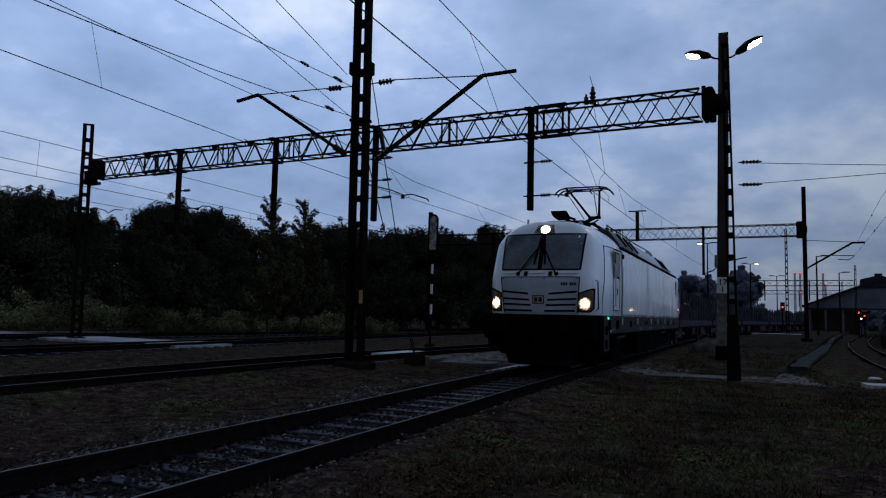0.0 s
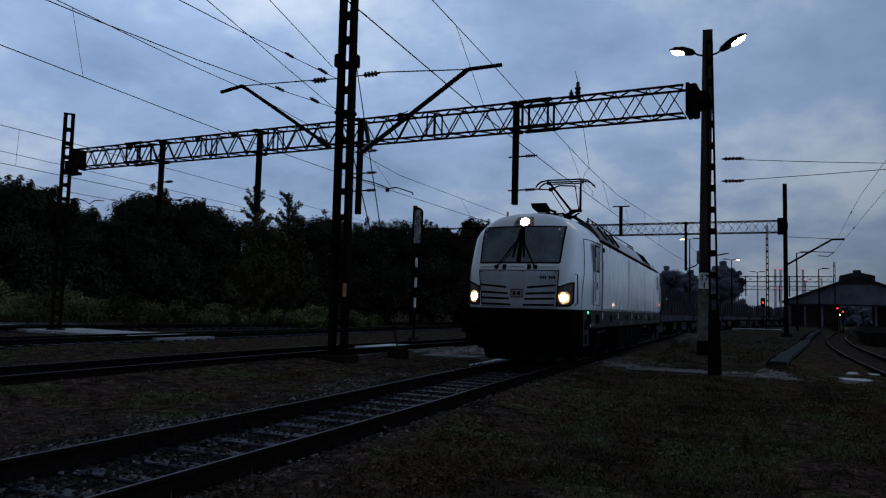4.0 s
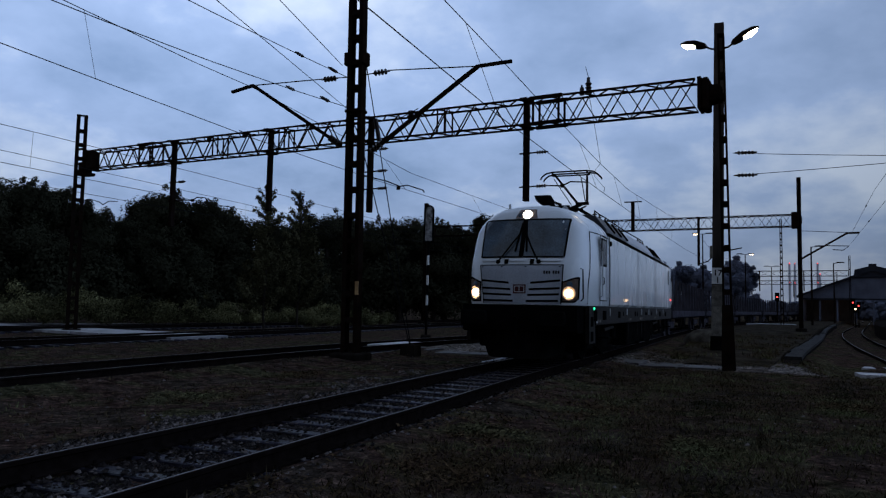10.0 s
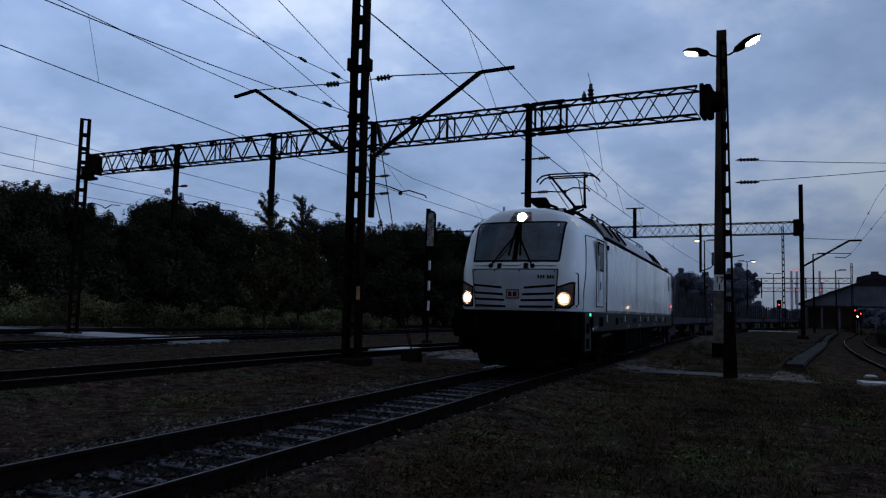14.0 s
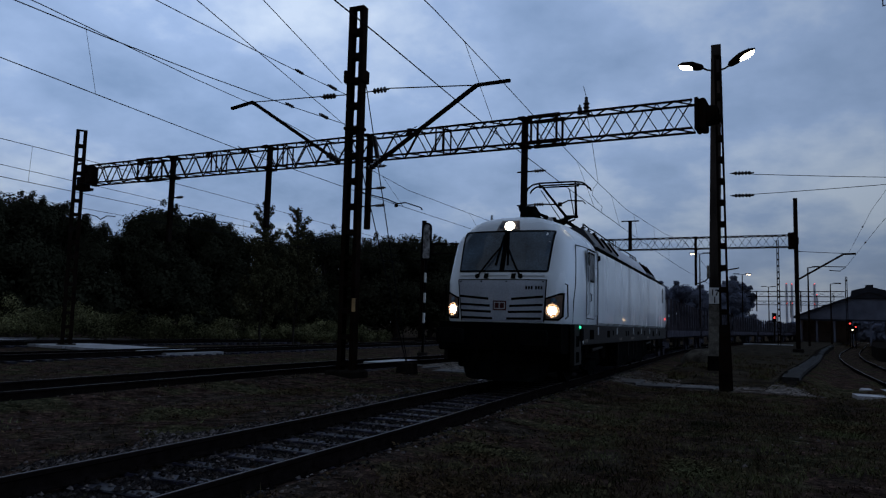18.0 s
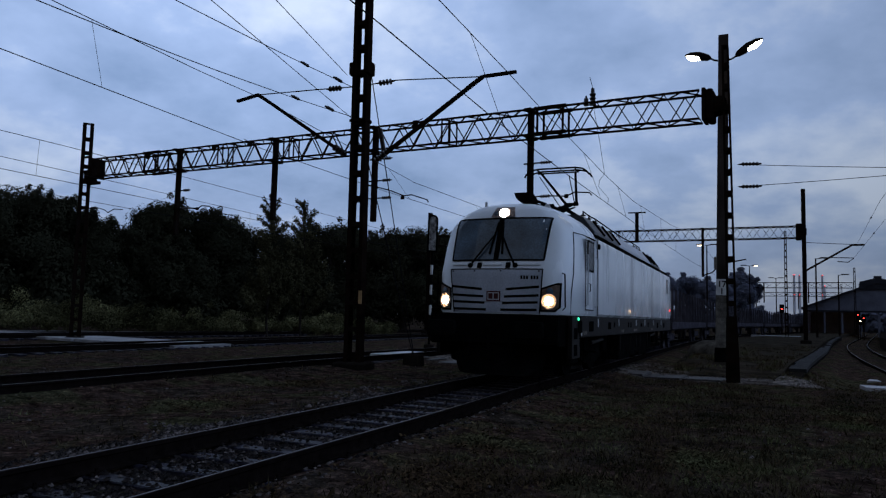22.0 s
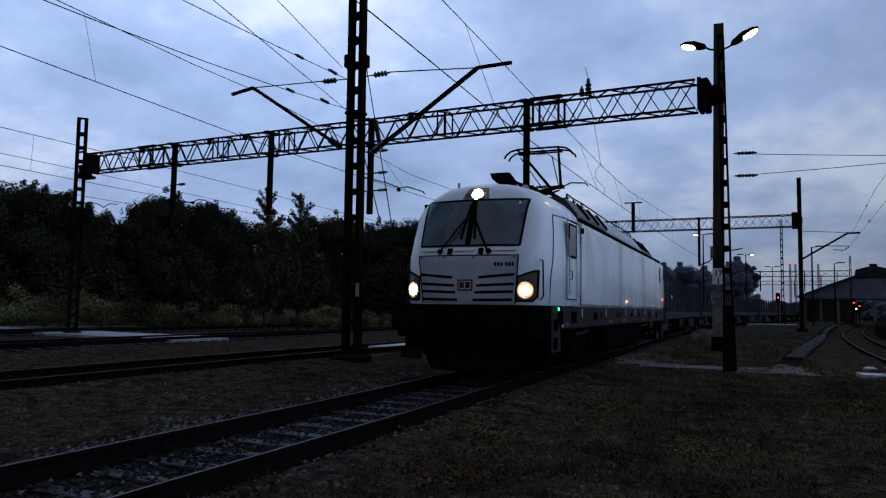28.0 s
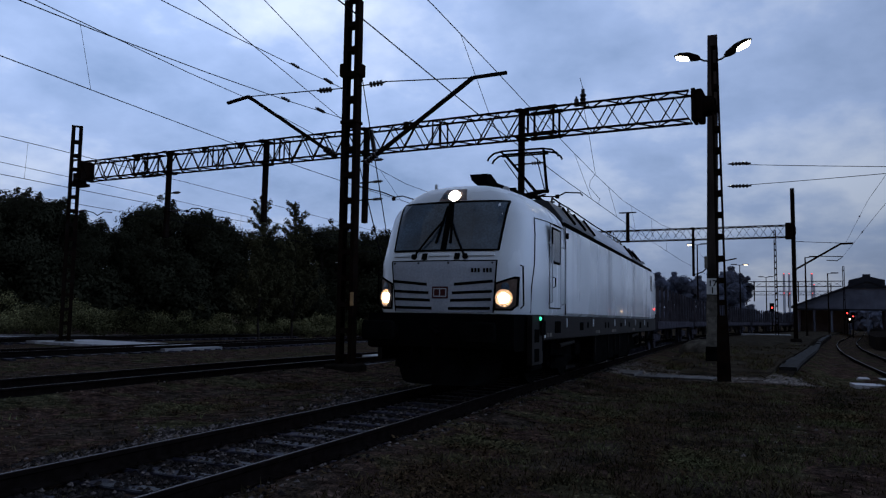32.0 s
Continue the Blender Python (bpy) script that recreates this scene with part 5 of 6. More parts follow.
def catenary(tops, contact, drops):
    """A messenger and a contact wire with droppers, along one track."""
    a = wire(tops, 0.0105, "dark messenger wire above the track", "messenger_wire")
    c = wire(contact, 0.0105, "dark contact wire above the track", "contact_wire")
    for p, q in drops:
        part("dropper", Geo().tube([p, q], 0.006, 4), WIRE, c)
    return a, c


def on(points, y):
    for p, q in zip(points, points[1:]):
        if min(p[1], q[1]) <= y <= max(p[1], q[1]):
            k = (y - p[1]) / (q[1] - p[1])
            return tuple(p[i] + (q[i] - p[i]) * k for i in range(3))
    return tuple(points[-1])


def build_catenaries():
    m1 = [(-5.2, -30, 7.6), (-5.35, -5, 7.1), (-5.5, 5, 7.15), (-5.6, 12.5, 7.42), (-5.7, 17.0, 7.47), (-5.6, 20.1, 7.28), (-5.1, 26.6, 6.66), (-4.9, 32, 6.5), (-4.5, 44, 6.9), (-4.0, 53, 7.4), (-2.9, 70, 6.3), (-1, 92, 7.0)]
    c1 = [(-5.0, -30, 5.5), (-5.0, 9, 5.52), (-4.85, 14, 5.3), (-4.72, 20, 5.24), (-4.65, 36, 5.45), (-4.3, 53, 5.6), (-2.9, 70, 5.3), (-1, 92, 5.3)]
    catenary(m1, c1, [(on(m1, y), on(c1, y)) for y in (-2, 6, 14.2, 24, 29, 34, 40, 46)])
    m2 = [(-12.5, -30, 7.7), (-12.7, -8, 7.1), (-12.8, 9.5, 7.35), (-13.0, 14, 7.36), (-13.3, 16.8, 7.52), (-12.6, 26, 6.6), (-10.8, 38, 6.1), (-9, 54, 7.0)]
    c2 = [(-12.2, -30, 5.6), (-12.4, 8.5, 5.86), (-12.4, 16, 5.72), (-12.0, 21.4, 5.6), (-11.0, 36, 5.5), (-9, 54, 5.4)]
    catenary(m2, c2, [(on(m2, y), on(c2, y)) for y in (0, 10.6, 24, 31, 40)])
    for x, zm, zc in ((-20.0, 6.3, 5.25), (-23.4, 6.25, 5.35)):
        m3 = [(x - 0.4, -15, zm + 0.6), (x - 0.2, 8, zm), (x, 16, zm + 0.02), (x, 22, zm), (x + 0.6, 36, zm - 0.25), (x + 3, 55, zm + 0.4)]
        c3 = [(x - 0.4, -15, zc), (x, 22, zc - 0.05), (x + 0.6, 36, zc - 0.05), (x + 3, 55, zc)]
        catenary(m3, c3, [(on(m3, y), on(c3, y)) for y in (4, 10, 15, 29, 36)])
    # feeders anchored on the middle mast
    for pts, ins in (
        (sag((-10.2, 17.2, 7.55), (-10.2, -14, 7.6), 0.5), 16.4),
        (sag((-10.3, 17.1, 6.75), (-10.3, -16, 6.9), 0.9), 16.2),
        (sag((-10.55, 17.2, 8.0), (-6.6, -0.2, 8.0), 0.0), None),
        (sag((-12.03, 20.1, 7.6), (-7.9, 0.4, 7.6), 0.0), None),
    ):
        w = wire([tuple(p) for p in pts], 0.01)
        if ins:
            a = on([tuple(p) for p in pts], ins)
            insulator(a, (0, -1, 0.02), 0.45, w, 0.045, 4)
            b = on([tuple(p) for p in pts], ins - 1.6)
            insulator(b, (0, -1, 0.02), 0.35, w, 0.04, 3)
    # from the gantry down to the contact wire
    wire([(-4.3, 20.7, 7.55), (-4.6, 23.2, 7.08), (-5.08, 26.6, 6.66)], 0.008, "thin dark jumper wire below the gantry")
    wire([(-5.08, 26.6, 6.66), (-5.22, 26.4, 6.4), (-5.2, 26.1, 6.1), (-4.95, 25.8, 5.8), (-4.72, 25.5, 5.55), (-4.7, 25.2, 5.34)], 0.008, "thin dark jumper wire below the gantry")
    # lines leaving the gantry mast to the right
    for z, dz in ((5.46, -0.4), (4.86, 1.25)):
        w = wire(sag((-0.4, 20.35, z), (14.0, 22.0, z + dz), 0.15), 0.009)
        insulator((-0.36, 20.35, z), (1, 0.11, 0), 0.55, w, 0.05, 5)
    # wires of the station track, rising towards the near end
    m4 = [(6.0, 53, 6.45), (5.0, 36, 6.68), (4.6, 22, 6.95), (4.2, 4, 7.3)]
    c4 = [(5.75, 53, 5.5), (5.25, 36, 5.98), (4.8, 22, 6.2), (4.5, 4, 6.4)]
    for pts in (m4, c4):
        w = wire(pts, 0.008)
        insulator(on(pts, 41), (-0.06, -1, 0.02), 0.4, w, 0.035, 3)


build_catenaries()


# ---- gantry fittings ----
def build_gantry_fittings():
    t = thing("arrester", G1 @ pose(3.38, 0, 7.54), "small dark surge arrester with a rod on the gantry", "arrester")
    part("body", Geo().turned((0, 0, 0), (0, 0, 1), [(0, 0.1), (0.1, 0.1), (0.12, 0.06), (0.2, 0.1), (0.24, 0.06), (0.32, 0.1), (0.36, 0.06), (0.5, 0.05)], 10), PORCELAIN, t)
    part("rod", Geo().tube([(0.0, 0, 0.5), (0.09, 0, 0.85)], 0.009, 5), STEEL_DARK, t)
    part("body", Geo().turned((0.2, 0, 0), (0, 0, 1), [(0, 0.07), (0.2, 0.07), (0.25, 0.03), (0.3, 0.03)], 8), PORCELAIN, t)
    h = thing("gantry_bracket", G1 @ pose(26.2, 0, 7.0), "heavy steel bracket joining the gantry to its mast", "bracket", "gantry brackets")
    part("plate", Geo().box(-0.12, 0.3, -0.2, 0.2, -0.3, 0.3, 0.02).box(-0.35, 0.3, -0.2, 0.2, 0.18, 0.3).box(-0.35, 0.3, -0.2, 0.2, -0.3, -0.18), STEEL_DARK, h)
    q = thing("gantry_bracket", G1 @ pose(-0.18, 0, 7.1), "heavy steel bracket joining the gantry to its mast", "bracket", "gantry brackets")
    part("plate", Geo().loft([[(u, y, z) for y, z in ((-0.26, -k), (0.26, -k), (0.26, k), (-0.26, k))] for u, k in ((-0.1, 0.19), (0.05, 0.2), (0.2, 0.24))]).box(0.18, 0.36, -0.34, 0.34, -0.42, 0.42, 0.03), STEEL_DARK, q)


build_gantry_fittings()


def build_mast_arm():
    """Insulators and a registration arm on the mast at the gantry's far end."""
    t = thing("registration_arm", G1 @ pose(26.3, 0, 0), "thin dark registration arm with insulators on the mast", "bracket arm")
    for z in (7.95, 5.62):
        side = 1 if z > 7 else -1
        part("stub", Geo().bar((0.0, 0, z), (side * 0.2, 0, z), 0.04), STEEL_DARK, t)
        insulator((side * 0.18, 0, z), (side, 0, 0), 0.42, t, 0.055)
    part("arm", Geo().tube([(-0.58, 0, 5.62), (-1.1, 0, 5.5), (-1.35, 0, 5.36), (-1.75, 0, 5.5), (-2.3, 0, 5.45)], 0.02, 6), STEEL_DARK, t)
    for u, tilt in ((22.9, 0.5), (19.0, -0.4), (17.1, 0.45), (9.6, -0.35)):
        f = thing("gantry_clamp", G1 @ pose(u, 0, 7.74), "small dark clamp with a stub rod on the gantry", "clamp", "gantry clamps")
        part("jaw", Geo().box(-0.09, 0.09, -0.3, -0.2, -0.12, 0.08, 0.01), STEEL_DARK, f)
        part("rod", Geo().tube([(-0.25, -0.3, 0.05 - tilt * 0.25), (0.35, -0.3, 0.05 + tilt * 0.35)], 0.016, 6), STEEL_DARK, f)


build_mast_arm()


# ---- tensioning gear of the station track, close overhead ----
def build_tension_gear():
    t = thing("tension_gear", pose(2.27, 12.0, 0), "dark insulators and pulley hanging from a bracket arm", "tension gear")
    part("pulley_block", Geo().turned((-0.22, 0, 6.53), (0, 1, 0), [(-0.09, 0.12), (-0.05, 0.15), (0, 0.12), (0.05, 0.15), (0.09, 0.12)], 18), STEEL_DARK, t)
    part("bracket_arm", Geo().bar((-0.3, 0, 6.85), (3.1, 0, 7.3), 0.12), STEEL_DARK, t)
    part("hanger", Geo().bar((-0.22, 0, 6.4), (-0.22, 0, 6.9), 0.05), STEEL_DARK, t)
    part("strap", Geo().tube([(-0.36, 0, 6.5), (-0.36, 0, 6.16), (-0.08, 0, 6.24)], 0.012, 6), STEEL_DARK, t)
    part("stay", Geo().tube([(-0.16, 0, 6.6), (-0.12, 0, 5.62)], 0.012, 6), STEEL_DARK, t)
    insulator((0.02, 0, 6.75), (0.12, 0, -0.8), 1.0, t, 0.19, 7)
    part("steady_arm", Geo().tube([(-0.19, 0, 5.6), (0.2, 0, 5.62), (3.1, 0, 5.9)], 0.032, 8), STEEL_DARK, t)
    part("mast", Geo().box(3.0, 3.3, -0.15, 0.15, -0.9, 9.0, 0.02), STEEL_DARK, t)


build_tension_gear()



# ---- flat wagons with stanchions behind the locomotive ----
def build_wagon():
    t = thing("flat_wagon", pose(0, 0, 0), "dull dark empty flat wagon with upright steel stanchions", "wagon", "train wagons")
    L = 9.4
    part("deck", Geo().box(-1.35, 1.35, -L, L, 1.12, 1.26, 0.02), WAGON, t)
    for s in (-1, 1):
        part("sole_bar", Geo().box(min(s * 1.3, s * 1.42), max(s * 1.3, s * 1.42), -L, L, 0.92, 1.24, 0.015), WAGON, t)
    part("spine", Geo().box(-0.35, 0.35, -L + 0.3, L - 0.3, 0.75, 1.12), WAGON, t)
    for s in (-1, 1):
        for k in range(12):
            y = -L + 0.5 + k * (2 * L - 1.0) / 11
            part("stanchion", Geo().bar((s * 1.36, y, 1.24), (s * 1.34, y, 2.75), 0.11, 0.09), WAGON, t)
    for k in range(6):
        y = -L + 1.4 + k * 3.2
        part("bolster", Geo().box(-1.3, 1.3, y, y + 0.25, 1.26, 1.42, 0.02), WAGON, t)
    for e in (-1, 1):
        part("headstock", Geo().box(-1.35, 1.35, e * L - 0.08, e * L + 0.08, 0.85, 1.26), WAGON, t)
        for s in (-1, 1):
            part("buffer", Geo().turned((s * 0.875, e * L, 1.05), (0, e, 0), [(0, 0.12), (0.3, 0.1), (0.5, 0.1), (0.52, 0.22), (0.56, 0.2)], 14), WAGON, t)
        for s in (-1, 1):
            part("bogie_side", Geo().box(min(s * 0.95, s * 1.05), max(s * 0.95, s * 1.05), e * 6.7 - 1.2, e * 6.7 + 1.2, 0.35, 0.7, 0.05), WAGON, t)
            for q in (-0.9, 0.9):
                part("wheel", Geo().turned((s * 0.7535, e * 6.7 + q, 0.46), (s, 0, 0), [(-0.07, 0.48), (-0.04, 0.46), (0.06, 0.455), (0.065, 0.38), (0.04, 0.15), (0.08, 0.02)], 20), WAGON, t)
    return t


first_wagon = build_wagon()
WAGONS = [(first_wagon, 29.3)] + [(copy_thing(first_wagon, pose(0, 0, 0)), 29.3 + 19.9 * k) for k in range(1, 8)]


# ---- trees and hedge ----
def leaf_cloud(centres, count, size, rnd):
    """Many small bent leaf clumps round the given centres of (x, y, z, radius, flatness)."""
    total = sum(r * r for *_, r, _ in centres)
    vs, fs = [], []
    for cx, cy, cz, r, flat in centres:
        for _ in range(max(6, int(count * r * r / total))):
            while True:
                p = [rnd.uniform(-1, 1) for _ in range(3)]
                d = math.sqrt(sum(v * v for v in p))
                if 0.2 < d < 1:
                    break
            k = (0.55 + 0.5 * rnd.random()) / d ** 0.4
            x, y, z = cx + p[0] * r * k, cy + p[1] * r * k, cz + p[2] * r * k * flat
            # leaves lie over the clump's outside, unevenly
            out = Vector((p[0] / d + rnd.uniform(-0.55, 0.55), p[1] / d + rnd.uniform(-0.55, 0.55), p[2] / d + 0.25 + rnd.uniform(-0.5, 0.5))).normalized()
            s, a = size * rnd.uniform(0.5, 1.25), rnd.uniform(0, math.tau)
            e = out.orthogonal().normalized()
            e2 = out.cross(e)
            u = (e * math.cos(a) + e2 * math.sin(a)) * s
            w = (e2 * math.cos(a) - e * math.sin(a)) * s * rnd.uniform(0.45, 0.8)
            c = Vector((x, y, z))
            n = len(vs)
            vs += [tuple(c - u), tuple(c - u * 0.2 + w), tuple(c + u), tuple(c + u * 0.1 - w)]
            fs += [(n, n + 1, n + 2), (n, n + 2, n + 3)]
    g = Geo()
    g.v, g.f = vs, fs
    return g


def build_tree(seed, height, spread, label, leaves=23000, mat=None, name="tree", size=0.095, core=False):
    rnd = random.Random(seed)
    t = thing(name, pose(0, 0, 0), label, "tree", "trees along the yard")
    trunk = Geo()
    bend = [(rnd.uniform(-0.2, 0.2) * k, rnd.uniform(-0.2, 0.2) * k, height * 0.85 * k / 5 - 0.3) for k in range(6)]
    trunk.tube(bend, 0.028 * height, 8, 0.004 * height)
    part("trunk", trunk, BARK, t, smooth=50)
    centres = []
    n = 17
    for k in range(n):
        q = rnd.random()
        z = height * (0.22 + 0.7 * q)
        wide = spread * (0.9 - 0.65 * abs(q - 0.35))
        a = rnd.uniform(0, math.tau)
        d = wide * rnd.uniform(0.25, 0.75)
        r = 0.16 * height * rnd.uniform(0.65, 1.15)
        x, y = math.cos(a) * d, math.sin(a) * d
        z = min(z, height - r * 0.8)
        centres.append((x, y, z, r, 0.85))
        base = bend[min(5, max(1, int(5 * z / height * 0.8)))]
        part("limb", Geo().tube([base, ((base[0] + x) / 2, (base[1] + y) / 2, (base[2] + z) / 2 + 0.1), (x, y, z)], 0.008 * height, 6, 0.002 * height), BARK, t)
    # loose sprigs break the outline
    for k in range(26):
        cx, cy, cz, r, flat = centres[rnd.randrange(len(centres))]
        a, up = rnd.uniform(0, math.tau), rnd.uniform(0.0, 1.0)
        d = r * rnd.uniform(0.95, 1.25)
        flatness = math.sqrt(max(0.0, 1 - up * up))
        centres.append((cx + math.cos(a) * d * flatness, cy + math.sin(a) * d * flatness, min(cz + d * up * flat, height * 1.02), rnd.uniform(0.22, 0.5), 1.2))
    crown = leaf_cloud(centres, leaves, size, rnd)
    if core:
        # the inner foliage of a tree seen only from afar
        for cx, cy, cz, r, flat in centres[:17]:
            crown.turned((cx, cy, cz - r * 0.75 * flat), (0, 0, 1), [(r * 0.75 * flat * (1 - math.cos(a)), r * 0.75 * math.sin(a)) for a in (math.pi * k / 5 for k in range(6))], 9)
    part("crown", crown, mat or LEAF, t)
    return t


def build_poplar(seed, height, spread):
    """A thin stem with steep twigs and sparse leaves that thin out towards the tip."""
    rnd = random.Random(seed)
    t = thing("young_tree", pose(0, 0, 0), "slender young poplar with sparse leaves", "tree", "trees along the yard")
    stem = [(0.1 * math.sin(k * 1.3 + seed), 0.1 * math.cos(k * 1.7 + seed), height * k / 8 - (0.3 if k == 0 else 0)) for k in range(9)]
    part("trunk", Geo().tube(stem, 0.07, 7, 0.012), BARK, t, smooth=50)
    centres = []
    for k in range(46):
        q = 0.1 + 0.86 * (k + rnd.random()) / 46
        z = height * q
        x0, y0, _ = stem[min(8, int(q * 8))]
        a, long = rnd.uniform(0, math.tau), spread * (1.15 - 0.95 * q) * rnd.uniform(0.6, 1.1) + 0.15
        rise = rnd.uniform(0.7, 1.3) * long
        tip = (x0 + math.cos(a) * long, y0 + math.sin(a) * long, min(z + rise, height + 0.1))
        part("twig", Geo().tube([(x0, y0, z), ((x0 + tip[0]) / 2, (y0 + tip[1]) / 2, z + rise * 0.4), tip], 0.018, 5, 0.006), BARK, t)
        for j in range(4):
            f = 0.25 + 0.25 * j
            centres.append((x0 + (tip[0] - x0) * f, y0 + (tip[1] - y0) * f, z + (tip[2] - z) * f, (0.42 - 0.26 * q) * rnd.uniform(0.6, 1.1), 1.2))
    for k in range(5):
        centres.append((stem[8][0], stem[8][1], height * (0.9 + 0.022 * k), 0.14, 1.6))
    part("crown", leaf_cloud(centres, 11000, 0.075, rnd), LEAF_YOUNG, t)
    return t


TREE_ROW = [(-43.6, 28.4, 8.1), (-43.4, 31.8, 8.3), (-43.2, 33.3, 8.2), (-43.0, 34.8, 8.2), (-42.7, 36.6, 7.4), (-42.0, 39.2, 7.5), (-41.4, 40.8, 8.5), (-40.9, 42.3, 9.0), (-40.1, 44.2, 8.8), (-39.4, 45.8, 9.2), (-38.5, 47.6, 8.7), (-36.6, 50.8, 8.2), (-34.9, 53.3, 9.2), (-33.3, 55.5, 9.1), (-31.6, 57.5, 9.2), (-29.7, 59.6, 9.5), (-27.8, 61.6, 9.2), (-26.1, 63.1, 9.2), (-24.2, 64.8, 10.0), (-22.4, 66.2, 9.7), (-20.2, 68.5, 9.6), (-17.6, 71.0, 9.3)]


def build_trees():
    kinds = [build_tree(k, 9.0, 3.4, "dense dark broadleaf tree at the edge of the yard") for k in range(5)]
    kinds += [build_tree(k, 9.0, 3.4, "dense dark broadleaf tree behind the first row", leaves=8000, size=0.16) for k in (5, 6)]
    used = set()
    rnd = random.Random(8)
    for i, (x, y, top) in enumerate(TREE_ROW):
        for back in (0, 1):
            k = 5 + i % 2 if back else i * 2 % 5
            d = Vector((x, y)).normalized() * (back * rnd.uniform(4, 7))
            h = (top - (0.4 if back else 0)) / 9.0 + 0.03
            m = pose(x + d.x + rnd.uniform(-0.8, 0.8), y + d.y + rnd.uniform(-0.6, 0.6), ground_z(x, y), 0, 0, rnd.uniform(0, 360)) @ Matrix.Diagonal((h * 1.05, h * 1.05, h, 1))
            if k not in used:
                used.add(k); kinds[k].matrix_basis = m
            else:
                o = copy_thing(kinds[k], pose(0, 0, 0)); o.matrix_basis = m
    # two young poplars before the others
    for seed, x, y, h in ((21, -24.6, 32.8, 7.8), (22, -24.3, 35.6, 7.95)):
        o = build_poplar(seed, h, 1.5)
        o.matrix_basis = pose(x, y, ground_z(x, y))
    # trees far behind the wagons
    far = build_tree(31, 10.2, 3.6, "dark tree with haze in its leaf colour behind the station tracks", leaves=22000, mat=LEAF_FAR, size=0.2, core=True)
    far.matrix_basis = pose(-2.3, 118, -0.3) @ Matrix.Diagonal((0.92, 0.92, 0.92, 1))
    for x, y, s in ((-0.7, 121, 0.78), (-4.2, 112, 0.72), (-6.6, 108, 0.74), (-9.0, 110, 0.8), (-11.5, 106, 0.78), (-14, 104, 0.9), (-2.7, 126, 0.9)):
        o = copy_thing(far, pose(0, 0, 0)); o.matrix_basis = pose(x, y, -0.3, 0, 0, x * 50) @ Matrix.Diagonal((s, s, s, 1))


HEDGE = [(-37.0, 15.0, 1.9), (-35.2, 21.0, 1.9), (-33.6, 23.6, 1.9), (-31.8, 26.0, 1.85), (-28.6, 27.9, 1.7), (-27.3, 30.6, 1.5), (-25.7, 33.2, 1.1), (-24.0, 36.9, 1.0), (-21.2, 41.9, 0.9), (-19.8, 48.1, 0.8)]


def build_hedge():
    rnd = random.Random(5)
    cs = []
    for (xa, ya, ha), (xb, yb, hb) in zip(HEDGE, HEDGE[1:]):
        n = int(math.hypot(xb - xa, yb - ya) / 0.5) + 1
        for k in range(n):
            for row in range(4):
                q = (k + rnd.random()) / n
                top = (ha + (hb - ha) * q + 0.5) * (0.7 + 0.12 * row) * (0.85 + 0.5 * noise.noise((xa + q * 3, ya + q * 4, row))) * rnd.uniform(0.6, 1.12)
                x, y = xa + (xb - xa) * q - 4.6 - row * 1.0 + rnd.uniform(-0.4, 0.4), ya + (yb - ya) * q + row * 0.5 + rnd.uniform(-0.4, 0.4)
                r = rnd.uniform(0.35, 0.7)
                cs.append((x, y, max(0.15, top - r * 0.8) - 0.05, r, 0.85))
                cs.append((x, y, max(0.1, top * 0.35), r, 0.9))
    ob = part("hedge", leaf_cloud(cs, 100000, 0.065, rnd), LEAF_HEDGE)
    tagged(ob, "tangled pale green bramble hedge along the siding", "hedge", kind="stuff")
    # shrubs under the trees close the view to the ground
    cs = []
    for (xa, ya, _), (xb, yb, _) in zip(TREE_ROW, TREE_ROW[1:]):
        for k in range(5):
            q = rnd.random()
            x, y = xa + (xb - xa) * q + 2.0 * rnd.uniform(0, 1.5), ya + (yb - ya) * q - 1.5 * rnd.random()
            cs.append((x, y, rnd.uniform(0.4, 4.2), rnd.uniform(1.0, 1.7), 1.0))
    for (xa, ya, _), (xb, yb, _) in zip(TREE_ROW, TREE_ROW[1:]):
        for k in range(5):
            q = (k + rnd.random()) / 5
            x, y = xa + (xb - xa) * q - 3.0, ya + (yb - ya) * q + 4.0
            cs.append((x, y, rnd.uniform(0.6, 3.4), 1.9, 1.0))
    ob = part("undergrowth", leaf_cloud(cs, 110000, 0.14, rnd), LEAF)
    tagged(ob, "dense dark undergrowth below the trees", "undergrowth", kind="stuff")


build_trees()
build_hedge()


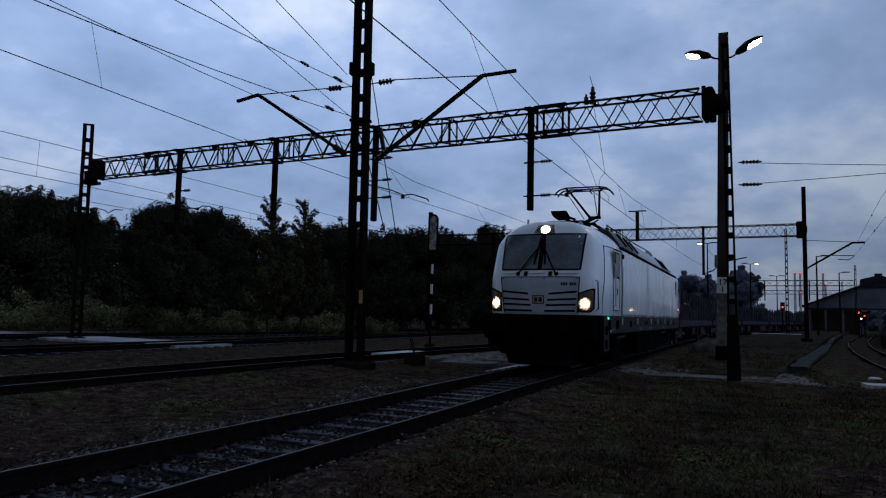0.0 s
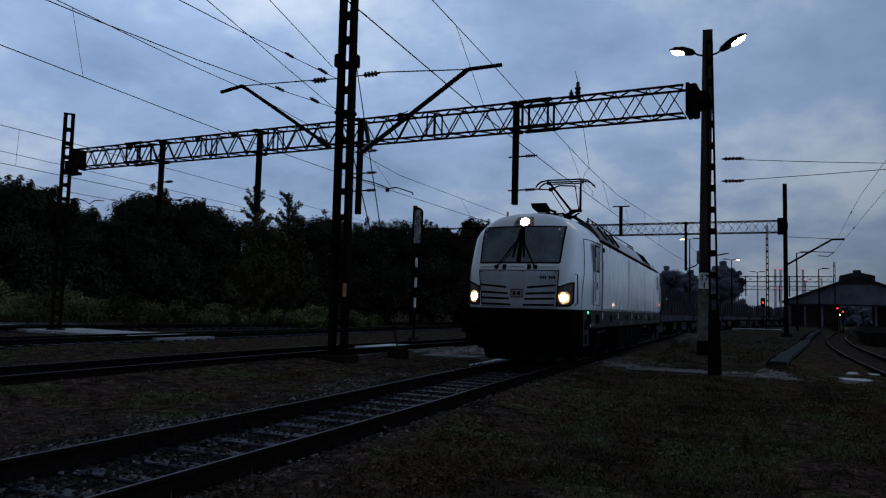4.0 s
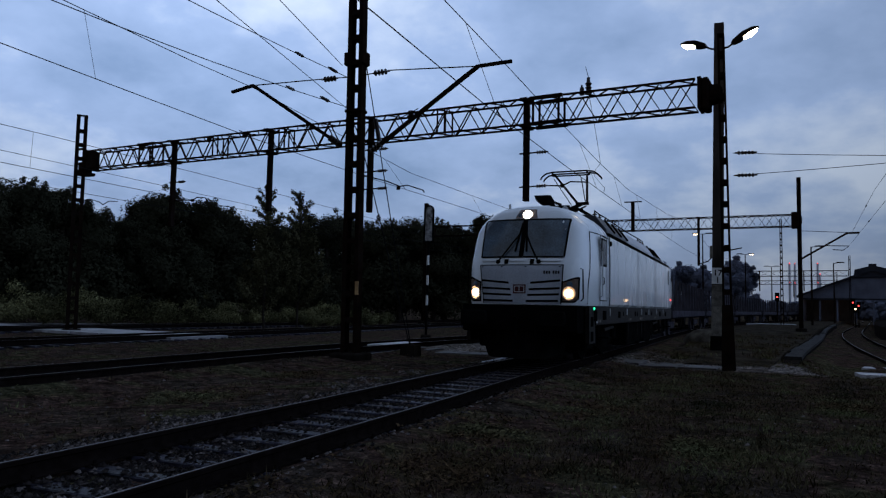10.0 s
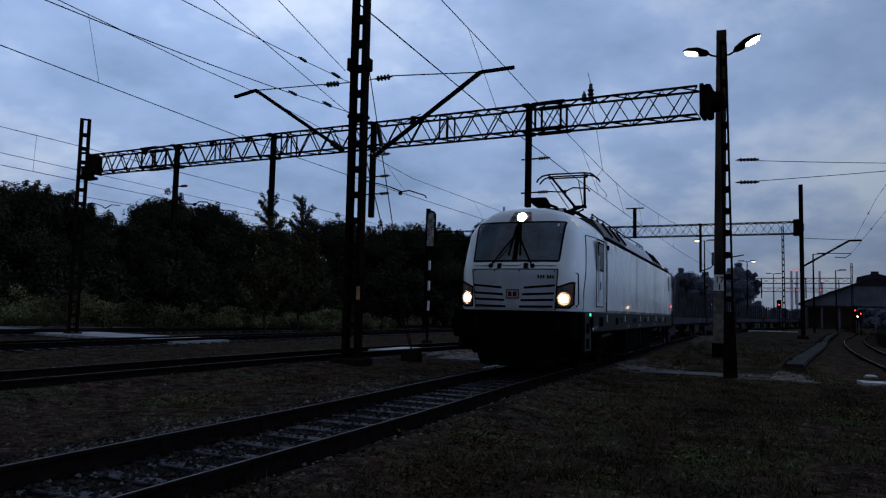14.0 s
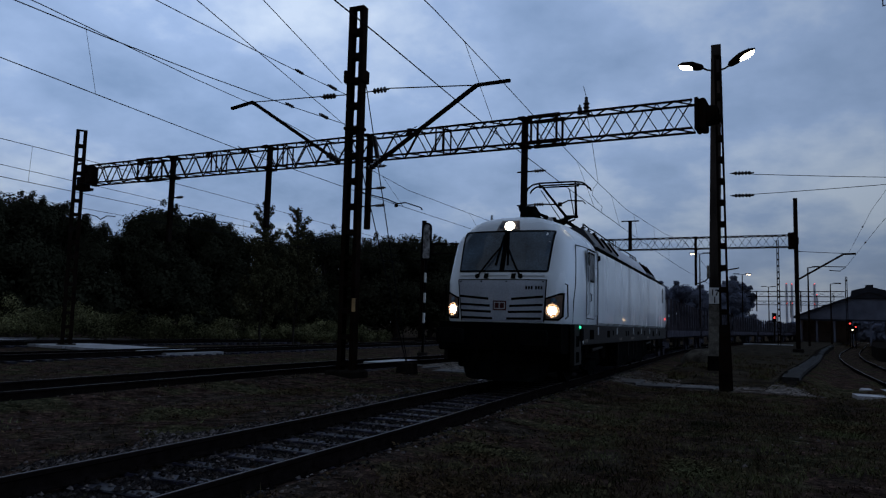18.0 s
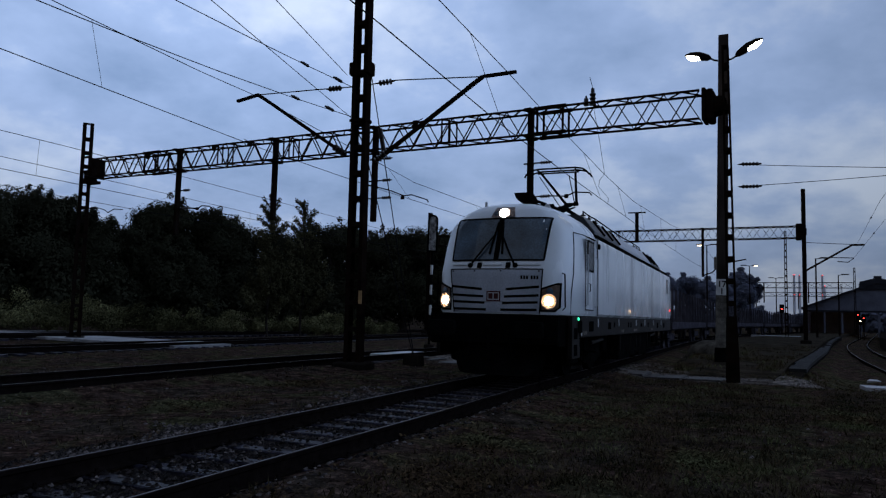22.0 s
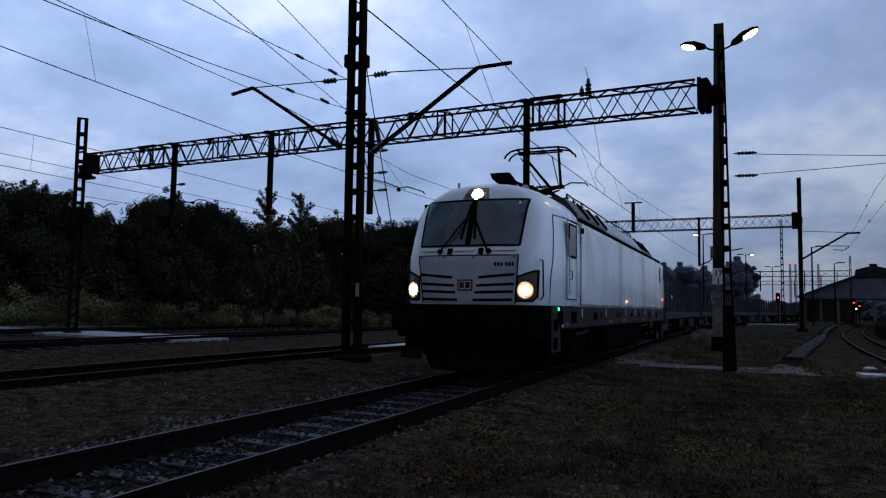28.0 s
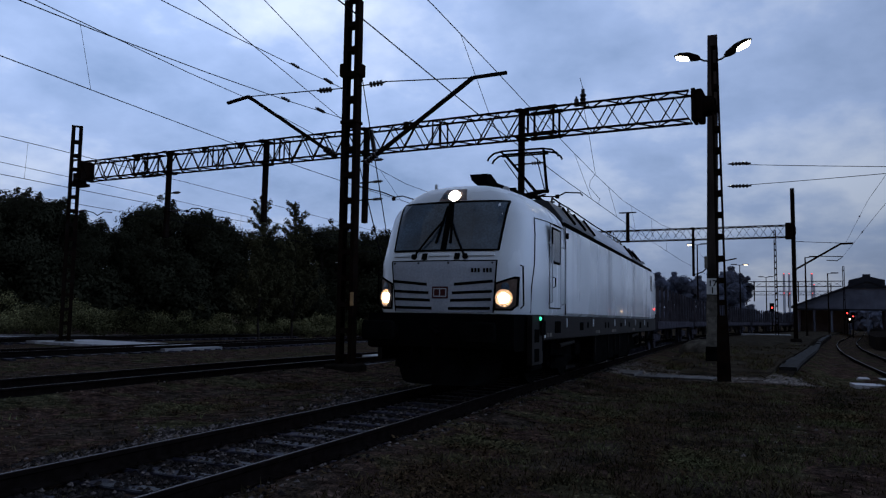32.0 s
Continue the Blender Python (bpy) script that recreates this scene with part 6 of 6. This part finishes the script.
# ---- the far end of the station ----
def build_shed():
    t = thing("train_shed", pose(16.4, 122, 0, 0, 0, -6), "wide dark gabled train shed open below its cladding", "shed")
    half, eave, ridge, deep = 9.6, 3.5, 7.5, 14
    g = Geo().loft([[(-half, y, eave), (half, y, eave), (half, y, eave + 0.3), (0, y, ridge), (-half, y, eave + 0.3)] for y in (0, 0.3)])
    part("gable", g, SHED, t)
    for s in (-1, 1):
        part("roof", Geo().loft([[(s * (half + 0.5), y, eave + 0.05), (0, y, ridge + 0.08), (0, y, ridge + 0.38), (s * (half + 0.5), y, eave + 0.35)] for y in (-0.5, deep)]), SHED_ROOF, t)
    part("ridge_lantern", Geo().loft([[(-2.3, y, 6.6), (2.3, y, 6.6), (2.3, y, 7.75), (0, y, 8.35), (-2.3, y, 7.75)] for y in (-0.3, deep)]), SHED_ROOF, t)
    part("finial", Geo().box(-0.5, 0.5, -0.2, 0.6, 8.2, 8.6, 0.05), SHED_ROOF, t)
    for k in range(9):
        x = -half + 0.3 + k * (2 * half - 0.6) / 8
        part("column", Geo().box(x - 0.12, x + 0.12, 0.0, 0.24, -0.3, eave), SHED, t)
        part("cladding_rib", Geo().box(x - 0.06, x + 0.06, -0.06, -0.002, eave, eave + 0.3 + (ridge - eave - 0.35) * (1 - abs(x) / half)), SHED, t)
    part("tie_beam", Geo().box(-half, half, -0.1, 0.2, eave - 0.25, eave), SHED_ROOF, t)
    for a, b in ((-half, -2.4), (2.4, half)):
        part("rear_wall", Geo().box(a, b, deep - 0.3, deep, -0.3, eave + 1.0), SHED, t)
    for s in (-1, 1):
        part("side_wall", Geo().box(min(s * half, s * (half - 0.25)), max(s * half, s * (half - 0.25)), 4, deep, -0.3, eave), SHED, t)


build_shed()
glim = new("shed_light", bpy.data.lights.new("shed_light", "POINT"))
glim.data.energy, glim.data.color, glim.data.shadow_soft_size = 35, (1.0, 0.6, 0.3), 0.3
glim.location = (13.5, 128, 3.0)


def build_far_platform():
    g = Geo().loft([[(station_x(y) + 1.75, y, -0.6), (station_x(y) + 7, y, -0.6), (station_x(y) + 7, y, 0.35), (station_x(y) + 1.75, y, 0.35)] for y in (62, 75, 90, 110, 140)])
    ob = part("platform", g, CONCRETE)
    tagged(ob, "low concrete station platform beside the curved track", "platform", kind="structure")


build_far_platform()


def build_far_woods():
    rnd = random.Random(77)
    cs = []
    for k in range(70):
        x = -40 + k * 3.2
        h = 4.4 + 5.0 * smooth(20, 32, x) + 2.0 * noise.noise((x * 0.05, 0, 3)) + rnd.uniform(-0.6, 0.6)
        cs.append((x + rnd.uniform(-1, 1), 330 + rnd.uniform(-5, 5), h * 0.75, 2.8, 0.8))
        cs.append((x + rnd.uniform(-1, 1), 330 + rnd.uniform(-5, 5), h * 0.25, 2.8, 0.8))
    for k in range(26):
        x = 17 + k * 1.6
        cs.append((x, 215 + rnd.uniform(-3, 3), 3.4 + rnd.uniform(-0.5, 0.6), 2.2, 0.8))
        cs.append((x, 215 + rnd.uniform(-3, 3), 1.2, 2.2, 0.8))
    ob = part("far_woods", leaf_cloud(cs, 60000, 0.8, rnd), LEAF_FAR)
    tagged(ob, "low band of trees with haze in its colour far behind the station", "woods", kind="stuff")


build_far_woods()


def build_unseen_woods():
    """Unseen trees added behind the viewer; mirrored in the cab, they darken its front."""
    rnd = random.Random(41)
    cs = []
    for k in range(56):
        x = -84 + 3.2 * k
        h = 9.5 + 2.5 * noise.noise((x * 0.06, 0, 9)) + rnd.uniform(-0.8, 0.8)
        for q in (0.15, 0.45, 0.78):
            cs.append((x + rnd.uniform(-1, 1), -27 + rnd.uniform(-2, 2) - 0.004 * x * x * 0.2, h * q, 2.7, 1.0))
    ob = part("woods", leaf_cloud(cs, 26000, 0.5, rnd), LEAF)
    tagged(ob, "unseen dark belt of trees added to darken the cab front", "woods", kind="stuff")


build_unseen_woods()


def far_lamp(x, y, top, lit, double, base, label):
    t = thing("platform_lamp", pose(x, y, base), label, "street lamp", "platform lamps")
    h = top - base
    part("pole", Geo().tube([(0, 0, -0.3), (0, 0, h * 0.5), (0, 0, h)], 0.11, 8, 0.06), STEEL_DARK, t)
    for s in ((-1, 1) if double else (1,)):
        a = part("lamp_arm", Geo().tube([(0, 0, h - 0.05), (s * 0.5, 0, h + 0.02)], 0.04, 6), STEEL_DARK, t)
        part("lamp_head", Geo().loft([[(s * u, w * a0, h + zz) for a0, zz in ((-1, 0.0), (1, 0.0), (0.7, 0.12), (-0.7, 0.12))] for u, w in ((0.35, 0.08), (0.6, 0.17), (1.15, 0.12))]), STEEL_DARK, a)
        if lit and (s == lit or lit == 2):
            part("lamp_glass", Geo().loft([[(s * u, w * a0, h + zz) for a0, zz in ((-1, -0.1), (1, -0.1), (1, -0.004), (-1, -0.004))] for u, w in ((0.58, 0.12), (1.05, 0.1))]), WARM_GLOW, a, "glowing lamp glass")


far_lamp(-5.2, 90, 10.3, -1, True, -0.3, "tall platform lamp with one lit head")
far_lamp(-0.73, 110, 9.3, 1, True, -0.3, "tall double platform lamp with one lit head")
far_lamp(3.1, 130, 8.7, 0, True, 0.25, "tall unlit double platform lamp")
far_lamp(5.5, 80, 7.8, 0, False, 0.27, "unlit platform lamp with one long head")
far_lamp(9.3, 100, 7.4, 0, False, 0.27, "unlit platform lamp with one long head")
lattice_mast(pose(2.46, 70, 0.2), 9.2, 0.07, 0.03, 0.07, 0.2, 0.55, "slender far lattice mast on the platform", base=False)
gantry((13.1, 118), (-22, 122), 7.4, 7.4, [(6, 4.4, ()), (12, 4.4, ()), (20, 4.4, ())], 30, (9,), "distant lattice catenary gantry", depth=0.7, chord=0.08, dia=0.06)
gantry((16.0, 165), (-20, 170), 7.8, 7.8, [(8, 4.4, ()), (16, 4.4, ())], 24, (), "distant lattice catenary gantry", depth=0.7, chord=0.09, dia=0.07)
for x, y in ((13.0, 118), (-21.7, 122), (15.85, 165), (-19.7, 170)):
    lattice_mast(pose(x, y, -0.3), 9.8, 0.06, 0.05, 0.08, 0.2, 1.4, "distant dark steel gantry mast", base=False)


def build_far_bracket():
    t = thing("catenary_bracket", pose(3.3, 53, 0), "steel bracket arm on the far gantry mast", "bracket arm")
    part("arm", Geo().bar((-0.25, 0, 4.8), (2.45, 0, 6.46), 0.12), STEEL_DARK, t)
    part("arm_tip", Geo().bar((2.45, 0, 6.46), (3.15, 0, 6.47), 0.12), STEEL_DARK, t)
    part("tie_rod", Geo().tube([(-0.25, 0, 6.67), (2.45, 0, 6.5)], 0.02, 6), STEEL_DARK, t)
    part("steady_arm", Geo().tube([(1.2, 0, 5.66), (2.55, 0, 5.62), (2.2, 0, 5.35), (1.6, 0, 5.4)], 0.03, 6), STEEL_DARK, t)


build_far_bracket()


def build_chimneys():
    for x, h, y in ((17.7, 26.0, 400), (20.2, 26.0, 402), (30.6, 26.2, 405), (33.5, 22, 430)):
        t = thing("chimney", pose(x, y, -0.3), "tall pale distant chimney with red warning lights", "chimney", "distant chimneys")
        part("shaft", Geo().tube([(0, 0, 0), (0, 0, h * 0.5), (0, 0, h)], 0.7, 14, 0.5), STACK, t, smooth=40)
        part("warning_light", Geo().box(-0.2, 0.2, -1.1, -0.8, h - 0.2, h + 0.15), RED_GLOW, t, "small red warning light")
        part("warning_light", Geo().box(-0.15, 0.15, -1.1, -0.8, h * 0.62, h * 0.62 + 0.25), RED_GLOW, t, "small red warning light")


build_chimneys()


def signal(x, y, z, base, label, glow):
    t = thing("light_signal", pose(x, y, base), label, "signal", "light signals")
    h = z - base
    part("post", Geo().tube([(0, 0, -0.3), (0, 0, h + 0.4)], 0.07, 8), STEEL_DARK, t)
    part("head", Geo().box(-0.25, 0.25, -0.16, -0.06, h - 0.5, h + 0.55, 0.04), BLACK, t)
    part("lamp", Geo().turned((0, -0.16, h), (0, -1, 0), [(0, 0.1), (0.03, 0.09), (0.05, 0.03)], 12), glow, t, "glowing signal lamp")


signal(2.83, 95, 3.03, 0.2, "railway signal showing a red light", RED_GLOW)
signal(12.39, 110, 2.72, -0.3, "railway signal showing a red light", RED_GLOW)
signal(13.17, 111, 2.3, -0.3, "small railway signal showing a red light", RED_GLOW)
signal(12.9, 112, 1.9, -0.3, "small shunting signal showing a white light", WARM_GLOW)



# ---- loose stones and grass ----
def stones(name, places, mat, label):
    vs, fs = [], []
    rnd = random.Random(len(places))
    for x, y, z, r in places:
        k = len(vs)
        a = rnd.uniform(0, math.tau)
        for i in range(5):
            w = a + math.tau * i / 5
            q = r * rnd.uniform(0.7, 1.2)
            vs.append((x + math.cos(w) * q, y + math.sin(w) * q, z + r * rnd.uniform(-0.15, 0.2)))
        vs += [(x + rnd.uniform(-0.3, 0.3) * r, y, z + r * rnd.uniform(0.55, 0.85)), (x + rnd.uniform(0.1, 0.4) * r, y + rnd.uniform(0.1, 0.4) * r, z + r * rnd.uniform(0.5, 0.8))]
        fs += [(k, k + 1, k + 5), (k + 1, k + 2, k + 6), (k + 1, k + 6, k + 5), (k + 2, k + 3, k + 6), (k + 3, k + 4, k + 5), (k + 3, k + 5, k + 6), (k + 4, k, k + 5)]
    g = Geo()
    g.v, g.f = vs, fs
    return tagged(part(name, g, mat), label, "gravel", kind="stuff")


def build_stones():
    rnd = random.Random(3)
    bed, pale = [], []
    while len(bed) < 17000:
        y = 1.5 + 24 * rnd.random() ** 1.6
        d = rnd.uniform(-1.9, 1.3)
        x = main_x(y) + d
        inside = abs(d) < 0.68
        # sleepers stay mostly bare
        on_sleeper = (y + 8 - 0.24) % 0.6
        near = min(on_sleeper, 0.6 - on_sleeper)
        if inside and near < 0.14 and rnd.random() < 0.74:
            continue
        lie = dip(y) - 0.172 if inside and near < 0.11 else dip(y) - 0.21 if inside else ground_z(x, y)
        if d > 0.84 and rnd.random() < 0.85:
            continue
        if 0.68 < abs(d) < 0.83 or (not inside and noise.noise((x * 0.8, y * 0.8, 3)) < 0.1 and rnd.random() < 0.85):
            continue
        bed.append((x, y, lie + 0.005, rnd.uniform(0.014, 0.036) * (1.4 if rnd.random() < 0.1 else 1)))
    for _ in range(14000):
        y = 1 + 38 * rnd.random() ** 1.5
        x = rnd.uniform(-30, 4)
        if noise.noise((x * 0.35, y * 0.35, 8)) + rnd.uniform(-0.35, 0.35) < 0.05:
            continue
        pale.append((x, y, ground_z(x, y) + 0.002, rnd.uniform(0.008, 0.026) * (1.8 if rnd.random() < 0.06 else 1)))
    for _ in range(1700):
        y = 2 + 18 * rnd.random() ** 1.4
        x = main_x(y) + rnd.choice((-1, 1)) * rnd.uniform(0.0, 1.25)
        if 0.66 < abs(x - main_x(y)) < 0.84:
            continue
        pale.append((x, y, (dip(y) - 0.18 if abs(x - main_x(y)) < 0.7 else ground_z(x, y)) + 0.01, rnd.uniform(0.014, 0.034)))
    for _ in range(13000):
        # thick pale gravel on the shoulders of the main track
        y = 1.5 + 20 * rnd.random() ** 1.5
        d = -(0.86 + 1.9 * rnd.random() ** 1.6)
        x = main_x(y) + d
        if noise.noise((x * 0.9, y * 0.9, 31)) + rnd.uniform(-0.3, 0.3) < -0.05 + 0.25 * (abs(d) - 1):
            continue
        pale.append((x, y, ground_z(x, y) + 0.004, rnd.uniform(0.013, 0.038) * (1.6 if rnd.random() < 0.1 else 1)))
    for _ in range(700):
        y = 19.9 + 6 * rnd.random() ** 1.5
        x = rnd.uniform(-3.8, 3.0)
        pale.append((x, y, ground_z(x, y) + 0.004, rnd.uniform(0.012, 0.04)))
    stones("ballast", bed, BALLAST, "dark wet ballast stones between the rails")
    stones("gravel", pale, PALE_STONE, "scattered pale gravel stones on the damp ground")


def build_grass():
    rnd = random.Random(9)
    vs, fs = [], []
    tries = 0
    while len(fs) < 170000 and tries < 900000:
        tries += 1
        y = 1.5 + 26 * rnd.random() ** 1.7
        x = rnd.uniform(-30, 5.5) if rnd.random() < 0.35 else rnd.uniform(-3.2, 5.0)
        if min(abs(x - main_x(y)) - 1.0, abs(x - second_x(y)) - 1.2) < 0 or 19.6 + 0.09 * (3 - x) < y < 21.6 + 0.09 * (3 - x):
            continue
        if noise.noise((x * 0.5, y * 0.5, 1)) + 0.5 * noise.noise((x * 2.2, y * 2.2, 5)) + rnd.uniform(-0.3, 0.3) < (-0.16 if x < -0.8 else -0.4):
            continue
        z = ground_z(x, y) - 0.01
        tall = 0.03 + 0.06 * rnd.random() + 0.09 * max(0, noise.noise((x * 1.1, y * 1.1, 11)))
        for _ in range(rnd.randint(2, 5)):
            a = rnd.uniform(0, math.tau)
            bx, by = x + rnd.uniform(-0.05, 0.05), y + rnd.uniform(-0.05, 0.05)
            h, w = tall * rnd.uniform(0.4, 1.2), rnd.uniform(0.004, 0.010)
            lean = h * rnd.uniform(0.4, 1.6)
            k = len(vs)
            vs += [(bx - math.sin(a) * w, by + math.cos(a) * w, z), (bx + math.sin(a) * w, by - math.cos(a) * w, z), (bx + math.cos(a) * lean, by + math.sin(a) * lean, z + h)]
            fs.append((k, k + 1, k + 2))
    for _ in range(16000):
        # taller tufts on the platform
        y = 23.5 + 26 * rnd.random() ** 1.6
        x = rnd.uniform(main_x(y) + 2.4, kerb_x(y) - 0.7)
        if noise.noise((x * 0.6, y * 0.4, 51)) + rnd.uniform(-0.3, 0.3) < 0.05:
            continue
        a, h, w = rnd.uniform(0, math.tau), rnd.uniform(0.05, 0.17), rnd.uniform(0.008, 0.02)
        lean, z, k = h * rnd.uniform(0.3, 1.2), platform_z(y) - 0.03, len(vs)
        vs += [(x - math.sin(a) * w, y + math.cos(a) * w, z), (x + math.sin(a) * w, y - math.cos(a) * w, z), (x + math.cos(a) * lean, y + math.sin(a) * lean, z + h)]
        fs.append((k, k + 1, k + 2))
    g = Geo()
    g.v, g.f = vs, fs
    tagged(part("grass", g, GRASS), "short patchy autumn grass on the yard", "grass", kind="stuff")


build_stones()
build_grass()


def build_weeds():
    """Flat leaves of low weeds and fallen leaves, in clumps."""
    rnd = random.Random(14)
    vs, fs = [], []
    patches = ((-2.2, 11.1, 0.9), (-2.9, 8.2, 0.6), (-0.6, 8.6, 0.5), (2.6, 9.3, 0.5), (1.4, 13.6, 0.5), (-2.6, 6.4, 0.6), (-8.2, 9.5, 0.8), (-9.0, 13.2, 0.7), (-0.2, 6.0, 0.4))
    for k in range(12500):
        y = 2.0 + 24 * rnd.random() ** 1.5
        x = rnd.uniform(-30, 5.5) if rnd.random() < 0.5 else rnd.uniform(-3.6, 5.0)
        inside = k < 2600
        if inside:
            px, py, wide = patches[k % len(patches)]
            x, y = rnd.gauss(px, wide * 0.5), rnd.gauss(py, wide * 0.7)
        d = min(abs(x - main_x(y)) - 0.95, abs(x - second_x(y)) - 1.0)
        if d < 0 or (not inside and noise.noise((x * 0.7, y * 0.7, 21)) + rnd.uniform(-0.4, 0.4) < 0.0):
            continue
        z = ground_z(x, y)
        big = rnd.uniform(0.6, 1.5)
        for _ in range(rnd.randint(3, 9)):
            a, r = rnd.uniform(0, math.tau), rnd.uniform(0.0, 0.09) * big
            cx, cy, cz = x + math.cos(a) * r, y + math.sin(a) * r, z + rnd.uniform(0.008, 0.05) * big
            s, w = rnd.uniform(0.012, 0.03) * big, rnd.uniform(0.3, 0.6)
            u = Vector((math.cos(a), math.sin(a), rnd.uniform(-0.2, 0.7))) * s
            v = Vector((-math.sin(a), math.cos(a), rnd.uniform(-0.4, 0.4))) * s * w
            c = Vector((cx, cy, cz))
            k = len(vs)
            vs += [tuple(c - u), tuple(c + v), tuple(c + u), tuple(c - v)]
            fs += [(k, k + 1, k + 2), (k, k + 2, k + 3)]
    g = Geo()
    g.v, g.f = vs, fs
    tagged(part("weeds", g, WEED), "low weeds and fallen leaves in patches on the ground", "weeds", kind="stuff")


build_weeds()



# ---- movement ----
RUN = [(0, -4.540), (0.5, -4.526), (1, -4.498), (1.5, -4.462), (2, -4.423), (2.5, -4.314), (3, -4.231), (3.5, -4.175), (4, -4.100), (4.5, -4.028), (6.5, -3.737), (7, -3.707), (7.5, -3.633), (8, -3.587), (8.5, -3.515), (9, -3.481), (9.5, -3.441), (10, -3.366), (10.5, -3.265), (11, -3.169), (11.5, -3.093), (12, -2.995), (12.5, -2.929), (13, -2.896), (13.5, -2.837), (14, -2.756), (14.5, -2.726), (16.5, -2.425), (17, -2.367), (17.5, -2.271), (18, -2.170), (18.5, -2.069), (19, -1.975), (19.5, -1.890), (20, -1.802), (20.5, -1.707), (21, -1.609), (21.5, -1.512), (22, -1.390), (22.5, -1.280), (23, -1.155), (23.5, -1.060), (24, -0.939), (24.5, -0.812), (25, -0.708), (25.5, -0.585), (27.5, -0.121), (28, 0.000), (28.5, 0.111), (29, 0.239), (29.5, 0.332), (30, 0.457), (30.5, 0.559), (31, 0.685), (31.5, 0.789), (32, 0.909)]


def motions():
    walk(LOCO, [(t, pose(TRACK_X, 12.209 - s, 0)) for t, s in RUN])
    for w, back in WAGONS:
        rows = []
        for t, s in RUN:
            y = 12.209 - s + back
            a, b = y - 7.0, y + 7.0
            xa, xb = main_x(a), main_x(b)
            rows.append((t, pose((xa + xb) / 2, y, 0, 0, 0, -math.degrees(math.atan2(xb - xa, b - a)))))
        walk(w, rows)


motions()
